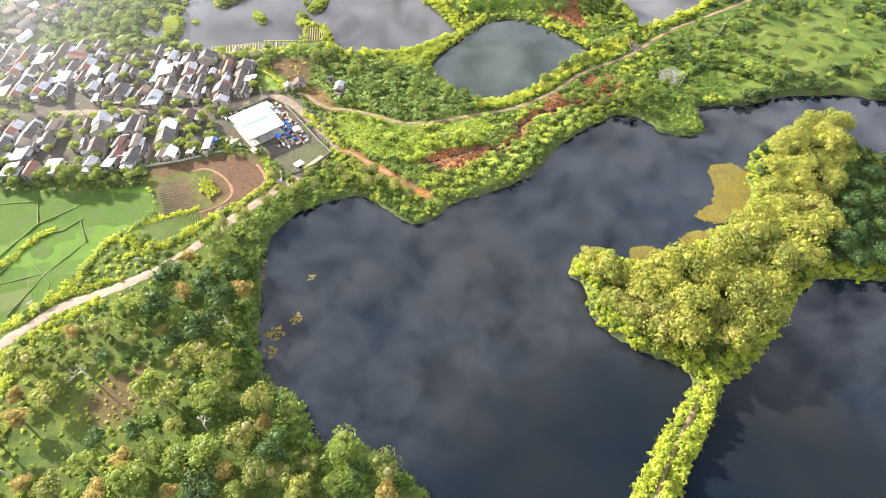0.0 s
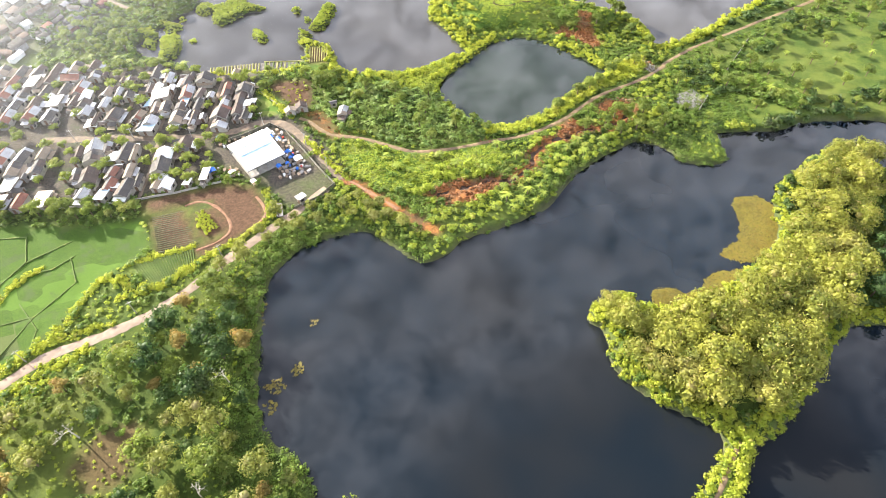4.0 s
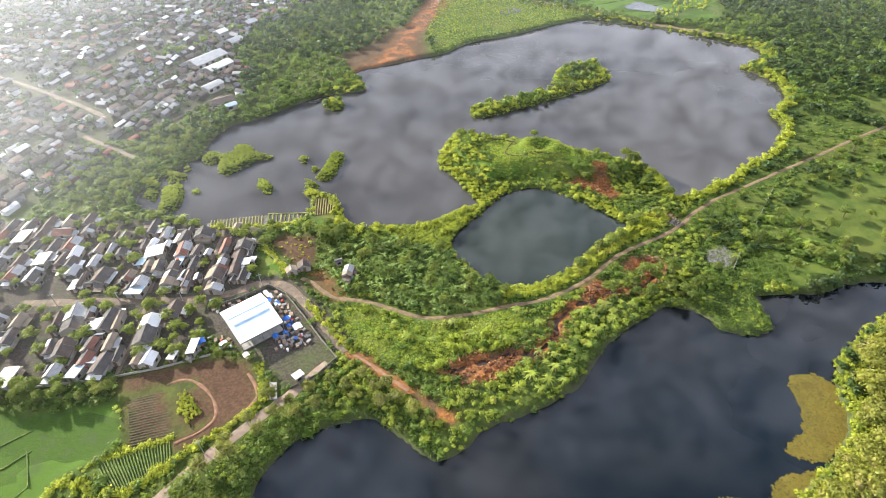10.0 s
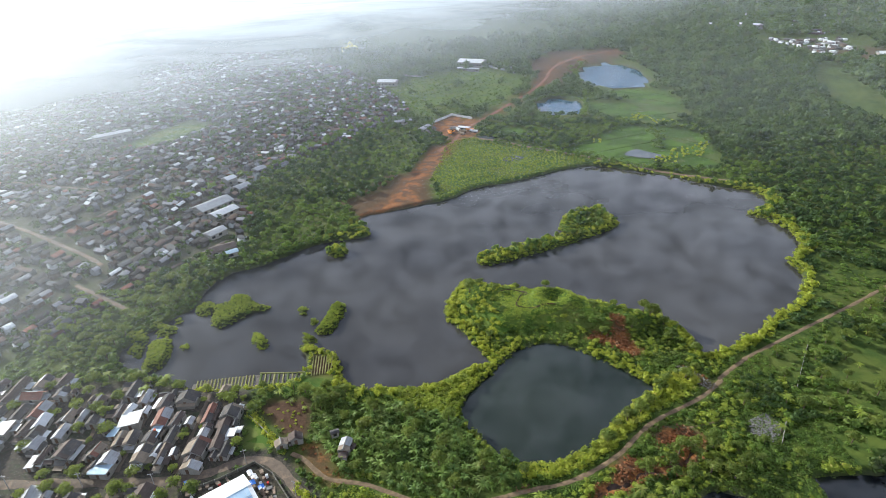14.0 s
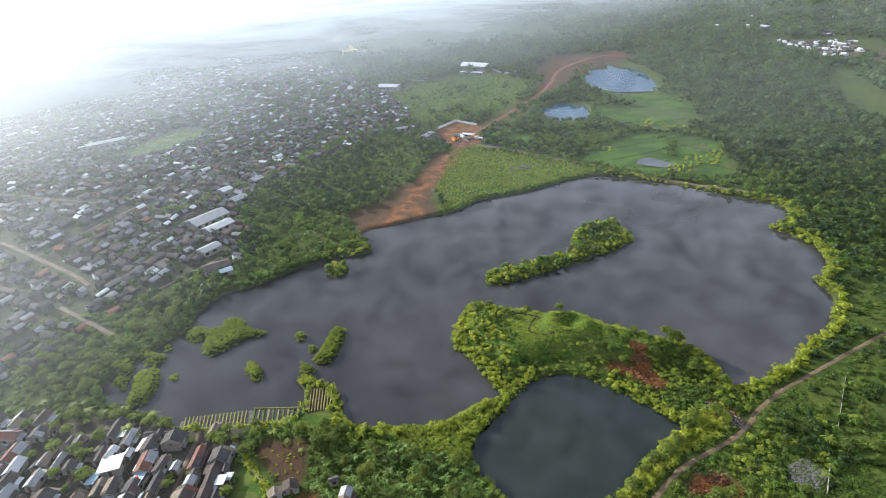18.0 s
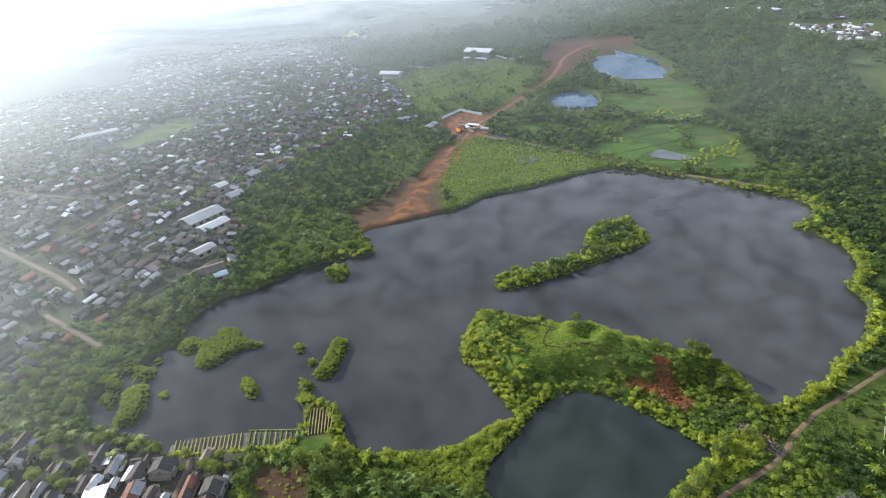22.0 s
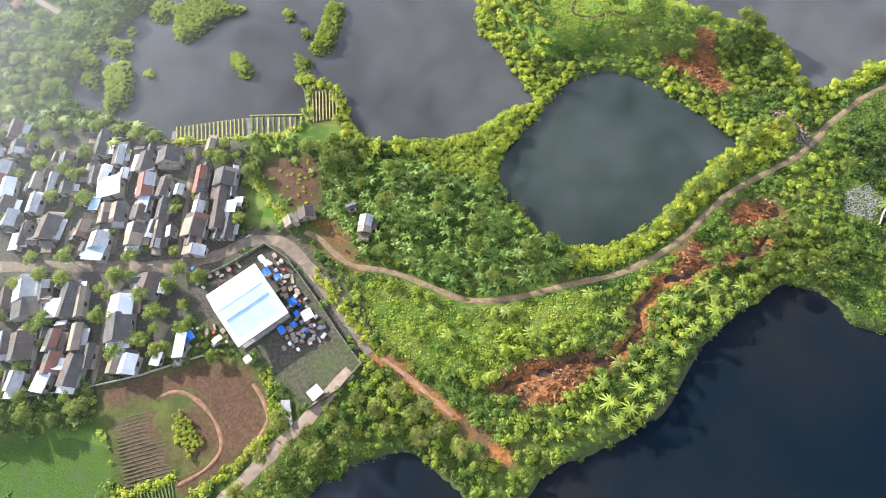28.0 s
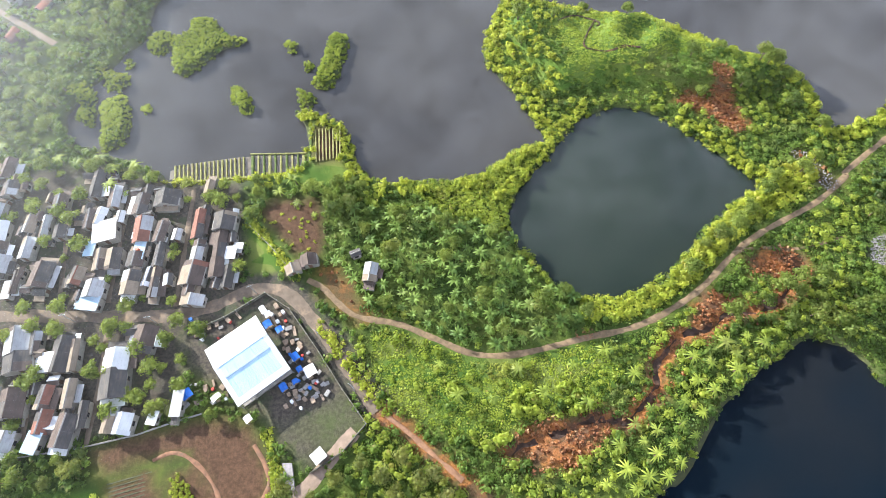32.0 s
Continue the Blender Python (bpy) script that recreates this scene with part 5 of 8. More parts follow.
# sunlit stretches get brighter leaves, so the sun is in the colour
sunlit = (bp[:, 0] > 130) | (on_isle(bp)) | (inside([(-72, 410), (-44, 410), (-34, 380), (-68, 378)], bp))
scatter(SHRUBS, "shore_brush", bp[sunlit], height(bp, bd)[sunlit], bs[sunlit], LEAF_BRIGHT, "brush crowding the far lake shore, sunlight put into its colour", "brush", 30)
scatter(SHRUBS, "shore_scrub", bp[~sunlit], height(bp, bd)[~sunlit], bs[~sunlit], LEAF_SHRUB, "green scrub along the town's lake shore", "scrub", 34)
scatter(CLUMPS, "shore_thicket", p[lit], z[lit], r6.uniform(0.55, 1.1, lit.sum()), LEAF_SHRUB, "green thicket along the far shore in the sunlit leaf colour", "thicket", 25)
scatter(CLUMPS, "far_thicket", p[~lit], z[~lit], r6.uniform(0.6, 1.15, (~lit).sum()) * np.where(inside(CLEARING, p[~lit]), 0.5, 1.2), LEAF_DARK, "dark green thicket and small trees, shade put into the colour", "thicket", 26)
p = jitter(0, 430, 145, 585, 2.3, 13)
p = p[inside(REEDS, p)]
p = p[shore(p) > 1.0]
scatter(SPRIGS, "reeds", p, height(p), np.random.default_rng(3).uniform(0.7, 1.25, len(p)), LEAF_FRESH, "rank green reed field on the far shore", "reeds", 27)

# woods and trees out to the horizon, coarser with distance
r7 = np.random.default_rng(9)
FAR_LEAF = leaf("far_wood_leaves", (0.012, 0.036, 0.012), (0.13, 0.19, 0.04), (0.13, 0.12, 0.04), 0.05)
pts, size, dist = [], [], 560.0
while dist < 4700:
    s = max(6.5, dist / 85.0)
    n = int(dist * 1.62 / (s * 1.3))
    a = np.linspace(-0.83, 0.79, n) + r7.uniform(-0.5, 0.5, n) * s / dist
    rad = dist + r7.uniform(-0.5, 0.5, n) * s
    pts.append(np.stack([np.sin(a) * rad, np.cos(a) * rad], 1))
    size.append(np.full(n, s))
    dist += s * 1.15
p, s = np.vstack(pts), np.concatenate(size)
far_d = np.hypot(p[:, 0], p[:, 1])
cover = 0.35 + 0.5 * np.sin(p[:, 0] * 0.006 + 2 * np.sin(p[:, 1] * 0.003)) + 0.35 * np.sin(p[:, 1] * 0.0075 + p[:, 0] * 0.002)
town = inside(VILLAGE_FAR, p)
wood = inside(FORESTE, p) | ((p[:, 0] > 330) & (p[:, 1] < 1500) & (r7.uniform(size=len(p)) < 0.85))
open_land = inside(FIELD_E, p) | (within(ESTATE, p) > -35) | inside(WORKS_E, p) | inside(MUD_N, p) | inside(RED_N2, p) | (within(PONDN1, p) > -7) | (within(PONDN2, p) > -9) | fields(p) | on_way(p, 6) | (away(RED_ROAD, p) < 9) | inside(FIELDW, p)
fieldn = inside(FIELDN, p)
ok = ~open_land & (p[:, 1] > 500) & (shore(p) > 2) & (wood | (town & (r7.uniform(size=len(p)) < 0.62)) | (fieldn & (r7.uniform(size=len(p)) < 0.05)) | (~town & ~fieldn & (cover > r7.uniform(-0.1, 0.55, len(p)))))
ok &= ~wood | (r7.uniform(size=len(p)) < 0.8)
ok &= 0.8 * p[:, 1] - 0.9 * p[:, 0] < 1750
ok &= ~((p[:, 1] < 620) & (p[:, 0] > -260) & (p[:, 0] < 420) & ~wood & ~town)
p, s, wood = p[ok], s[ok], wood[ok]
size_w = s * np.where(wood, 1.3, 1.0) * r7.uniform(0.8, 1.65, len(p)) * np.where(inside(VILLAGE_FAR, p), 0.7, 1.0)
close = np.hypot(p[:, 0], p[:, 1]) < 1250
scatter(WOOD_CROWNS, "far_woods", p[close], height(p[close]) - 0.3, size_w[close], FAR_LEAF, "dark tropical woodland with lumpy crowns", "woodland", 28, zs=None)
scatter(FAR_CROWNS, "horizon_woods", p[~close], height(p[~close]) - 0.3, size_w[~close], FAR_LEAF, "dark woodland reaching to the hazy horizon", "woodland", 36, zs=0.9)


# hedges and tree rows among the far fields
def row_points(line, gap, spread_, seed):
    r = np.random.default_rng(seed)
    p_ = soften(line, 2, False)
    seg = np.r_[0, np.cumsum(np.hypot(*np.diff(p_, axis=0).T))]
    s_ = np.arange(0, seg[-1], gap)
    return np.column_stack([np.interp(s_, seg, p_[:, 0]), np.interp(s_, seg, p_[:, 1])]) + r.normal(0, spread_, (len(s_), 2))


far_rows = [row_points(l_, g_, w_, 300 + i) for i, (l_, g_, w_) in enumerate((
    ([(60.1, 604.6), (96, 640.9), (130.5, 633.8), (155, 611), (181.5, 614.3)], 2.6, 4.0), ([(67.6, 565.1), (107.3, 572.3), (141.9, 573.2), (175.3, 582.2), (200.1, 601.9)], 2.2, 3.0),
    ([(103.7, 538.1), (129.2, 514.8), (145.7, 494.5), (164.2, 475.2), (184.3, 471.9)], 2.4, 2.0), ([(215.1, 582.3), (207.5, 553.4), (194.7, 525)], 2.2, 2.6),
    ([(110, 590), (150, 590), (185, 605)], 2.6, 7.0), ([(124, 668), (122, 690), (134, 716), (160, 732), (190, 726)], 2.4, 3.0), ([(180, 712), (176, 672), (160, 638)], 2.2, 2.2),
    ([(206, 774), (208, 830), (214, 868), (250, 945)], 2.8, 3.5), ([(150, 610), (166, 640), (180, 700), (206, 760)], 3.0, 2.5), ([(20, 575), (60, 560), (100, 526), (140, 498)], 3.2, 1.6)))]
for i in range(11):
    t_ = i / 10
    a = np.array((-73, 793.0)) * (1 - t_) + np.array((4, 659.0)) * t_
    b = np.array((79, 942.0)) * (1 - t_) + np.array((96, 705.0)) * t_
    q = row_points([tuple(a), tuple((a + b) / 2 + 4), tuple(b)], 4.2, 1.8, 330 + i)
    far_rows.append(q[np.sin(np.arange(len(q)) * 0.31 + 2.1 * i) > -0.2])
far_rows = np.vstack(far_rows)
far_rows = far_rows[(shore(far_rows) > 1.5) & (away(RED_ROAD, far_rows) > 8)]
scatter(CLUMPS, "far_hedges", far_rows, height(far_rows), np.random.default_rng(340).uniform(0.4, 0.95, len(far_rows)), LEAF_SHRUB, "hedges and tree rows between distant fields", "hedges", 341)
town_row = np.vstack([row_points([(-181, 450), (-163, 479), (-136, 504), (-121, 528), (-93, 576), (-79.5, 604)], 3.4, 3.2, 350), row_points([(-79, 604), (-40, 650), (-10, 668)], 5.0, 4.0, 351)])
scatter(CLUMPS, "town_tree_row", town_row, height(town_row), np.random.default_rng(352).uniform(0.8, 1.5, len(town_row)), LEAF_SHRUB, "tall sunlit trees edging the town", "trees", 353)
fn_p = jitter(-75, 655, 152, 945, 7.5, 357)
fn_p = fn_p[inside(FIELDN, fn_p) & (away(RED_ROAD, fn_p) > 8)]
scatter(SPRIGS, "field_scrub", fn_p, height(fn_p), np.random.default_rng(358).uniform(1.0, 2.6, len(fn_p)), LEAF_SHRUB, "rough green crops and scrub on distant plots", "scrub", 359, zs=0.6)
tuft_p = jitter(70, 460, 295, 770, 4.6, 354)
tuft_p = tuft_p[np.logical_or.reduce([inside(q, tuft_p) for q in PADS[1:4]]) & (wobble(tuft_p[:, 0] * 0.09, tuft_p[:, 1] * 0.08) > 0.42)]
scatter(SPRIGS, "paddy_weeds", tuft_p, height(tuft_p), np.random.default_rng(355).uniform(1.2, 2.4, len(tuft_p)), LEAF_BRIGHT, "bright weeds spreading in wet paddies", "weeds", 356)


# ---- single plants
def plant(name, trunk, crown_pair, trunk_mat, leaf_mat, label, category, group, crown_name="crown"):
    e = new(name)
    tagged(e, label, category, group)
    if trunk is not None:
        part("trunk", soup("trunk", *trunk, trunk_mat), None, e)
    part(crown_name, soup(crown_name, *crown_pair, leaf_mat), None, e)
    return e


def grove(protos, pts, lo, hi, seed, sink=0.0):
    """Sets plants out: the first few are the originals, the rest copies."""
    r = np.random.default_rng(seed)
    hz = height(pts)
    for i, (q, h) in enumerate(zip(pts, hz)):
        s = r.uniform(lo, hi)
        m = pose(q[0], q[1], h - sink, 0, 0, r.uniform(0, 360)) @ Matrix.Diagonal((s, s, s * r.uniform(0.85, 1.15), 1.0))
        if i < len(protos):
            protos[i].matrix_basis = m
        else:
            src = protos[r.integers(0, len(protos))]
            made = copy_thing(src, Matrix.Identity(4))
            made.matrix_basis = m


def dry_land(pts, margin=1.0, ways=True):
    m = shore(pts) > margin
    if ways:
        m &= ~on_way(pts, 0.8)
    return pts[m]


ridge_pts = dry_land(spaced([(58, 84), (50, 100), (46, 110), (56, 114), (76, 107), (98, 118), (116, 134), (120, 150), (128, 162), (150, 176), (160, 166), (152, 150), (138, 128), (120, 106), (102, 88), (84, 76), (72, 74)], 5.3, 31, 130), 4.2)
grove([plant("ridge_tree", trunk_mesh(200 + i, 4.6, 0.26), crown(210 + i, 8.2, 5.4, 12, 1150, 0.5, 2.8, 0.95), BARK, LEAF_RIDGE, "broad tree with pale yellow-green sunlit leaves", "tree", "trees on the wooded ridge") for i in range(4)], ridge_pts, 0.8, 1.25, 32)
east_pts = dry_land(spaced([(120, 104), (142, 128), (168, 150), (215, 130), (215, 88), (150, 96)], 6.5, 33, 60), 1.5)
# trees on the shaded slope get darker leaves in place of shade
grove([plant("ridge_shade_tree", trunk_mesh(220 + i, 4.5, 0.22), crown(224 + i, 7.0, 5.6, 5, 600, 0.48, 2.6, 0.75), BARK, LEAF_DEEP_SHADE, "bushy tree on the ridge's far slope, shade put into its dark green", "tree", "trees on the ridge's shaded slope") for i in range(3)], east_pts, 0.7, 1.2, 34)
sw = dry_land(spaced(FOREST_SW, 5.9, 35, 190), 2.5)
rust = np.random.default_rng(36).uniform(size=len(sw))
clear_a = inside([(-103, 72), (-98, 86), (-84, 87), (-80, 78), (-84, 66), (-95, 64)], sw) | inside([(-118, 60), (-112, 72), (-98, 70), (-92, 52), (-104, 50)], sw)
sw, rust = sw[~clear_a], rust[~clear_a]
# every second tree takes the dark leaves, for the wood's shadows
grove([plant("wood_tree", trunk_mesh(230 + i, 3.6, 0.22), crown(234 + i, 7.4, 6.6, 7, 850, 0.44, 1.4, 0.75), BARK, (LEAF_TREE, LEAF_DEEP_SHADE)[i % 2], "green broadleaf tree of the lakeside wood", "tree", "green trees of the lakeside wood") for i in range(4)], sw[rust < 0.45], 0.6, 1.35, 37)
grove([plant("feathery_wood_tree", trunk_mesh(236 + i, 4.2, 0.2), crown(238 + i, 6.0, 6.8, 7, 850, 0.36, 1.2, 0.85), BARK, LEAF_FERN, "open olive-green tree with feathery leaves", "tree", "olive trees of the lakeside wood") for i in range(3)], sw[(rust >= 0.45) & (rust < 0.72)], 0.6, 1.3, 41)
grove([plant("rusty_tree", trunk_mesh(240 + i, 4.4, 0.2), crown(244 + i, 5.2, 6.2, 7, 700, 0.36, 1.2, 0.75), BARK, LEAF_RUST, "tree with rusty yellow-brown flowering crown", "tree", "rusty trees of the lakeside wood") for i in range(3)], sw[(rust >= 0.72) & (rust < 0.90)], 0.7, 1.25, 38)
bare_pts = sw[rust >= 0.90]
grove([plant("bare_tree", trunk_mesh(250 + i, 3.4, 0.2, 0), bare_mesh(252 + i, 8.5), BARE_WOOD, BARE_WOOD, "leafless pale grey tree with forking twigs", "tree", "leafless trees", "twigs") for i in range(2)], bare_pts, 0.8, 1.2, 39)
fern_line = np.array([(-56, 158), (-61, 150), (-67, 143), (-72, 136), (-50, 156), (-44, 160), (-38, 163), (-33, 160), (-28, 164), (-24, 158), (-20, 160), (-17, 154), (-22, 153), (-30, 156), (-12, 150), (-54, 152), (-65, 139), (-42, 154), (-58, 146), (-47, 150)], float)
grove([plant("feathery_tree", trunk_mesh(260 + i, 4.0, 0.18), crown(264 + i, 6.2, 5.0, 5, 700, 0.38, 2.6, 0.8), BARK, LEAF_FERN, "feathery grey-green tree beside the gravel road", "tree", "feathery trees by the road") for i in range(3)], fern_line, 0.55, 0.95, 40)

HUTS = np.array([(-35.9, 213.6), (-40.2, 219.8), (-53.6, 218.6), (-58.0, 216.2)])
pal_pts = dry_land(spaced(BANANA, 3.3, 41, 190), 1.0)
pal_pts = pal_pts[(np.min(np.hypot(pal_pts[:, None, 0] - HUTS[None, :, 0], pal_pts[:, None, 1] - HUTS[None, :, 1]), 1) > 4.6) & ~inside(CARPET, pal_pts) & ~inside(BARE6, pal_pts)]
grove([plant("banana_plant", tube([(0, 0, -0.3), (0.05, 0, 1.2), (0.1, 0.05, 2.3)], [0.22, 0.19, 0.14]), rosette(270 + i, 8 + i, 2.1, 0.5, 0.9, 0.85, 1.9), LEAF_TREE, LEAF_BANANA, "banana plant with broad arching green leaves", "banana plant", "banana plants of the garden", "leaves") for i in range(4)], pal_pts, 0.55, 1.15, 42)
pal2 = dry_land(spaced([(20, 160), (28, 168), (40, 176), (46, 184), (60, 190), (72, 190), (60, 182), (50, 172), (40, 160), (30, 152), (18, 150)], 3.9, 43, 60), 1.2)
pal3 = dry_land(np.vstack([spaced([(-20, 190), (0, 184), (30, 188), (34, 178), (18, 174), (0, 174), (-20, 178)], 7.5, 44, 14), spaced([(110, 200), (108, 225), (150, 250), (190, 270), (200, 220), (150, 205)], 15, 45, 10), spaced([(-100, 252), (-110, 244), (-130, 256), (-160, 262), (-160, 275), (-130, 262)], 5, 46, 20), spaced([(-64, 248), (-46, 244), (-40, 236), (-50, 232), (-64, 240)], 4.5, 47, 16)]), 1.0)
grove([plant("palm", tube([(0, 0, -0.4), (0.12, 0.05, 1.8), (0.3, 0.1, 3.4)], [0.2, 0.15, 0.12]), rosette(280 + i, 12 + i, 2.6, 0.36, 0.5, 0.72, 3.3), BARK, LEAF_PALM, "young palm with a star of bright green fronds", "palm", "palms on the bank", "fronds") for i in range(4)], np.vstack([pal2, pal3]), 0.55, 1.05, 48)

# broad trees and bushes spread over the rest
spread = np.vstack([
    spaced([(100, 196), (106, 225), (118, 240), (150, 255), (220, 290), (240, 210), (190, 196), (140, 200)], 9.0, 51, 55),
    spaced([(-62, 250), (-36, 246), (-40, 236), (-56, 240)], 4.5, 52, 14),
    spaced([(10, 300), (14, 318), (30, 312), (60, 304), (76, 292), (100, 280), (84, 270), (70, 262), (46, 272), (24, 268), (8, 286)], 9, 54, 26),
    spaced([(-108, 168), (-135, 171), (-165, 170), (-168, 165), (-130, 163), (-110, 163)], 5, 55, 16),
    spaced([(106, 252), (100, 262), (112, 280), (86, 290), (104, 246), (84, 232), (70, 222), (58, 214), (52, 206), (40, 200), (30, 198), (52, 214), (66, 228), (84, 240)], 4.5, 56, 34),
    spaced([(-165, 268), (-140, 270), (-140, 300), (-125, 320), (-120, 345), (-150, 340), (-185, 300)], 6.5, 57, 50),
    spaced([(60, 196), (80, 206), (100, 200), (98, 192), (84, 190), (70, 189)], 5, 58, 20)])
spread = np.vstack([spread, [(-11.8, 221), (-4.6, 204.4), (-37.6, 228.1), (-81.7, 245.6), (-77.5, 246.8), (-70.8, 246.8), (17.5, 204.5), (2.3, 247.2), (-13.8, 250)], spaced(BANANA, 11, 66, 18)])
spread = dry_land(spread, 0.8)
spread = spread[~inside([(103, 206), (104, 215), (114, 217), (117, 209), (109, 204)], spread)]
spread = spread[~fields(spread) & ~inside(CARPET, spread) & (np.min(np.hypot(spread[:, None, 0] - HUTS[None, :, 0], spread[:, None, 1] - HUTS[None, :, 1]), 1) > 4.5) & ~inside(TOP_GRASS, spread) & ~inside(POND_SHADE, spread)]
grove([plant("broadleaf_tree", trunk_mesh(290 + i, 3.2, 0.18), crown(294 + i, 5.0, 4.4, 4, 560, 0.4, 1.6, 0.72), BARK, LEAF_TREE, "rounded green broadleaf tree above low scrub", "tree", "broadleaf trees round the lakes") for i in range(4)], spread, 0.65, 1.25, 59)

# ---------------------------------------------------------------- the village
BLOCK_A = [(-121.4, 249.4, 88, 9.7, 4.6, "dark"), (-114.8, 244.4, 90, 7.3, 4.2, "zinc"), (-118.3, 238.0, 80, 5.6, 3.7, "white"), (-111.9, 237.2, 88, 3.9, 2.7, "white"), (-115.4, 232.4, 98, 6.9, 7.6, "white"), (-119.0, 227.1, 85, 4.8, 3.3, "blue"), (-115.3, 223.4, 92, 6.7, 4.2, "tan"), (-111.1, 223.1, 91, 6.7, 5.0, "dark"), (-121.4, 237.2, 91, 6.5, 3.3, "clay")]
BLOCK_B = [(-139.7, 236.9, 84, 5.8, 4.3, "tan"), (-134.8, 235.5, 90, 7.9, 3.0, "zinc"), (-138.2, 228.6, 88, 6.8, 4.2, "zinc"), (-131.9, 219.6, 82, 7.9, 7.0, "clay"), (-148.6, 234.7, 92, 7.4, 5.0, "white"), (-147.1, 228.5, 85, 5.6, 5.8, "dark"), (-145.1, 224.0, 85, 5.5, 5.6, "zinc"), (-149.2, 250.1, 93, 5.1, 5.6, "dark"), (-131.9, 244.0, 89, 4.5, 5.0, "zinc"), (-120.9, 218.4, 79, 5.4, 4.3, "red"), (-114.9, 213.9, 84, 5.1, 6.3, "zinc"), (-140.9, 215.7, 89, 5.5, 3.0, "zinc"), (-139.0, 217.9, 89, 7.3, 2.7, "clay"), (-129.3, 233.3, 92, 4.3, 4.6, "dark")]
BLOCK_C = [(-104.4, 222.4, 85, 4.7, 5.6, "dark"), (-103.5, 231.3, 86, 5.3, 4.2, "dark"), (-98.3, 230.9, 81, 6.9, 4.0, "clay"), (-97.7, 223.6, 87, 7.5, 3.3, "dark"), (-93.2, 229.6, 84, 3.6, 3.3, "zinc"), (-103.7, 225.1, 85, 5.5, 3.7, "blue"), (-104.4, 216.7, 79, 6.3, 3.3, "tan"), (-100.0, 216.8, 80, 5.7, 3.0, "white"), (-97.6, 214.8, 88, 9.1, 3.0, "clay"), (-93.7, 215.4, 92, 3.4, 2.8, "white"), (-98.2, 242.4, 89, 5.1, 8.6, "dark")]
BLOCK_D = [(-87.2, 232.7, 88, 9.8, 3.7, "red"), (-79.4, 232.9, 85, 5.9, 7.6, "dark"), (-80.0, 227.6, 84, 4.8, 4.0, "clay"), (-86.3, 222.9, 86, 8.6, 4.0, "clay"), (-80.1, 220.4, 89, 10.7, 4.2, "clay"), (-76.4, 222.5, 84, 3.9, 3.3, "white"), (-86.7, 216.7, 83, 7.4, 7.6, "red"), (-86.0, 208.7, 83, 3.3, 7.0, "zinc"), (-76.7, 215.2, 85, 6.8, 3.7, "dark"), (-85.5, 245.4, 84, 4.7, 3.0, "tan"), (-87.4, 211.9, 85, 3.8, 3.7, "clay")]
BLOCK_E = [(-133.4, 200.1, 97, 7.5, 7.6, "zinc"), (-128.2, 199.0, 95, 6.7, 3.3, "zinc"), (-131.6, 193.9, 98, 5.6, 9.3, "dark"), (-138.6, 197.4, 95, 6.5, 3.3, "clay"), (-123.8, 193.4, 90, 5.5, 4.6, "white"), (-120.2, 195.5, 86, 10.1, 5.6, "dark"), (-116.3, 194.9, 93, 9.0, 2.7, "tan"), (-115.7, 209.8, 79, 4.1, 7.0, "blue"), (-97.8, 198.2, 81, 7.7, 6.6, "clay"), (-104.2, 193.0, 91, 6.0, 7.3, "white"), (-103.9, 186.5, 94, 8.0, 7.6, "dark")]
BLOCK_F = [(-130.3, 182.8, 93, 7.8, 7.3, "clay"), (-122.0, 184.0, 83, 6.4, 4.3, "red"), (-115.4, 184.6, 90, 7.7, 3.7, "tan"), (-121.1, 177.7, 85, 6.2, 4.6, "red"), (-114.5, 175.1, 82, 8.4, 6.0, "dark"), (-122.1, 172.6, 77, 5.3, 4.3, "blue"), (-103.2, 176.5, 84, 5.4, 3.3, "tan"), (-99.4, 176.0, 82, 5.4, 5.3, "white"), (-85.9, 180.3, 87, 6.7, 3.0, "zinc"), (-91.9, 177.1, 77, 3.6, 2.8, "white"), (-129.4, 173.3, 82, 5.3, 5.0, "zinc"), (-135.4, 184.1, 97, 6.5, 3.7, "white"), (-110.6, 179.0, 91, 7.0, 2.7, "dark")]


def box(bm, x0, y0, z0, x1, y1, z1, skew=None):
    v = [bm.verts.new(c) for c in ((x0, y0, z0), (x1, y0, z0), (x1, y1, z0), (x0, y1, z0), (x0, y0, z1), (x1, y0, z1), (x1, y1, z1), (x0, y1, z1))]
    for f in ((3, 2, 1, 0), (4, 5, 6, 7), (0, 1, 5, 4), (1, 2, 6, 5), (2, 3, 7, 6), (3, 0, 4, 7)):
        bm.faces.new([v[i] for i in f])
    return v


def prism(bm, low, high):
    """A thick quad: four corners below, four above."""
    a, b = [bm.verts.new(c) for c in low], [bm.verts.new(c) for c in high]
    bm.faces.new(a[::-1])
    bm.faces.new(b)
    for i in range(4):
        j = (i + 1) % 4
        bm.faces.new((a[i], a[j], b[j], b[i]))


def slope(bm, corners, thick=0.09):
    prism(bm, corners, [(x, y, z + thick) for x, y, z in corners])


ROOFS = {"clay": (ROOF_CLAY, "brown clay-tiled"), "dark": (ROOF_DARK, "dark weathered"), "red": (ROOF_RED, "red-tiled"), "zinc": (ROOF_ZINC, "grey zinc"), "white": (ROOF_WHITE, "white sheet"), "tan": (ROOF_TAN, "tan fibre-sheet"), "blue": (ROOF_BLUE, "pale blue sheet")}


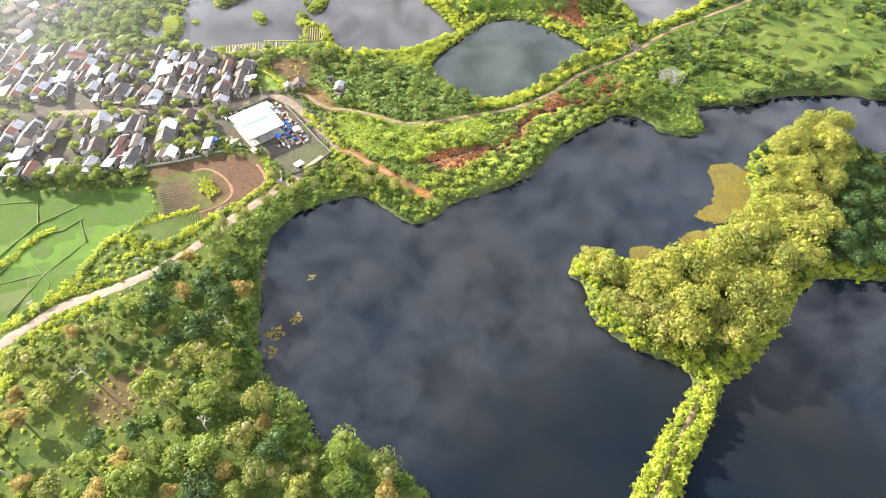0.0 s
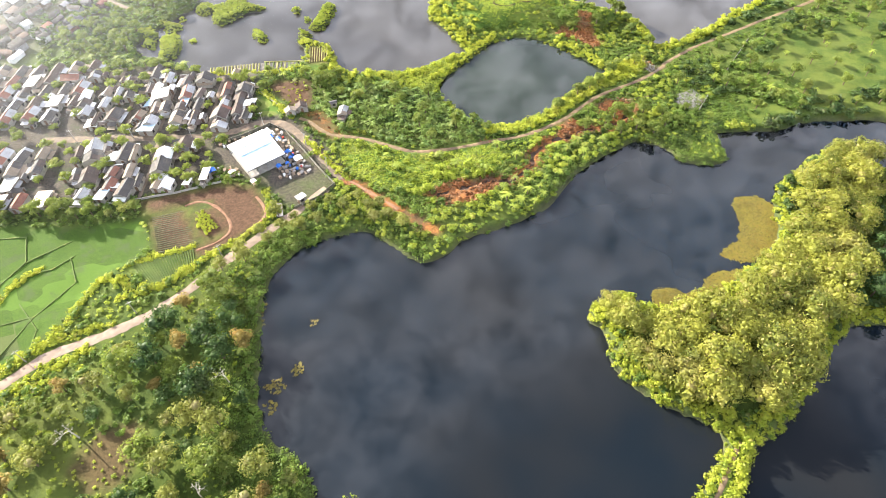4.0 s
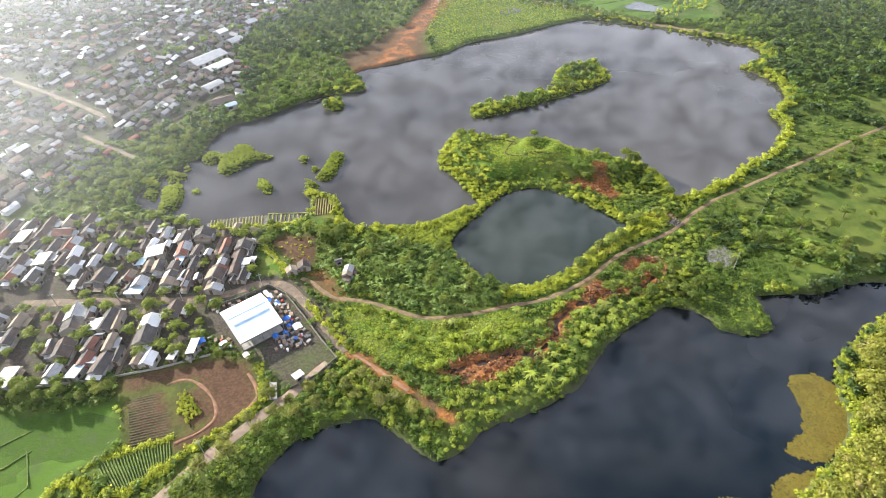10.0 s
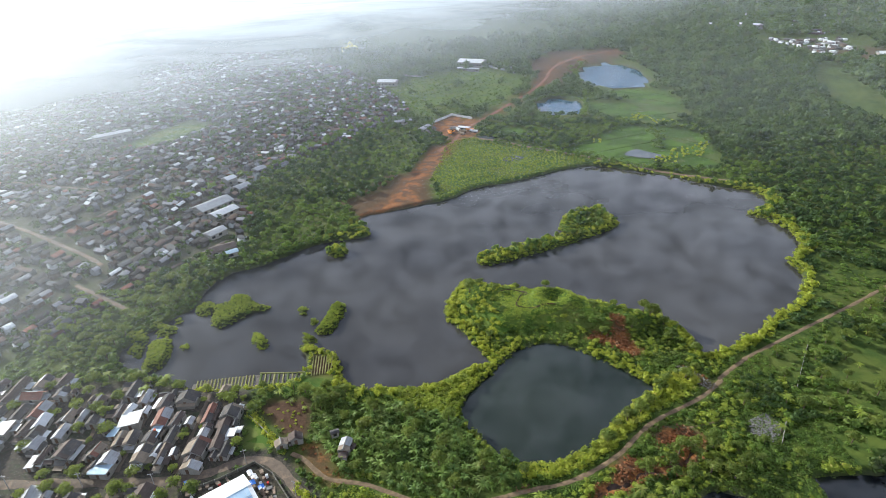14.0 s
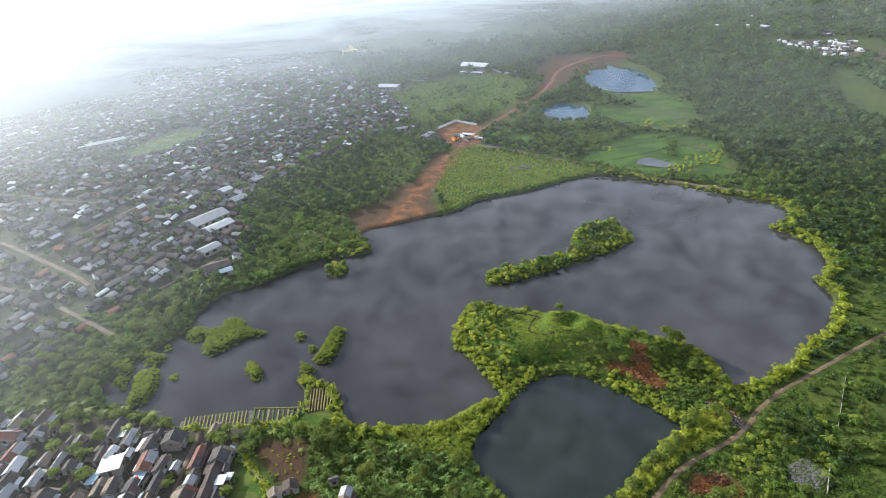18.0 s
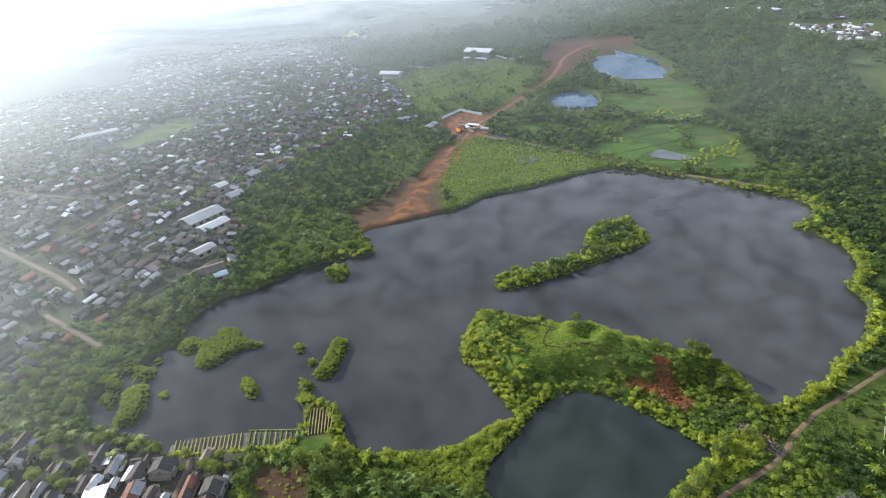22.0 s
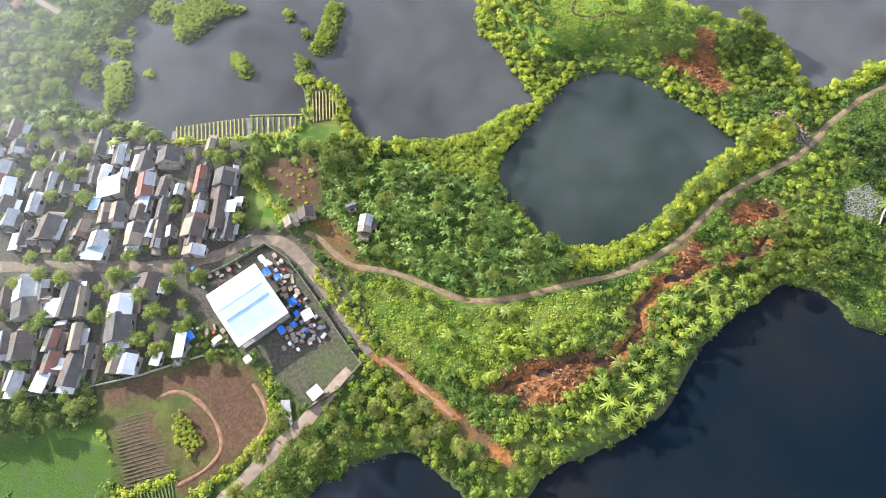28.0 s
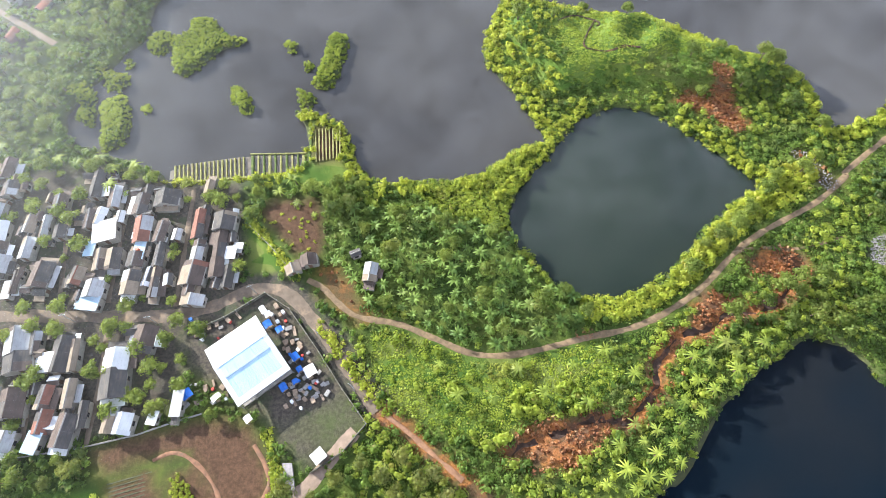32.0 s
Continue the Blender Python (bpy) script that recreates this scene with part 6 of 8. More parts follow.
def opening(name, parent, x, y, z, w, h, facing, mat, frame_label=""):
    """A framed window or door set a little proud of its wall; facing: 0 front, 1 back, 2 left, 3 right."""
    def plate(cx, cz, hw, hh, depth):
        bm = bmesh.new()
        if facing < 2:
            s = -1 if facing == 0 else 1
            box(bm, cx - hw, min(y, y + s * depth), cz - hh, cx + hw, max(y, y + s * depth), cz + hh)
        else:
            s = -1 if facing == 2 else 1
            box(bm, min(x, x + s * depth), cx - hw, cz - hh, max(x, x + s * depth), cx + hw, cz + hh)
        return bm
    along_ = x if facing < 2 else y
    ob = part(name, plate(along_, z, w / 2 + 0.08, h / 2 + 0.08, 0.05), DOOR_WOOD, parent)
    part("pane" if name == "window" else "door_leaf", plate(along_, z, w / 2, h / 2, 0.08), mat, ob)
    return ob


def house(length, width, kind, seed):
    """A small house: rendered walls, a roof in two slopes with a ridge cap, a door and windows. Its ridge runs along local y."""
    r = np.random.default_rng(seed)
    mat, word = ROOFS[kind]
    e = new("house")
    hw, hl = width / 2 - 0.25, length / 2 - 0.25
    wall = float(r.uniform(2.0, 2.4))
    flat_ = kind in ("white", "zinc", "blue") and r.uniform() < 0.45
    pitch = 0.12 if flat_ else float(r.uniform(0.42, 0.62))
    ov = 0.35
    bm = bmesh.new()
    if flat_:
        rise = pitch * 2 * (hw + ov)
        v = [bm.verts.new(c) for c in ((-hw, -hl, -0.6), (hw, -hl, -0.6), (hw, hl, -0.6), (-hw, hl, -0.6), (-hw, -hl, wall), (hw, -hl, wall + pitch * 2 * hw), (hw, hl, wall + pitch * 2 * hw), (-hw, hl, wall))]
        for f in ((3, 2, 1, 0), (4, 5, 6, 7), (0, 1, 5, 4), (1, 2, 6, 5), (2, 3, 7, 6), (3, 0, 4, 7)):
            bm.faces.new([v[i] for i in f])
    else:
        top = wall + pitch * hw
        v = [bm.verts.new(c) for c in ((-hw, -hl, -0.6), (hw, -hl, -0.6), (hw, -hl, wall), (0, -hl, top), (-hw, -hl, wall), (-hw, hl, -0.6), (hw, hl, -0.6), (hw, hl, wall), (0, hl, top), (-hw, hl, wall))]
        for f in ((4, 3, 2, 1, 0), (5, 6, 7, 8, 9), (0, 1, 6, 5), (1, 2, 7, 6), (2, 3, 8, 7), (3, 4, 9, 8), (4, 0, 5, 9)):
            bm.faces.new([v[i] for i in f])
    part("wall", bm, WALL_PAINT, e)
    if flat_:
        bm = bmesh.new()
        z0, z1 = wall + 0.02 - pitch * ov, wall + 0.02 + pitch * (2 * hw + ov)
        slope(bm, [(-hw - ov, -hl - ov, z0), (hw + ov, -hl - ov, z1), (hw + ov, hl + ov, z1), (-hw - ov, hl + ov, z0)])
        part("roof", bm, mat, e)
        bm = bmesh.new()
        box(bm, hw + ov - 0.06, -hl - ov, z1 + 0.09, hw + ov + 0.05, hl + ov, z1 + 0.2)
        part("roof_edge", bm, CONCRETE, e)
    else:
        zr, ze = wall + pitch * hw + 0.03, wall + 0.03 - pitch * ov
        drop = float(r.uniform(-0.05, 0.12))
        runs = max(1, int(round(length / 3.4)))
        cuts = [-hl - ov] + sorted(float(v_) for v_ in r.uniform(-hl * 0.75, hl * 0.75, runs - 1)) + [hl + ov]
        others = [ROOF_CLAY, ROOF_DARK, ROOF_DARK, ROOF_TAN, ROOF_ZINC, ROOF_CLAY]
        for s in (-1, 1):
            xe = s * (hw + ov)
            for y0, y1 in zip(cuts[:-1], cuts[1:]):
                bm = bmesh.new()
                lift_, short = float(r.uniform(0.0, 0.16)), float(r.uniform(0.0, 0.22)) * hw
                xo, zo = xe - s * short, ze - (drop if s > 0 else 0) + pitch * short
                c = [(0.0, y0, zr + lift_), (xo, y0, zo + lift_), (xo, y1 - 0.02, zo + lift_), (0.0, y1 - 0.02, zr + lift_)]
                slope(bm, c if s < 0 else c[::-1])
                bmesh.ops.recalc_face_normals(bm, faces=bm.faces)
                part("roof_slope", bm, mat if r.uniform() < 0.66 else others[r.integers(0, 6)], e)
        bm = bmesh.new()
        prism(bm, [(-0.22, -hl - ov, zr + 0.1), (0.22, -hl - ov, zr + 0.1), (0.22, hl + ov, zr + 0.1), (-0.22, hl + ov, zr + 0.1)], [(-0.04, -hl - ov, zr + 0.34), (0.04, -hl - ov, zr + 0.34), (0.04, hl + ov, zr + 0.34), (-0.04, hl + ov, zr + 0.34)])
        part("ridge_cap", bm, CONCRETE if r.uniform() < 0.4 else mat, e)
    opening("door", e, float(r.uniform(-0.3, 0.3)) * hw, -hl, 1.05, 0.9, 2.0, 0, DOOR_WOOD)
    opening("window", e, -hw, float(r.uniform(-0.5, 0.5)) * hl, 1.6, 1.1, 1.0, 2, DARK_OPEN)
    opening("window", e, hw, float(r.uniform(-0.5, 0.5)) * hl, 1.6, 1.1, 1.0, 3, DARK_OPEN)
    if r.uniform() < 0.45:
        s = -1 if r.uniform() < 0.5 else 1
        pw, pl = float(r.uniform(1.2, 2.2)), hl * float(r.uniform(0.5, 1.0))
        bm = bmesh.new()
        x0, x1 = s * (hw + 0.02), s * (hw + pw)
        slope(bm, [(x0, -pl, wall - 0.35), (x1, -pl, wall - 0.7), (x1, pl, wall - 0.7), (x0, pl, wall - 0.35)], 0.06)
        bmesh.ops.recalc_face_normals(bm, faces=bm.faces)
        part("lean_to_roof", bm, [ROOF_ZINC, ROOF_CLAY, ROOF_WHITE, ROOF_TAN][r.integers(0, 4)], e, "lean-to roof of worn sheeting")
        for yy in (-pl + 0.15, pl - 0.15):
            bm = bmesh.new()
            box(bm, min(x1 - s * 0.16, x1 - s * 0.06), yy - 0.05, -0.6, max(x1 - s * 0.16, x1 - s * 0.06), yy + 0.05, wall - 0.7)
            part("post", bm, DOOR_WOOD, e)
    if length > 4.2 and r.uniform() < 0.75:
        s = -1 if r.uniform() < 0.5 else 1
        aw, al, ax = hw * float(r.uniform(0.45, 0.9)), float(r.uniform(1.3, 2.3)), hw * float(r.uniform(-0.25, 0.25))
        y0, y1, top_ = s * (hl + 0.02), s * (hl + al), wall - float(r.uniform(0.4, 0.7))
        bm = bmesh.new()
        box(bm, ax - aw, min(y0, y1), -0.6, ax + aw, max(y0, y1), top_ - 0.22)
        part("annex_wall", bm, WALL_PAINT, e)
        bm = bmesh.new()
        slope(bm, [(ax - aw - 0.2, y0, top_), (ax + aw + 0.2, y0, top_), (ax + aw + 0.2, y1 + s * 0.25, top_ - 0.2), (ax - aw - 0.2, y1 + s * 0.25, top_ - 0.2)], 0.07)
        bmesh.ops.recalc_face_normals(bm, faces=bm.faces)
        part("annex_roof", bm, [ROOF_ZINC, ROOF_WHITE, ROOF_DARK, ROOF_TAN, ROOF_CLAY][r.integers(0, 5)], e, "flat annex roof of worn sheeting")
    if r.uniform() < 0.18 and flat_:
        bm = bmesh.new()
        bmesh.ops.create_cone(bm, cap_ends=True, segments=14, radius1=0.5, radius2=0.46, depth=1.1, matrix=Matrix.Translation((0, 0, wall + pitch * hw + 0.75)))
        part("water_tank", bm, TANK, e, "orange plastic rooftop water tank")
    tagged(e, f"small rendered house with a {word} {'flat' if flat_ else 'gabled'} roof", "house", "houses of the village")
    return e


seed_ = 400
FOOT = []
for block in (BLOCK_A, BLOCK_B, BLOCK_C, BLOCK_D, BLOCK_E, BLOCK_F):
    for x, y, turn, ln, wd, kind in block:
        seed_ += 1
        h_ = house(ln, wd, kind, seed_)
        h_.matrix_basis = pose(x, y, level(x, y, 0.1), 0, 0, turn - 90)
        FOOT.append((x, y, max(ln, wd) * 0.5))
kinds = ["clay", "dark", "zinc", "white", "tan", "red", "clay", "dark", "zinc", "dark"]
bank_of = {}
r8 = np.random.default_rng(61)
extra = []
for ix in np.arange(-236, -132, 8.4):
    for iy in np.arange(172, 262, 8.6):
        q = (ix + r8.uniform(-0.8, 0.8), iy + r8.uniform(-0.8, 0.8))
        if q[0] > -152 and q[1] > 172:
            continue
        if abs(q[1] - (209.0 + (q[0] + 147) * -0.04)) < 6.0 or (q[0] < -205 and q[1] < 195):
            continue
        extra.append(q)
for q in [(-104, 232), (-104.5, 215), (-106, 241)] + extra:
    kind = kinds[r8.integers(0, len(kinds))]
    key = (kind, int(r8.integers(0, 2)))
    m = pose(q[0], q[1], level(q[0], q[1], 0.1), 0, 0, r8.uniform(-8, 2) + (90 if r8.uniform() < 0.15 else 0))
    if key not in bank_of:
        bank_of[key] = house(float(r8.uniform(6.5, 8.5)), float(r8.uniform(4.4, 6.0)), kind, 500 + len(bank_of))
        bank_of[key].matrix_basis = m
    else:
        copy_thing(bank_of[key], m)
    FOOT.append((q[0], q[1], 4.2))
FOOT = np.array(FOOT)
# sheds and lean-tos that fill the gaps between the houses
small = {}
cand = spaced(VILLAGE, 3.1, 65, 330)
cand = cand[~on_way(cand, 1.2)]
for lane in ([(-111.4, 248.8), (-111.8, 234.1), (-111.5, 214.2), (-111.4, 209.5)], [(-91.5, 246.4), (-91.6, 232.5), (-91.5, 214.6), (-91.6, 207.2)], [(-130.4, 244.2), (-128.2, 229.2), (-126.2, 213.4)], [(-110.4, 204.5), (-109.3, 190.9), (-109.3, 179.5), (-109.6, 170.4)], [(-131.4, 204.6), (-128.7, 192.2), (-127.2, 179.1), (-126.3, 169.9)]):
    cand = cand[away(lane, cand) > 2.2]
added = 0
for q in cand:
    g = np.min(np.hypot(FOOT[:, 0] - q[0], FOOT[:, 1] - q[1]) - FOOT[:, 2] * 0.85)
    if not -0.1 < g < 2.2 or added > 75:
        continue
    kind = ["zinc", "clay", "dark", "white", "tan", "dark", "clay"][r8.integers(0, 7)]
    m = pose(q[0], q[1], level(q[0], q[1]) - r8.uniform(0.2, 0.7), 0, 0, r8.uniform(-10, 4) + (90 if r8.uniform() < 0.4 else 0))
    if kind not in small:
        small[kind] = house(float(r8.uniform(2.9, 4.0)), float(r8.uniform(2.4, 3.0)), kind, 560 + len(small))
        small[kind]["label"] = "small outbuilding with a patched sheet roof between houses"
        small[kind]["category"], small[kind]["group"] = "outbuilding", "outbuildings of the village"
        small[kind].matrix_basis = m
    else:
        copy_thing(small[kind], m)
    added += 1

# trees between the houses
vt = np.vstack([spaced(VILLAGE, 6.0, 62, 140), spaced([(-240, 260), (-160, 262), (-165, 172), (-230, 200)], 8, 63, 40)])
gap = np.array([np.min(np.hypot(FOOT[:, 0] - q[0], FOOT[:, 1] - q[1]) - FOOT[:, 2]) for q in vt])
vt = vt[(gap > 0.4) & ~on_way(vt, 0.5)]
vt = np.vstack([vt, [(-147.8, 204.2), (-131, 203), (-124, 203.3), (-108, 202.5), (-104, 202), (-90, 203.5), (-84, 200), (-86, 216), (-99, 196), (-106, 190), (-94, 186)], [(-127.4, 238.1), (-127.0, 225.1), (-134.0, 209.3), (-124.1, 209.5), (-104.6, 208.1), (-82.7, 200.2), (-93.8, 223.6), (-70.9, 243.1), (-146.1, 253.5), (-149.2, 240.4), (-92.0, 209.0), (-92.5, 242.2), (-72.0, 235.1), (-103.7, 251.5), (-122.9, 256.6), (-102.8, 235.0), (-81.6, 240.2), (-112.0, 217.6), (-141.0, 244.6), (-111.4, 190.5), (-91.9, 190.2), (-97.1, 182.4), (-90.3, 180.4), (-112.2, 165.6), (-128.3, 187.9), (-112.2, 199.0), (-136.9, 201.8), (-91.2, 198.1), (-77.0, 177.0), (-126.3, 183.8), (-103.9, 179.6)]])
vt = vt[~on_way(vt, -1.2)]
grove([plant("garden_tree", trunk_mesh(310 + i, 2.6, 0.14), crown(314 + i, 4.4, 3.8, 8, 620, 0.33, 0.9, 0.95), BARK, LEAF_GARDEN, "leafy green garden tree among the houses", "tree", "garden trees of the village") for i in range(4)], vt, 0.5, 1.05, 64)


# the far town: roofs too many to count
def town(name, pts, turn, lo, hi, mat, label, seed):
    r = np.random.default_rng(seed)
    n = len(pts)
    hz = height(pts)
    base = np.array([(-1, -1, 0), (1, -1, 0), (1, 1, 0), (-1, 1, 0), (-1, -1, 1), (1, -1, 1), (1, 1, 1), (-1, 1, 1), (0, -1.05, 1.34), (0, 1.05, 1.34), (-1.2, -1.05, 0.92), (1.2, -1.05, 0.92), (1.2, 1.05, 0.92), (-1.2, 1.05, 0.92)], float)
    wall_f = np.array([(0, 1, 5, 4), (1, 2, 6, 5), (2, 3, 7, 6), (3, 0, 4, 7)])
    roof_f = np.array([(10, 8, 9, 13), (8, 11, 12, 9)])
    f = np.vstack([wall_f, roof_f])
    a = turn + r.normal(0, 0.12, n) + np.where(r.uniform(size=n) < 0.2, math.pi / 2, 0)
    w, l, h = r.uniform(lo, hi, n) * 0.5, r.uniform(lo * 1.2, hi * 1.75, n) * 0.5, r.uniform(2.2, 3.6, n)
    X, Y = base[None, :, 0] * w[:, None], base[None, :, 1] * l[:, None]
    V = np.stack([X * np.cos(a)[:, None] - Y * np.sin(a)[:, None] + pts[:, 0][:, None], X * np.sin(a)[:, None] + Y * np.cos(a)[:, None] + pts[:, 1][:, None], base[None, :, 2] * h[:, None] + hz[:, None] - 0.2], -1)
    F = f[None] + (np.arange(n) * len(base))[:, None, None]
    me = soup(name, V.reshape(-1, 3), F.reshape(-1, 4), mat)
    return tagged(part(name, me, None), label, "houses", kind="stuff")


def town_roof(name):
    """Roofs that differ from house to house, on pale walls."""
    k = Nodes(name)
    rnd = k.geo.outputs["Random Per Island"]
    c = k.mix(k.ramp(rnd, 0.34, 0.36), (0.07, 0.062, 0.058), (0.13, 0.09, 0.072))
    c = k.mix(k.ramp(rnd, 0.52, 0.54), c, (0.115, 0.115, 0.115))
    c = k.mix(k.ramp(rnd, 0.70, 0.72), c, (0.27, 0.27, 0.28))
    c = k.mix(k.ramp(rnd, 0.88, 0.89), c, (0.66, 0.68, 0.68))
    c = k.mix(k.ramp(rnd, 0.965, 0.97), c, (0.22, 0.10, 0.07))
    c = k.mix(k.ramp(k.noise(0.8, 5.0), 0.4, 0.7, 0.0, 0.4), c, (0.10, 0.09, 0.08))
    k.surface(c, 0.9, 0.0, k.bump(k.noise(3.0), 0.3, 0.1), spec=0.12)
    return k.mat


TOWN = town_roof("town_roofs")
tu, tv = np.meshgrid(np.arange(-60, 1250, 8.9), np.arange(-920, 120, 6.1))
tp = np.stack([0.37 * tu.ravel() + 0.93 * tv.ravel(), 0.93 * tu.ravel() - 0.37 * tv.ravel()], 1)
r10 = np.random.default_rng(71)
tp = (tp + r10.uniform(-1.9, 1.9, tp.shape))[r10.uniform(size=len(tp)) < 0.84]
tp = tp[inside(VILLAGE_FAR, tp) & ~on_way(tp, 4) & ~inside(FIELDW, tp)]
tp = tp[(shore(tp) > 6) & ~((tp[:, 0] > -242) & (tp[:, 1] < 262)) & ~inside([(-166, 440), (-147, 462), (-128, 440), (-126, 422), (-142, 414)], tp) & (np.hypot(tp[:, 0] + 120, tp[:, 1] - 371) > 14) & (np.hypot(tp[:, 0] + 133, tp[:, 1] - 395) > 12)]
tg = jitter(-620, 262, 20, 900, 6.6, 77, 0.62)
tg = tg[inside(VILLAGE_FAR, tg) & ~on_way(tg, 2) & ~inside(FIELDW, tg) & ~((tg[:, 0] > -242) & (tg[:, 1] < 262))]
tg = tg[shore(tg) > 3]
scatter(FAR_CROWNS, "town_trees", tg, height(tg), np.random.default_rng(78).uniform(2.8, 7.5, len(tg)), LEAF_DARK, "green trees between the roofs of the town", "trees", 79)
town("far_town_houses", tp, -0.38, 2.9, 4.7, TOWN, "dense far town of weathered grey, brown and white roofs", 72)
tq = jitter(-2600, 900, 2600, 4300, 46.0, 73, 0.33)
tq = tq[(np.sin(tq[:, 0] * 0.004 + 1.0) * np.sin(tq[:, 1] * 0.0035 + tq[:, 0] * 0.001) > 0.15) & (np.abs(tq[:, 0]) < tq[:, 1] * 0.85) & ~inside(FORESTE, tq) & ~inside(RED_N2, tq)]
tq = np.vstack([tq, tq + np.array([13, 6]), tq + np.array([-9, 15])])
town("distant_houses", tq, 0.3, 7.0, 13.0, TOWN, "scattered distant houses among trees", 74)
tw = jitter(560, 880, 740, 1100, 10, 75, 0.75)
tw = tw[inside(ESTATE, tw)]
town("grey_estate", tw[::2] + 3.0, 0.4, 4.5, 7.0, TOWN, "grey roofs of a distant housing estate", 80)
tw = tw[1::3]
town("white_estate", tw, 0.4, 3.0, 4.6, ROOF_WHITE, "white roofs of a distant housing estate", 76)

# ---------------------------------------------------------------- the big shed and its yard
SHED_C, SHED_TURN = (-67.9, 190.1), 34.6
SL, SW_ = 15.6, 18.6
shed = tagged(new("market_shed"), "large white sheet-roofed open shed in a fenced yard", "shed")
sz = level(*SHED_C)
shed.matrix_basis = pose(SHED_C[0], SHED_C[1], sz, 0, 0, SHED_TURN)
# local x along the ridge, y across; the ridge lies a little towards the sunny side
EAVE, TOP = 4.2, 6.1
hx, hy = SL / 2, SW_ / 2


def shed_part(name, corners, mat, label="", thick=0.1):
    bm = bmesh.new()
    slope(bm, corners, thick)
    bmesh.ops.recalc_face_normals(bm, faces=bm.faces)
    return part(name, bm, mat, shed, label)


# shade on the slope turned from the sun, put into a pale blue
ROOF_SHADE = sheeting("shed_shade_blue_sheet", (0.42, 0.58, 0.74), (0.52, 0.64, 0.76), 0.15, 5.0, 0.0, 0.45)
n_strip = 6
for i in range(n_strip):
    x0, x1 = -hx + SL * i / n_strip, -hx + SL * (i + 1) / n_strip - 0.03
    shed_part("roof_sheet", [(x0, 2.2, TOP), (x1, 2.2, TOP), (x1, hy, EAVE), (x0, hy, EAVE)], SHED_WHITE)
    for _ in (0,):
        a0, a1 = max(x0, -hx + 1.3), min(x1, hx - 1.3)
        shed_part("roof_sheet", [(a0, 2.2, TOP - 0.01), (a0, -1.4, TOP - 0.45), (a1, -1.4, TOP - 0.45), (a1, 2.2, TOP - 0.01)], ROOF_SHADE)
        shed_part("roof_sheet", [(a0, -1.4, TOP - 0.75), (a0, -7.6, EAVE + 0.35), (a1, -7.6, EAVE + 0.35), (a1, -1.4, TOP - 0.75)], ROOF_SHADE)
shed_part("roof_step", [(-hx + 1.3, -1.45, TOP - 0.8), (-hx + 1.3, -1.36, TOP - 0.8), (hx - 1.3, -1.36, TOP - 0.8), (hx - 1.3, -1.45, TOP - 0.8)], SHED_WHITE, thick=0.35)
shed_part("roof_hem", [(-hx, -hy, EAVE), (hx, -hy, EAVE), (hx - 1.3, -7.6, EAVE + 0.33), (-hx + 1.3, -7.6, EAVE + 0.33)], SHED_WHITE)
shed_part("roof_hip", [(-hx, -hy, EAVE), (-hx + 1.3, -7.6, EAVE + 0.33), (-hx + 1.3, 2.2, TOP - 0.03), (-hx, 2.2, TOP - 0.1)], SHED_WHITE)
shed_part("roof_hip", [(hx, -hy, EAVE), (hx, 2.2, TOP - 0.1), (hx - 1.3, 2.2, TOP - 0.03), (hx - 1.3, -7.6, EAVE + 0.33)], SHED_WHITE)
shed_part("ridge_cap", [(-hx, 1.95, TOP + 0.06), (hx, 1.95, TOP + 0.06), (hx, 2.4, TOP + 0.09), (-hx, 2.4, TOP + 0.09)], SHED_WHITE, thick=0.12)
for x0, y0, x1, y1 in ((-hx, -hy, hx, -hy + 0.12), (-hx, hy - 0.12, hx, hy), (-hx, -hy + 0.13, -hx + 0.12, hy - 0.13), (hx - 0.12, -hy + 0.13, hx, hy - 0.13)):
    bm = bmesh.new()
    box(bm, x0, y0, EAVE - 0.45, x1, y1, EAVE - 0.02)
    part("fascia", bm, STEEL, shed)
for ix in range(5):
    for sy in (-1, 1):
        bm = bmesh.new()
        px_, py_ = -hx + 0.3 + ix * (SL - 0.6) / 4, sy * (hy - 0.3)
        bmesh.ops.create_cone(bm, cap_ends=True, segments=8, radius1=0.12, radius2=0.1, depth=EAVE + 0.3, matrix=Matrix.Translation((px_, py_, (EAVE - 0.5) / 2)))
        part("post", bm, STEEL, shed)
bm = bmesh.new()
box(bm, -hx + 0.5, -hy + 0.6, -0.3, hx - 0.5, hy - 0.5, 0.14)
part("floor_slab", bm, CONCRETE, shed)


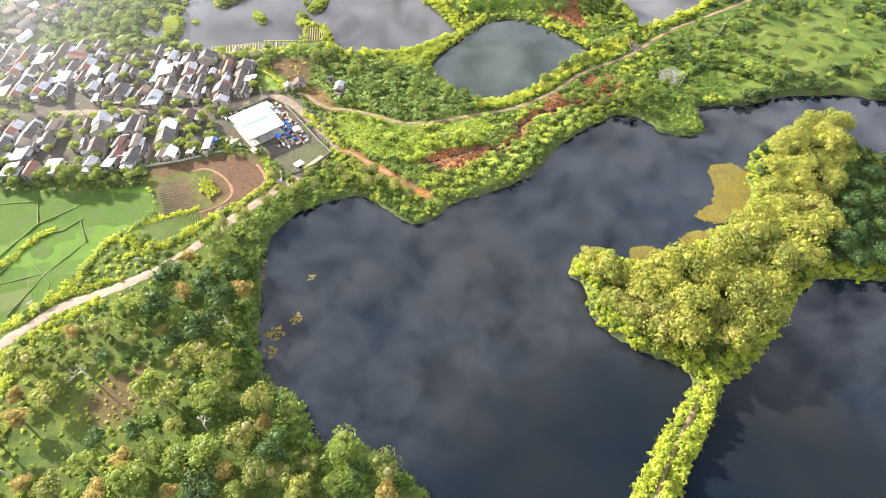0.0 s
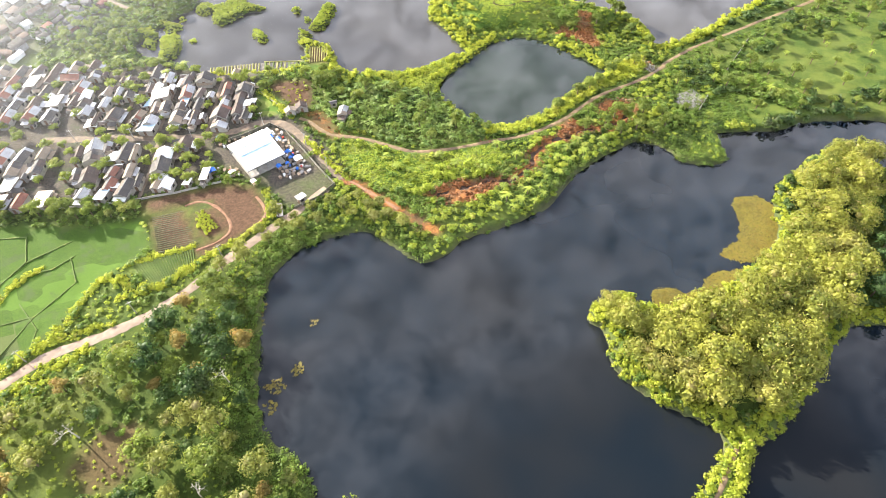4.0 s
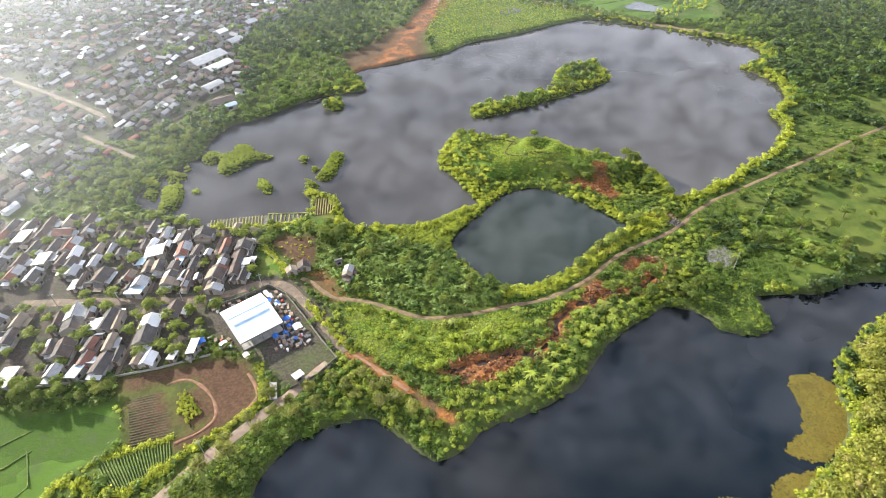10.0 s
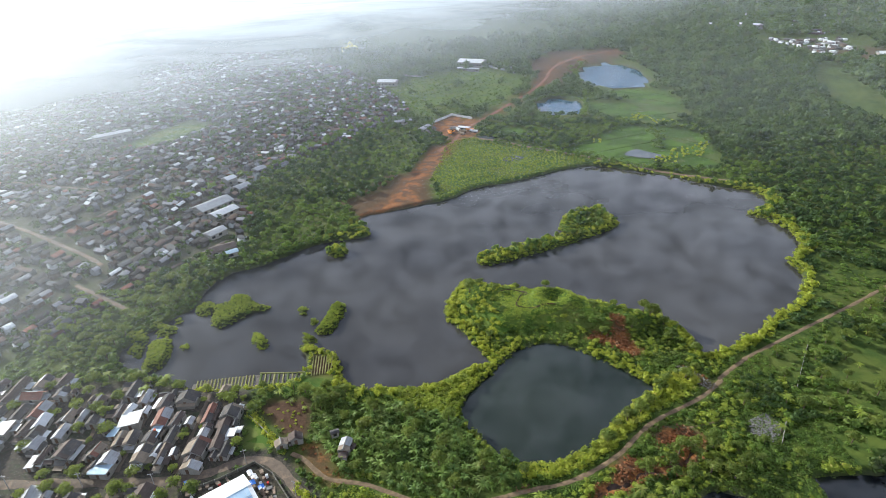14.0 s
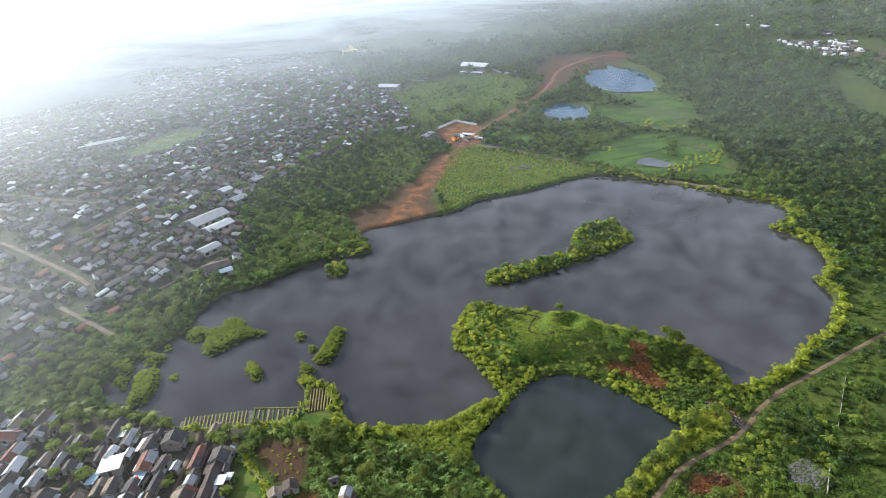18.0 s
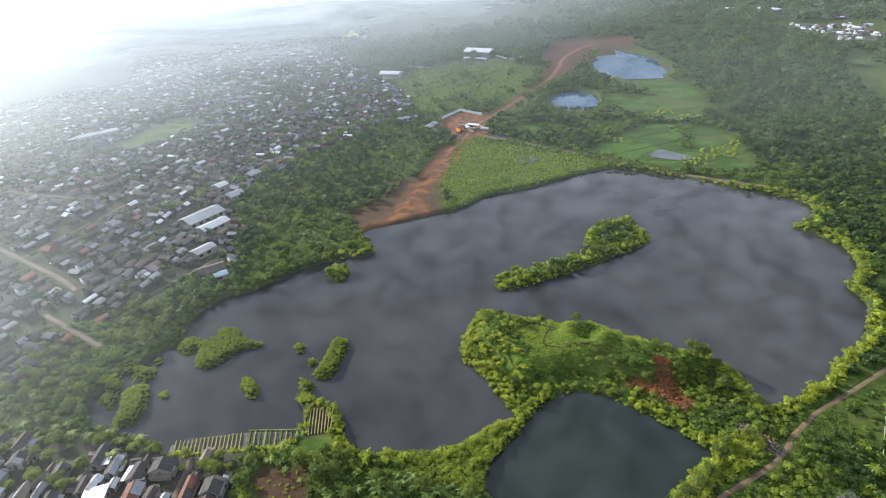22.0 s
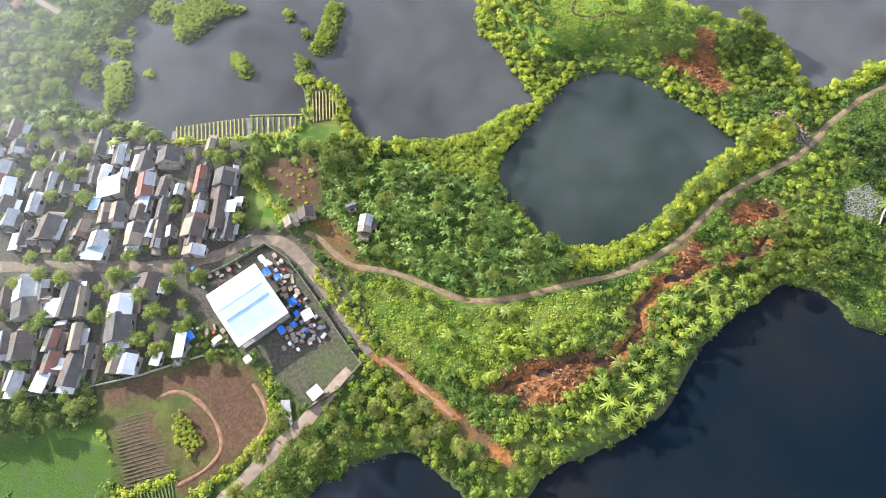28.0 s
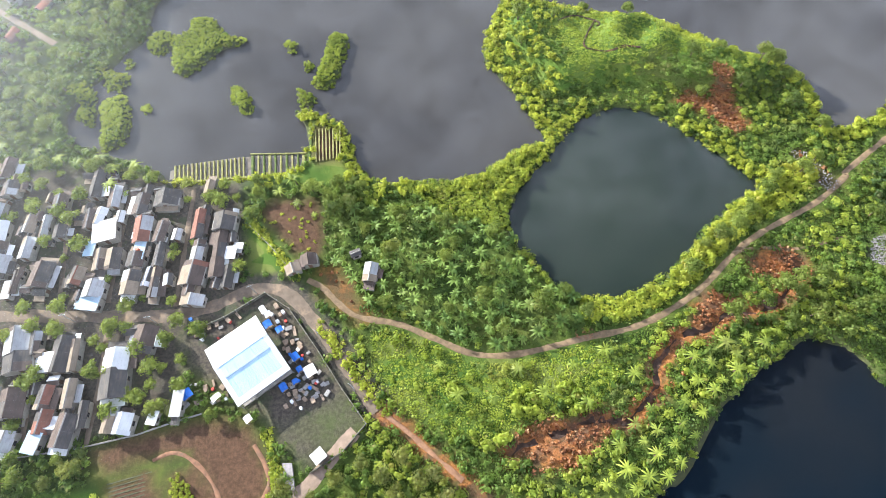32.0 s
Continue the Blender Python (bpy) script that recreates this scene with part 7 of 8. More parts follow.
def stall(x, y, turn, w, l, h, cloth, label, group="stalls of the yard"):
    """A small canopy: a sagging cloth on four thin legs, with a table below."""
    e = tagged(new("stall"), label, "stall", group)
    e.matrix_basis = pose(x, y, level(x, y), 0, 0, turn)
    bm = bmesh.new()
    n = 4
    grid = [[bm.verts.new((-w / 2 + w * i / n, -l / 2 + l * j / n, h + 0.35 * (1 - abs(2 * i / n - 1)) - 0.08 * math.sin(3.1 * j / n))) for j in range(n + 1)] for i in range(n + 1)]
    for i in range(n):
        for j in range(n):
            bm.faces.new((grid[i][j], grid[i + 1][j], grid[i + 1][j + 1], grid[i][j + 1]))
    ext = bmesh.ops.extrude_face_region(bm, geom=bm.faces[:])
    bmesh.ops.translate(bm, vec=(0, 0, -0.05), verts=[g for g in ext["geom"] if isinstance(g, bmesh.types.BMVert)])
    bmesh.ops.recalc_face_normals(bm, faces=bm.faces)
    part("canopy", bm, cloth, e)
    for sx in (-1, 1):
        for sy in (-1, 1):
            bm = bmesh.new()
            box(bm, sx * (w / 2 - 0.1) - 0.04, sy * (l / 2 - 0.1) - 0.04, -0.2, sx * (w / 2 - 0.1) + 0.04, sy * (l / 2 - 0.1) + 0.04, h)
            part("leg", bm, STEEL, e)
    bm = bmesh.new()
    box(bm, -w * 0.35, -l * 0.35, 0.66, w * 0.35, l * 0.35, 0.74)
    part("table", bm, CRATE, e)
    return e


for x, y, w, l, cloth, lab in ((-65.8, 204.6, 1.6, 2.4, WHITE_TARP, "small market stall under a white canopy"), (-64.2, 200.4, 2.2, 2.2, BLUE_TARP, "small market stall under a blue tarpaulin"), (-60.8, 198.6, 1.9, 1.8, BLUE_TARP, "small market stall under a blue tarpaulin"), (-56.0, 190.8, 2.0, 2.2, BLUE_TARP, "small market stall under a blue tarpaulin"), (-54.7, 187.4, 1.5, 1.6, BLUE_TARP, "small market stall under a blue tarpaulin"), (-55.6, 184.2, 1.5, 1.4, BLUE_TARP, "small market stall under a blue tarpaulin"), (-58.6, 182.9, 1.9, 2.2, BLUE_TARP, "small market stall under a blue tarpaulin"), (-51.8, 186.8, 3.0, 3.0, WHITE_TARP, "small market stall under a white canopy"), (-84.0, 182.6, 2.8, 2.6, BLUE_TARP, "small market stall under a blue tarpaulin"), (-64.3, 203.2, 1.8, 1.6, WHITE_TARP, "small market stall under a white canopy"), (-67.2, 175.4, 1.9, 1.9, WHITE_TARP, "small market stall under a white canopy"), (-76.2, 181.4, 2.6, 1.5, WHITE_TARP, "small market stall under a white canopy")):
    stall(x, y, 34 + (x * 7 % 13) - 6, w, l, 2.1, cloth, lab)


def crate(w, l, h, mat, label):
    e = tagged(new("crate"), label, "crate", "crates and scrap in the yard")
    bm = bmesh.new()
    box(bm, -w / 2, -l / 2, 0, w / 2, l / 2, h)
    bmesh.ops.bevel(bm, geom=bm.edges[:], offset=0.04, segments=1)
    part("body", bm, mat, e)
    for s in (-1, 1):
        bm = bmesh.new()
        box(bm, -w / 2 - 0.03, s * l * 0.3 - 0.06, 0.02, w / 2 + 0.03, s * l * 0.3 + 0.06, h + 0.03)
        part("batten", bm, DOOR_WOOD if mat is CRATE else mat, e)
    bm = bmesh.new()
    box(bm, -w / 2 - 0.04, -l / 2 - 0.04, h + 0.035, w / 2 + 0.04, l / 2 + 0.04, h + 0.09)
    part("lid", bm, mat, e)
    return e


crate_src = [crate(0.9, 1.2, 0.7, CRATE, "worn wooden crate on the yard"), crate(0.7, 0.8, 0.9, WHITE_TARP, "white plastic bin on the yard"), crate(1.4, 0.8, 0.5, SCRAP, "low grey scrap box on the yard"), crate(0.6, 2.2, 0.35, CRATE, "long wooden pallet stack on the yard"), crate(0.8, 0.8, 0.8, BLUE_TARP, "blue plastic crate on the yard"), crate(0.6, 0.6, 0.6, RED_PLASTIC, "red plastic crate on the yard")]
r9 = np.random.default_rng(81)
spots = [c for c in jitter(-67, 174, -47, 207, 1.75, 82) if inside([(-66, 206), (-62, 207), (-49, 186), (-46.5, 181), (-55, 176), (-59, 180), (-57, 188)], np.array([c]))[0]]
spots += list(jitter(-84, 181, -73, 187, 2.0, 83)) + list(jitter(-86, 197, -72, 205, 2.1, 84, 0.35))
for i, c in enumerate(spots):
    ux = (c[0] - SHED_C[0]) * math.cos(radians(SHED_TURN)) + (c[1] - SHED_C[1]) * math.sin(radians(SHED_TURN))
    uy = -(c[0] - SHED_C[0]) * math.sin(radians(SHED_TURN)) + (c[1] - SHED_C[1]) * math.cos(radians(SHED_TURN))
    if abs(ux) < hx + 0.6 and abs(uy) < hy + 0.6:
        continue
    m = pose(c[0], c[1], level(*c), 0, 0, 34 + r9.uniform(-25, 25)) @ Matrix.Diagonal((*([float(r9.uniform(0.7, 1.3))] * 2), float(r9.uniform(0.7, 1.2)), 1.0))
    src = crate_src[[0, 2, 2, 3, 0, 2, 1, 4, 2, 3, 3, 0, 2, 1, 0, 5][r9.integers(0, 16)]]
    made = copy_thing(src, Matrix.Identity(4))
    made.matrix_basis = m
for i, src in enumerate(crate_src):
    src.matrix_basis = pose(-58.0 + i * 1.5, 178.2 + i * 1.1, level(-58.0 + i * 1.5, 178.2 + i * 1.1), 0, 0, 30 + 7 * i)


OLD_WALL = plain("mossy_wall", (0.17, 0.16, 0.125), 0.4, 0.8, 0.95, second=(0.09, 0.10, 0.05))

# walls, fences and poles
def wall_run(name, line, tall, thick, mat, label, step=3.0, post=True):
    """A low wall in bays between posts."""
    e = tagged(new(name), label, "wall" if tall < 2.5 else "fence", kind="structure")
    p_ = np.asarray(line, float)
    for a, b in zip(p_[:-1], p_[1:]):
        n = max(1, int(np.hypot(*(b - a)) / step))
        for i in range(n):
            c0, c1 = a + (b - a) * i / n, a + (b - a) * (i + 1) / n
            ln = float(np.hypot(*(c1 - c0)))
            ang = math.degrees(math.atan2(c1[1] - c0[1], c1[0] - c0[0]))
            m = (c0 + c1) / 2
            bm = bmesh.new()
            box(bm, -ln / 2 + 0.1, -thick / 2, -0.5, ln / 2 - 0.1, thick / 2, tall)
            ob = part("panel", bm, mat, e)
            ob.matrix_basis = pose(m[0], m[1], level(*m), 0, 0, ang)
            if post:
                bm = bmesh.new()
                box(bm, -0.1, -thick / 2 - 0.04, -0.5, 0.1, thick / 2 + 0.04, tall + 0.12)
                ob = part("post", bm, CONCRETE, e)
                ob.matrix_basis = pose(c0[0], c0[1], level(*c0), 0, 0, ang)
    return e


wall_run("yard_wall", WALL_YARD, 1.2, 0.18, OLD_WALL, "low weathered concrete wall round the yard")
wall_run("bank_wall", [(-80, 177.6), (-88, 175.8), (-96.5, 173.3), (-110, 171.0), (-125, 169.6), (-140, 169.0)], 0.9, 0.2, CONCRETE, "low wall behind the village gardens")
wall_run("garden_wall", [(-73.4, 233), (-65.3, 224.3), (-57.8, 214.9)], 0.7, 0.14, CONCRETE, "low pale wall beside the lawn")
wall_run("east_wall", [(116.4, 211.6), (110.0, 203.1)], 1.0, 0.16, CONCRETE, "short white wall beside the rubble heap")
wall_run("east_fence", [(150.1, 252.5), (139.2, 239.0), (128.6, 225.7)], 0.8, 0.1, CONCRETE, "pale fence in the eastern scrub")


def pole(x, y, tall, turn):
    e = tagged(new("utility_pole"), "grey concrete utility pole with a crossarm", "utility pole", "poles along the street")
    e.matrix_basis = pose(x, y, level(x, y), 0, 0, turn)
    bm = bmesh.new()
    bmesh.ops.create_cone(bm, cap_ends=True, segments=8, radius1=0.16, radius2=0.1, depth=tall + 0.5, matrix=Matrix.Translation((0, 0, tall / 2 - 0.25)))
    part("post", bm, CONCRETE, e)
    bm = bmesh.new()
    box(bm, -0.9, -0.06, tall - 0.7, 0.9, 0.06, tall - 0.58)
    part("crossarm", bm, STEEL, e)
    for s in (-0.8, 0, 0.8):
        bm = bmesh.new()
        bmesh.ops.create_cone(bm, cap_ends=True, segments=6, radius1=0.06, radius2=0.04, depth=0.2, matrix=Matrix.Translation((s, 0, tall - 0.48)))
        part("insulator", bm, WHITE_TARP, e)


for x, y, tr in ((-68.6, 210.2, 20), (-49.8, 196.2, -35), (-40.2, 181.4, -35), (-96, 203.2, 5), (-120, 205.4, 5), (-144, 206.6, 5), (-96.3, 121.0, 30), (-73, 141.5, 40), (-124.6, 106.0, 40)):
    pole(x, y, 6.5, tr)

# huts by the banana garden and the road
for x, y, tr, ln, wd, kind in ((-35.9, 213.6, 80, 5.6, 4.4, "tan"), (-40.2, 219.8, 20, 3.0, 2.4, "dark"), (-53.6, 218.6, 100, 3.6, 5.4, "clay"), (-58.0, 216.2, 110, 3.0, 4.4, "tan"), (-48.6, 165.4, 40, 3.2, 3.0, "zinc")):
    seed_ += 1
    h_ = house(ln, wd, kind, seed_)
    h_["label"] = "small hut with a weathered sheet roof beside the track"
    h_["category"] = "hut"
    h_["group"] = "huts by the track"
    h_.matrix_basis = pose(x, y, level(x, y, 0.1), 0, 0, tr - 90)

# slab beside the road
bm = bmesh.new()
prism(bm, [(-58.0, 164.4, 1.2), (-56.8, 158.1, 1.2), (-54.5, 158.0, 1.2), (-55.6, 164.3, 1.2)], [(-58.0, 164.4, 2.25), (-56.8, 158.1, 2.25), (-54.5, 158.0, 2.25), (-55.6, 164.3, 2.25)])
bmesh.ops.recalc_face_normals(bm, faces=bm.faces)
tagged(part("concrete_slab", bm, STONE), "pale concrete slab beside the gravel road", "slab")

# ---------------------------------------------------------------- beds, fields, hedges
def ridge_row(bm, a, b, width, tall, z):
    a, b = np.asarray(a, float), np.asarray(b, float)
    d_ = (b - a) / np.hypot(*(b - a))
    n_ = np.array([-d_[1], d_[0]])
    prism(bm, [(*(a - n_ * width / 2), z - 0.5), (*(b - n_ * width / 2), z - 0.5), (*(b + n_ * width / 2), z - 0.5), (*(a + n_ * width / 2), z - 0.5)], [(*(a - n_ * width * 0.25 + d_ * 0.2), z + tall), (*(b - n_ * width * 0.25 - d_ * 0.2), z + tall), (*(b + n_ * width * 0.25 - d_ * 0.2), z + tall), (*(a + n_ * width * 0.25 + d_ * 0.2), z + tall)])


def bed(a, b, width, tall, z, mat, parent, name="row"):
    bm = bmesh.new()
    n = max(2, int(math.hypot(b[0] - a[0], b[1] - a[1]) / 2.2))
    for i in range(n):
        p0 = np.array(a) + (np.array(b) - np.array(a)) * i / n
        p1 = np.array(a) + (np.array(b) - np.array(a)) * (i + 1.2) / n
        ridge_row(bm, p0, p1, width * random.uniform(0.85, 1.1), tall * random.uniform(0.85, 1.15), z)
    bmesh.ops.recalc_face_normals(bm, faces=bm.faces)
    return part(name, bm, mat, parent)


BED_EDGE = plain("mossy_bed", (0.30, 0.29, 0.10), 0.5, 1.4, 0.95, second=(0.20, 0.16, 0.10), bump=0.7)
BED_GREEN = plain("planted_row", (0.10, 0.145, 0.03), 0.5, 2.2, 0.95, second=(0.18, 0.20, 0.045), bump=0.8)
PLOT_SOIL = plain("grey_plot_soil", (0.085, 0.088, 0.045), 0.4, 1.6, 0.95, second=(0.055, 0.075, 0.028), bump=0.7)
beds = tagged(new("water_beds"), "narrow brown banks between flooded planting beds", "planting beds", kind="structure")
for i in range(17):
    t_ = i / 16
    bed((-100.1 + 22.1 * t_, 257.4 + 1.6 * t_), (-99.2 + 22.1 * t_, 251.0), 0.8, 0.55, 0.0, BED_EDGE, beds)
for i in range(11):
    t_ = i / 10
    bed((-75.0 + 18.5 * t_, 259.2 - 1.2 * t_), (-74.3 + 18.2 * t_, 251.4 + 0.8 * t_), 0.9 if i % 3 else 1.3, 0.6, 0.0, BED_EDGE if i % 2 else BED_GREEN, beds)
for i in range(8):
    t_ = i / 7
    bed((-54.4 + 7.9 * t_, 266.6 - 0.2 * t_), (-53.6 + 7.6 * t_, 254.0 + 0.9 * t_), 0.75, 0.5, level(-50, 260) - 0.15, BED_EDGE, beds)
bed((-101.5, 250.6), (-57.5, 250.8), 1.3, 0.8, 0.0, BED_EDGE, beds, "bank")
bed((-76, 259.9), (-56, 258.6), 0.7, 0.45, 0.0, BED_EDGE, beds, "bank")
bed((-56.2, 252.5), (-55.8, 267.2), 1.4, 0.7, 0.9, BED_GREEN, beds, "bank")
bed((-55.6, 253.4), (-45.2, 254.4), 0.9, 0.7, 1.2, BED_GREEN, beds, "bank")
tagged(sheet("bed_water", [(-101.3, 250.8), (-57.2, 250.8), (-57.0, 257.8), (-75.9, 259.5), (-101.6, 257.2)], 0.04, plain("silty_water", (0.13, 0.11, 0.085), 0.2, 0.3, 0.3, bump=0.05), 0.0), "silty brown water between the beds", "water", kind="structure")

plot = tagged(new("plot_rows"), "raised soil rows of a vegetable plot", "vegetable plot", kind="structure")
for i in range(19):
    t_ = i / 18
    a = np.array(PLOT_ROWS[0]) * (1 - t_) + np.array(PLOT_ROWS[3]) * t_
    b = np.array(PLOT_ROWS[1]) * (1 - t_) + np.array(PLOT_ROWS[2]) * t_
    bed(a, b, 0.5, 0.16, level(*((a + b) / 2)) - 0.05, PLOT_SOIL, plot)
rim = soften([(-91.5, 166.9), (-86.0, 169.2), (-79.2, 165.3), (-74.0, 159.1), (-72.0, 153.3), (-74.6, 149.5), (-78.4, 147.0), (-83, 145)], 2, False)
RIM_EARTH = plain("rim_earth", (0.22, 0.115, 0.065), 0.45, 0.9, 0.95, second=(0.13, 0.08, 0.05), bump=0.5)
# red earth strip, its brighter orange standing in for the terrace's lit side
strip("path_rim", [tuple(q) for q in rim], 1.0, RIM_EARTH, "bare red earth rim in the field, the terrace's lit side in its colour", lift=0.14, taper=0.5)
strip("path_edge", [(-65.8, 169.2), (-62.3, 164.3), (-60.6, 159.1), (-63.6, 154.4), (-66.6, 150.6), (-69.6, 146.9)], 1.1, RIM_EARTH, "bare red earth edge of the ploughed field", lift=0.14, taper=0.6)

crop = tagged(new("crop_rows"), "close green rows of a leafy crop", "crop field", kind="structure")
for i in range(24):
    t_ = i / 23
    a = np.array((-103.0, 140.2)) * (1 - t_) + np.array((-84.2, 146.2)) * t_
    b = np.array((-95.2, 131.2)) * (1 - t_) + np.array((-81.5, 138.0)) * t_
    bed(a, b, 0.62, 0.45, level(*((a + b) / 2)) - 0.05, BED_GREEN, crop)
bunds = tagged(new("paddy_bunds"), "low grassy bunds between rice paddies", "bunds", kind="structure")
for line in ([(-158.1, 156.1), (-144.8, 156.4), (-140.3, 144.8), (-147.5, 131.1), (-165, 118)], [(-125.9, 146.3), (-120.2, 135.2), (-128.9, 122.4), (-142.3, 118.8), (-158, 112)], [(-135.7, 127.7), (-126.2, 117.5), (-125.5, 108.6)], [(-150, 118), (-144.3, 123.6), (-139.2, 139.4), (-130.1, 141.2), (-124.8, 146.2)], [(-140.3, 144.8), (-128, 153)], [(-128.9, 122.4), (-135, 106)]):
    for a, b in zip(line[:-1], line[1:]):
        bed(a, b, 0.6, 0.3, level(*((np.array(a) + np.array(b)) / 2)) - 0.03, BED_GREEN, bunds, "bund")
far_bunds = tagged(new("far_bunds"), "bunds dividing the distant paddies", "bunds", kind="structure")
for q_ in PADS:
    qa = np.array(q_)
    for u_ in (0.36, -0.94):
        dx = np.array((math.cos(u_), math.sin(u_)))
        nx_ = np.array((-dx[1], dx[0]))
        lo_, hi_ = (qa @ nx_).min(), (qa @ nx_).max()
        for o_ in np.arange(lo_ + 9, hi_ - 6, 23.0 if u_ > 0 else 31.0):
            run = np.array([dx * s_ + nx_ * o_ for s_ in np.arange((qa @ dx).min(), (qa @ dx).max(), 3.0)])
            run = run[inside(q_, run)]
            if len(run) > 5:
                bed(run[0], run[-1], 0.6, 0.22, level(*run[len(run) // 2]), BED_GREEN, far_bunds, "bund")


dike_l = [(20, -40), (36.5, 22), (45.5, 38), (53, 47), (60, 55.5), (69, 66)]
dike_r = [(27, -40), (43.5, 20), (54.5, 38), (61.5, 47), (70, 56.5), (77, 66)]
hedge = np.vstack([row_points(dike_l, 0.45, 1.1, 201), row_points(dike_r, 0.5, 1.0, 202)] + [row_points(l_, 0.8, w_, 90 + i) for i, (l_, w_) in enumerate((([(-63.7, 172.1), (-60.0, 164.6), (-58.3, 158.2), (-65.3, 151.2), (-73.6, 145.9), (-82.8, 138.1), (-93.0, 130.7), (-103.6, 127.1)], 0.6), ([(-81.2, 137.2), (-90.1, 131.4), (-94.3, 129.3), (-101.9, 132.4), (-111.0, 137.0), (-116.1, 128.6), (-116.6, 119.0), (-122.7, 110.5), (-129.3, 104.7), (-134.2, 99.9)], 0.9), ([(-103.3, 140.9), (-93.2, 144.3), (-83.7, 146.9)], 0.4), ([(-130, 76), (-123.7, 86.6), (-117.9, 97.7), (-114.0, 103.5)], 1.6), ([(-150, 124), (-144, 128), (-139, 138), (-133, 141)], 0.8), ([(-101, 250), (-58, 250)], 0.7), ([(-62, 262), (-60, 274), (-48, 270), (-44, 262), (-42, 250)], 1.2), ([(-50, 200), (-38, 183), (-32, 175)], 0.7), ([(-73, 234), (-57, 214)], 0.7), ([(-150, 70), (-139, 82), (-128, 93), (-118, 103), (-106, 109)], 1.6), ([(-146, 62), (-136, 72), (-124, 82)], 2.0), ([(-139, 96), (-128, 106), (-118, 114), (-104, 118)], 0.8)))])
hedge = hedge[within(YARD, hedge) < 0.4]
scatter(WEEDS, "hedges", hedge, height(hedge), np.random.default_rng(95).uniform(0.8, 1.5, len(hedge)), LEAF_BRIGHT, "bright yellow-green hedges along fields and roads", "hedge", 96)
gp_ = jitter(-70, 219, -50, 240, 1.8, 97, 0.35)
gp_ = gp_[inside(BARE_HOUSE, gp_)]
scatter(WEEDS, "young_crops", gp_, height(gp_), np.full(len(gp_), 0.55), LEAF_BRIGHT, "young yellow-green plants on bare brown soil", "seedlings", 98)
inner = spaced(PLOT_INNER, 0.9, 99, 110)
inner = inner[inside([(-86.3, 162.5), (-83.4, 163.5), (-77.4, 155.1), (-81.0, 151.4), (-84.8, 156.7)], inner)]
scatter(SHRUBS, "plot_bush", inner, height(inner), np.full(len(inner), 0.6), LEAF_BRIGHT, "bright green bushes inside the ploughed field", "bush", 100)


# algae and lily mats on the water
LEAF_ALGAE = leaf("algae", (0.075, 0.066, 0.010), (0.20, 0.165, 0.022), (0.15, 0.095, 0.02), 0.2, glow=0.1)
mats = []
for i, q in enumerate((ALGAE1, ALGAE2)):
    c = jitter(*np.min(q, 0), *np.max(q, 0), 0.52, 101 + i)
    mats.append(c[within(q, c) + 0.9 * wobble(c[:, 0] * 1.4, c[:, 1] * 1.4) > -0.6])
for i, (x, y, rx_, ry_) in enumerate(((-43.9, 98.1, 1.8, 2.6), (-49.9, 93.5, 3.4, 2.4), (-40.1, 113.7, 1.4, 1.5), (-50.0, 86.7, 3.0, 3.0), (-57.0, 118.0, 1.5, 6.0))):
    c = jitter(x - rx_, y - ry_, x + rx_, y + ry_, 0.75, 110 + i, 0.8 if i < 3 else 0.45)
    mats.append(c[((c[:, 0] - x) / rx_) ** 2 + ((c[:, 1] - y) / ry_) ** 2 < 0.8 + 0.4 * wobble(c[:, 0], c[:, 1])])
mats = np.vstack(mats)
mats = mats[shore(mats) < 0.9]
ALGAE_FILM = plain("algae_film", (0.115, 0.095, 0.016), 0.4, 0.8, 0.9, second=(0.07, 0.062, 0.014), bump=0.4)
for q in (ALGAE1, ALGAE2):
    tagged(sheet("algae_film", q, 0.05, ALGAE_FILM, 0.2), "yellow-brown algae film on still water", "algae", kind="structure")
scatter(FLOATING, "algae_mats", mats, np.full(len(mats), 0.02), np.random.default_rng(106).uniform(0.6, 1.0, len(mats)), LEAF_ALGAE, "yellow-brown floating algae along the ridge", "algae", 105, zs=0.14)


SHELF = plain("olive_mud", (0.075, 0.08, 0.03), 0.5, 0.5, 0.95, second=(0.036, 0.044, 0.022), bump=0.3)
for shelf in ([(30, 158), (39, 166), (52, 180), (68, 190), (77, 191), (72, 184.5), (63, 179.5), (58.0, 176.1), (54.2, 173.5), (50.3, 168.3), (46.5, 163.7), (41, 156.5), (36, 153)], [(79, 191.5), (88.3, 193.6), (93, 189.4), (93.1, 184.0), (86.7, 185.2), (81.0, 187.6)]):
    tagged(sheet("mud_shelf", shelf, 0.05, SHELF, 0.0), "olive mud shelf in shallow water", "mud", kind="structure")


# rubble heaps
def rubble(name, pts, lo, hi, mat, label, seed):
    v, f = icosa()
    r = np.random.default_rng(seed)
    protos = [(v * r.uniform(0.6, 1.1, (len(v), 1)) * np.array([1, 0.8, 0.6]), f) for _ in range(4)]
    h0 = height(pts)
    return scatter(protos, name, pts, h0 + 0.1, r.uniform(lo, hi, len(pts)), mat, label, "rubble", seed)


c = jitter(101, 202, 117, 219, 0.42, 120)
rubble("rubble_heap", c[inside([(102.5, 208.6), (104.8, 214.4), (112.3, 217.4), (115, 209.8), (108, 204)], c)], 0.14, 0.36, STONE, "pale grey rubble heap in the scrub", 121)
c = jitter(90, 228, 105, 248, 0.6, 122, 0.6)
rubble("track_rubble", c[inside(BARE4, c)], 0.12, 0.42, STONE, "pale broken stone beside the track", 123)
c = np.vstack([jitter(19, 191.5, 25, 194.5, 0.5, 124, 0.5), row_points(GULLY, 1.1, 1.1, 125)])
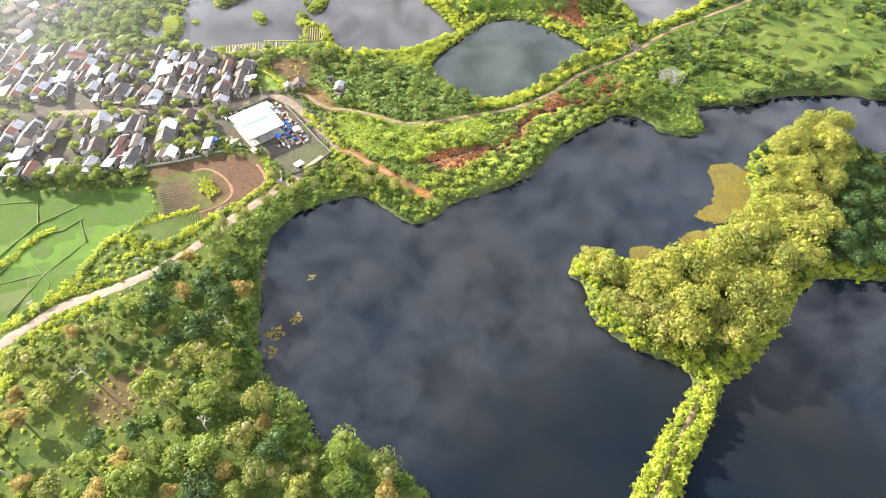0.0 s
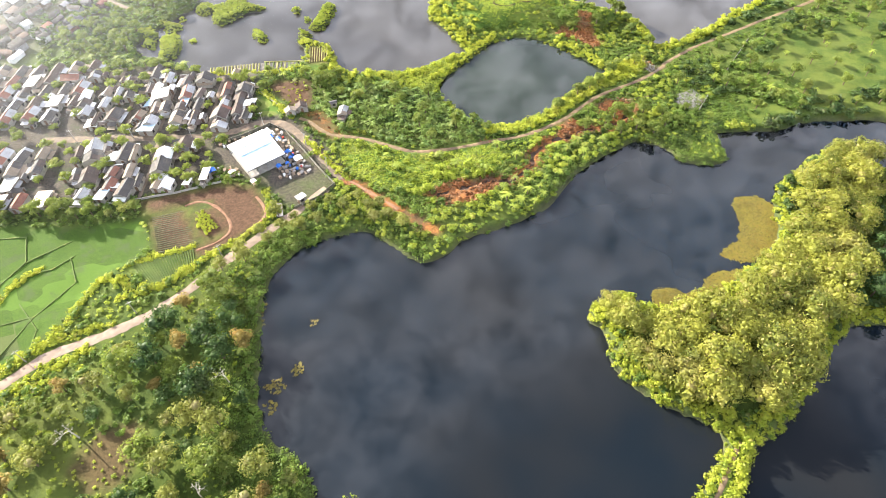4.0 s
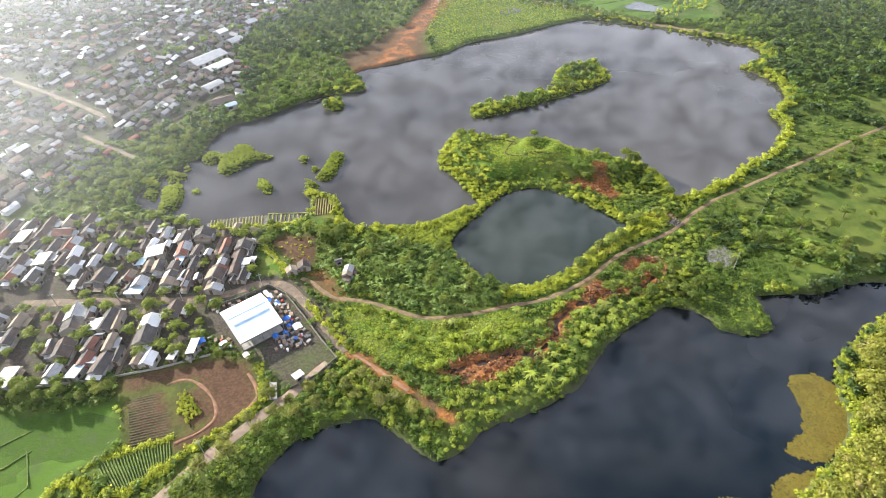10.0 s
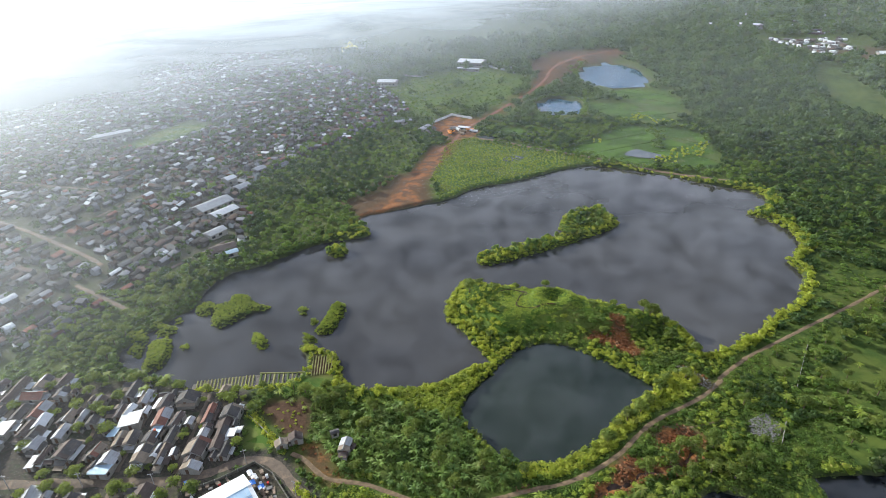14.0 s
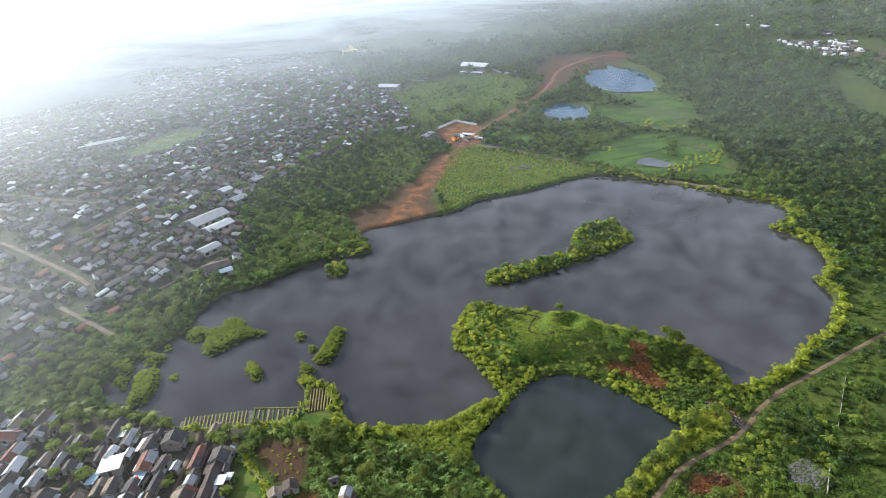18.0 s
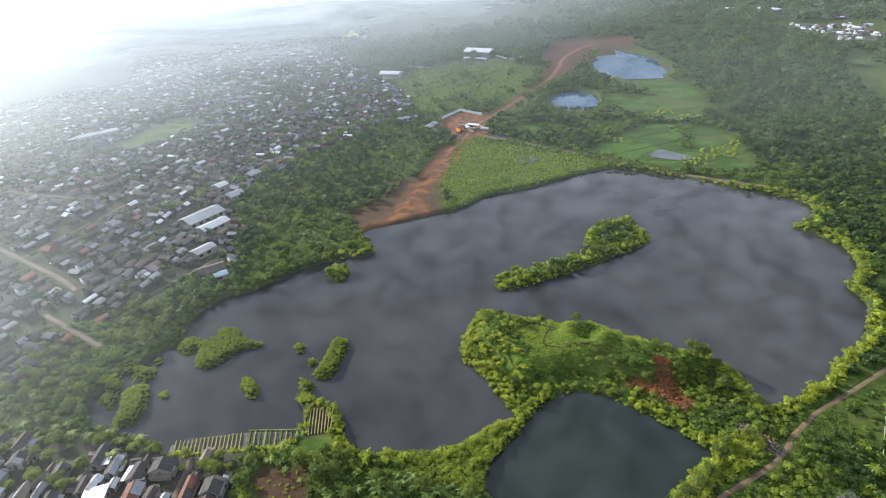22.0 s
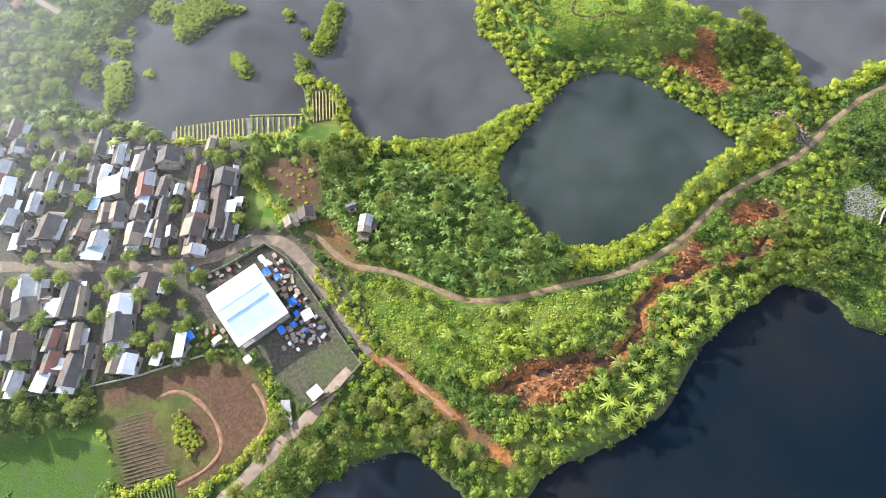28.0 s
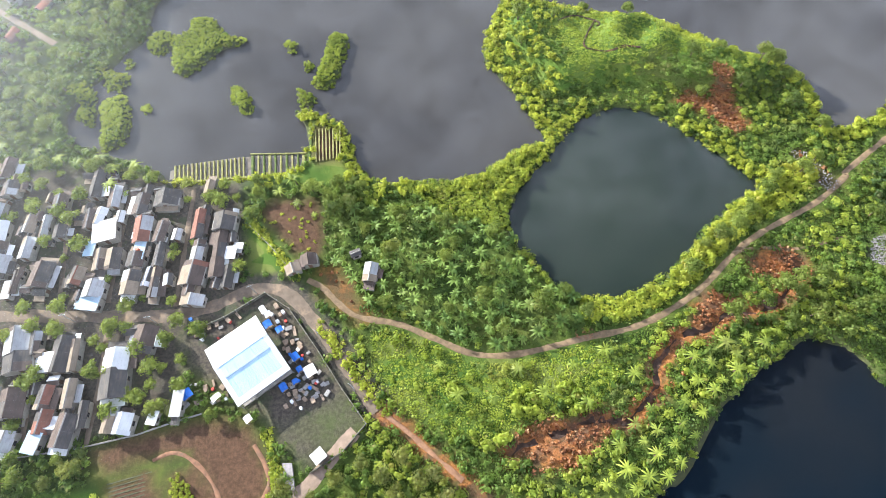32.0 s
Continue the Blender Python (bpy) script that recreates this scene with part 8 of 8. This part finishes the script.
rubble("gully_stones", c, 0.1, 0.35, plain("red_clods", (0.30, 0.13, 0.07), 0.4, 1.0, 0.95), "red clods of earth in the gully", 126)


# large roofs of the far town and the works
def warehouse(x, y, turn, ln, wd, tall, mat, label):
    e = tagged(new("warehouse"), label, "warehouse", "large buildings beyond the lake")
    e.matrix_basis = pose(x, y, level(x, y), 0, 0, turn)
    bm = bmesh.new()
    box(bm, -wd / 2 + 0.4, -ln / 2 + 0.4, -0.5, wd / 2 - 0.4, ln / 2 - 0.4, tall)
    part("wall", bm, WALL_PAINT, e)
    for s in (-1, 1):
        bm = bmesh.new()
        cs_ = [(0, -ln / 2, tall + wd * 0.16), (s * wd / 2, -ln / 2, tall - 0.1), (s * wd / 2, ln / 2, tall - 0.1), (0, ln / 2, tall + wd * 0.16)]
        slope(bm, cs_, 0.2)
        bmesh.ops.recalc_face_normals(bm, faces=bm.faces)
        part("roof_slope", bm, mat, e)
    for i in range(int(ln // 5)):
        for s in (0, 1):
            opening("window", e, (-1 if s == 0 else 1) * (wd / 2 - 0.4), -ln / 2 + 2.5 + i * 5, tall * 0.55, 2.2, 1.4, 2 + s, DARK_OPEN)


for row in ((-148.5, 441.5, -36.6, 26, 14, 3.4, ROOF_ZINC, "large zinc-roofed warehouse by the town"), (-137.5, 428.5, -36.6, 19, 9.5, 3.2, ROOF_WHITE, "large white-roofed warehouse by the town"), (-302, 633, -50, 34, 9, 7, ROOF_WHITE, "long pale school building beside a field"), (-40, 838, 70, 26, 14, 6, ROOF_WHITE, "white farm shed among fields"), (83, 954, 60, 40, 22, 7, ROOF_WHITE, "long white works hall"), (73, 913, 60, 34, 6, 4, ROOF_WHITE, "low long white works building"), (-122, 372, -60, 15, 9, 3, ROOF_CLAY, "wide brown-roofed hall near the shore"), (-115, 366, -60, 7, 5, 3, ROOF_BLUE, "small blue-roofed hall near the shore"), (-133, 395, -36, 13, 8, 3.4, ROOF_ZINC, "grey sheet-roofed hall near the shore"), (-133, 512, -36, 10, 8, 4, ROOF_ZINC, "white sheet-roofed hall beside the town"), (-20, 640, -75, 20, 6, 3.5, ROOF_ZINC, "grey site sheds of the earthworks"), (40, 608, 60, 12, 5, 3, ROOF_WHITE, "white site cabin of the earthworks"), (2, 612, -30, 16, 7, 3.5, ROOF_ZINC, "grey site sheds of the earthworks"), (8, 606, -30, 14, 5, 3.2, ROOF_DARK, "dark site shed of the earthworks"), (133, 905, 60, 14, 8, 4, ROOF_WHITE, "white works shed beside the haul road"), (1150, 2050, 60, 120, 40, 10, ROOF_WHITE, "white factory on the horizon"), (1250, 2000, 60, 80, 40, 10, ROOF_WHITE, "white factory on the horizon")):
    warehouse(*row)
for x_, y_, tr_, ln_, wd_ in ((660, 1215, 20, 24, 14), (683, 1192, -60, 20, 12), (645, 1245, 10, 18, 10), (600, 1262, 50, 18, 10), (708, 1180, -50, 18, 10), (645, 852, 70, 26, 16)):
    warehouse(x_, y_, tr_, ln_, wd_, 8, ROOF_WHITE, "large white hall standing beyond the forest")
warehouse(-148.5, 485.0, -36, 9, 8, 6.5, ROOF_WHITE, "two-storey white building at the town's edge")
warehouse(-137.0, 474.5, -36, 12, 9, 3.6, ROOF_ZINC, "low grey-roofed hall at the town's edge")

wall_run("works_wall", [(7.8, 634.8), (32.6, 667.0), (51.8, 648.6)], 2.2, 0.4, WHITE_TARP, "pale site wall of the earthworks", 9.0, False)
wall_run("white_wall", [(102.0, 948.7), (135.0, 881.6)], 2.4, 0.5, WHITE_TARP, "long white wall beside fields", 12.0, False)
wall_run("field_wall", [(-40, 892), (-22.1, 906.4), (4.4, 881.7)], 2.0, 0.5, CONCRETE, "pale wall along a distant field", 12.0, False)

# an excavator and lorries on the works
ORANGE = plain("orange_machine_paint", (0.75, 0.28, 0.03), 0.2, 1.0, 0.5)
RUBBER = plain("black_rubber", (0.02, 0.02, 0.02), 0.3, 2.0, 0.9)


def excavator(x, y, turn):
    e = tagged(new("excavator"), "orange excavator standing on red earth", "excavator")
    e.matrix_basis = pose(x, y, level(x, y, 0.2), 0, 0, turn)
    for s_ in (-1, 1):
        bm = bmesh.new()
        prism(bm, [(s_ * 1.2 - 0.35, -2.2, 0), (s_ * 1.2 + 0.35, -2.2, 0), (s_ * 1.2 + 0.35, 2.2, 0), (s_ * 1.2 - 0.35, 2.2, 0)], [(s_ * 1.2 - 0.35, -1.8, 0.9), (s_ * 1.2 + 0.35, -1.8, 0.9), (s_ * 1.2 + 0.35, 1.8, 0.9), (s_ * 1.2 - 0.35, 1.8, 0.9)])
        part("track", bm, RUBBER, e)
    for nm_, b_, mt in (("body", (-1.4, -2.3, 1.0, 1.4, 1.2, 2.1), ORANGE), ("cab", (-1.4, 0.0, 2.12, -0.2, 1.6, 3.1), DARK_OPEN), ("boom", (-0.1, 1.0, 2.2, 0.4, 5.0, 2.8), ORANGE), ("arm", (-0.1, 4.8, 0.8, 0.35, 5.3, 3.0), ORANGE), ("bucket", (-0.5, 4.6, 0.0, 0.8, 5.6, 0.8), RUBBER)):
        bm = bmesh.new()
        box(bm, *b_)
        bmesh.ops.bevel(bm, geom=bm.edges[:], offset=0.08, segments=1)
        part(nm_, bm, mt, e)


excavator(17.8, 585.7, 40)
excavator(28, 600, 150)


def lorry(x, y, turn, mat, label):
    e = tagged(new("lorry"), label, "lorry", "vehicles at the earthworks")
    e.matrix_basis = pose(x, y, level(x, y, 0.2), 0, 0, turn)
    for nm_, b_, mt in (("cab", (-1.1, 2.0, 0.7, 1.1, 3.8, 2.7), mat), ("load_bed", (-1.2, -3.6, 0.9, 1.2, 1.8, 2.2), mat), ("windscreen", (-0.95, 3.8, 1.6, 0.95, 3.84, 2.5), DARK_OPEN)):
        bm = bmesh.new()
        box(bm, *b_)
        part(nm_, bm, mt, e)
    for wx in (-1.05, 1.05):
        for wy in (-2.6, -1.4, 2.8):
            bm = bmesh.new()
            bmesh.ops.create_cone(bm, cap_ends=True, segments=12, radius1=0.5, radius2=0.5, depth=0.35, matrix=pose(wx, wy, 0.5, 0, 90, 0))
            part("wheel", bm, RUBBER, e)


for i, (x_, y_, t_) in enumerate(((34, 606, 20), (38, 600, 70), (45, 604, 80), (30, 612, 110), (48, 598, 60), (36, 592, 30), (25, 596, 10))):
    lorry(x_, y_, t_, (WHITE_TARP, CRATE, ORANGE, STEEL)[i % 4], ("white lorry parked at the works", "brown lorry parked at the works", "orange lorry parked at the works", "grey lorry parked at the works")[i % 4])

# the mosque beyond the fields
mosque = tagged(new("mosque"), "yellow mosque with a tall minaret among trees", "mosque")
mosque.matrix_basis = pose(-130, 1168, level(-130, 1168), 0, 0, 20)
YELLOW = plain("yellow_paint", (0.80, 0.70, 0.16), 0.2, 0.3, 0.7)
bm = bmesh.new()
box(bm, 2, -9, -1, 24, 9, 9)
part("hall", bm, YELLOW, mosque)
for nm_, seg_rows, mt in (("minaret", [(1.6, -1), (1.4, 17), (2.3, 17.2), (2.3, 18.6), (1.2, 18.7), (1.1, 24), (0.1, 29)], YELLOW), ("dome", [(4.8, 9), (5.2, 11), (4.2, 14), (2.0, 16), (0.1, 17.5)], YELLOW)):
    ox_ = -2.0 if nm_ == "minaret" else 13.0
    part(nm_, soup(nm_, *tube([(ox_, 0, z_) for r_, z_ in seg_rows], [r_ for r_, z_ in seg_rows], 12), mt), None, mosque)

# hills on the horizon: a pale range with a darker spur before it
# distance haze is put into the blue base colours of both
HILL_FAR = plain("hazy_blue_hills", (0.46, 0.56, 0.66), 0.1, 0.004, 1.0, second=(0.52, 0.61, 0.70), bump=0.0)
HILL_NEAR = plain("haze_blue_spur", (0.30, 0.39, 0.47), 0.15, 0.006, 1.0, second=(0.36, 0.45, 0.53), bump=0.0)


def hills(name, dist, a0, a1, top, mat, label, seed):
    """A range seen from afar, as a strip of slopes between two bearings (degrees east of north)."""
    n = 70
    v_ = []
    for i in range(n):
        t_ = i / (n - 1)
        a_ = radians(a0 + (a1 - a0) * t_)
        rough_ = 8 * math.sin(t_ * 17 + seed) + 5 * math.sin(t_ * 37 + 2 * seed) + 2 * math.sin(t_ * 80)
        h_ = top(t_) + rough_ * min(1.0, 6 * t_, 6 * (1 - t_))
        for f_, back in ((-0.1, -320), (0.5, -170), (0.85, -60), (1.0, 0), (0.3, 200)):
            v_.append((math.sin(a_) * (dist + back), math.cos(a_) * (dist + back), max(-15.0, f_ * h_ + 5 * math.sin(i * 0.5 + f_ * 9))))
    f_ = [[i * 5 + j, (i + 1) * 5 + j, (i + 1) * 5 + j + 1, i * 5 + j + 1] for i in range(n - 1) for j in range(4)]
    me = soup(name, np.array(v_), np.array(f_), mat)
    me.polygons.foreach_set("use_smooth", np.ones(len(f_), bool))
    tagged(part(name, me, None), label, "hills", kind="structure")


hills("backdrop_range", 4450, 23.5, 48, lambda t_: 62 + 112 * smooth(t_, 0.0, 0.42) + 14 * math.sin(t_ * 9), HILL_FAR, "hill range above the fog, distance haze put into its pale blue", 1.0)
hills("backdrop_spur", 4050, 27.5, 46, lambda t_: 40 + 98 * smooth(t_, 0.0, 0.22) + 20 * smooth(t_, 0.25, 0.4), HILL_NEAR, "hill spur above the fog, distance haze put into its darker blue", 2.3)

# ---------------------------------------------------------------- morning mist over town and plain; sheets added for haze and glare too
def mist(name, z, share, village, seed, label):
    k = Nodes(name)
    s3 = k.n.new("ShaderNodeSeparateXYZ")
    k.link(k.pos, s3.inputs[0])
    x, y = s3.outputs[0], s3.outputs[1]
    # density rises with distance and towards the sun, to stand in for haze
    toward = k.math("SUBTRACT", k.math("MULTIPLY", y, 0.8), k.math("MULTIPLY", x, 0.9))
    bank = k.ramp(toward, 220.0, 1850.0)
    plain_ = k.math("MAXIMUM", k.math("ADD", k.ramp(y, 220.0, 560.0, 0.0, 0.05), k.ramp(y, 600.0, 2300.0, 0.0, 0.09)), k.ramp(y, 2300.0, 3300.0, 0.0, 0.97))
    # extra veil over the village, in place of the sun's glare
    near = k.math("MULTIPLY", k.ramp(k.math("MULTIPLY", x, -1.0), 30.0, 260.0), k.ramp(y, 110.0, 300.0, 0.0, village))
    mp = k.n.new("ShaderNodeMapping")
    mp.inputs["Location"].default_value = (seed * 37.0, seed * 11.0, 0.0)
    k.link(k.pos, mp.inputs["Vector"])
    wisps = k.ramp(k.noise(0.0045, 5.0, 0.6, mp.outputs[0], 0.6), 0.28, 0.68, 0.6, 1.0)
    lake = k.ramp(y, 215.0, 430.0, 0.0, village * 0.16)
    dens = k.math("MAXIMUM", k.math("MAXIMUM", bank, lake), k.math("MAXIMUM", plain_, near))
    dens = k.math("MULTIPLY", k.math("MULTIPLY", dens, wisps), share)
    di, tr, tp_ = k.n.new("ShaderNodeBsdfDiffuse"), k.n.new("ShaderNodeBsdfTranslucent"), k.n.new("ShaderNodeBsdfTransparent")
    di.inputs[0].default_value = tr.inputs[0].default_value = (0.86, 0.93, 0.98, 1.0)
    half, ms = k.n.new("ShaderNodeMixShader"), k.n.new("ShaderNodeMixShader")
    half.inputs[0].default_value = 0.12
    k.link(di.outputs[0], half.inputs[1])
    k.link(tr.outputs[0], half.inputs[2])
    # a broad glossy lobe adds glare towards the sun, for light scattered by droplets
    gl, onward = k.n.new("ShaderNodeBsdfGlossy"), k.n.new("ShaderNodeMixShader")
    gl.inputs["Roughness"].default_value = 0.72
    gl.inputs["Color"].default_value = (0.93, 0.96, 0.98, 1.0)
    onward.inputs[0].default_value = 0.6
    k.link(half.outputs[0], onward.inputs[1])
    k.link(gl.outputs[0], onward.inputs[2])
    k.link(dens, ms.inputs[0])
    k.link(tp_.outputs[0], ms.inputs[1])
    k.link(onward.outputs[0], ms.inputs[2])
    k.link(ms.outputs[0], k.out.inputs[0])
    n = 40
    xs, ys = np.linspace(-4800, 4300, n), np.linspace(90, 4850, n)
    X, Y = np.meshgrid(xs, ys)
    Z = z + 6.0 * np.sin(X * 0.004 + seed) * np.sin(Y * 0.005)
    ix = np.arange(n * n).reshape(n, n)
    f = np.stack([ix[:-1, :-1], ix[:-1, 1:], ix[1:, 1:], ix[1:, :-1]], -1).reshape(-1, 4)
    me = soup(name, np.stack([X, Y, Z], -1).reshape(-1, 3), f, k.mat)
    me.polygons.foreach_set("use_smooth", np.ones(len(f), bool))
    return tagged(part(name, me, None), label, "mist", kind="stuff")


mist("low_mist", 28.0, 0.75, 0.13, 1.0, "thin white sheet added for morning mist, haze and glare over the town")
mist("high_mist", 52.0, 0.8, 0.05, 2.0, "thin white sheet added for morning haze and glare over the plain")
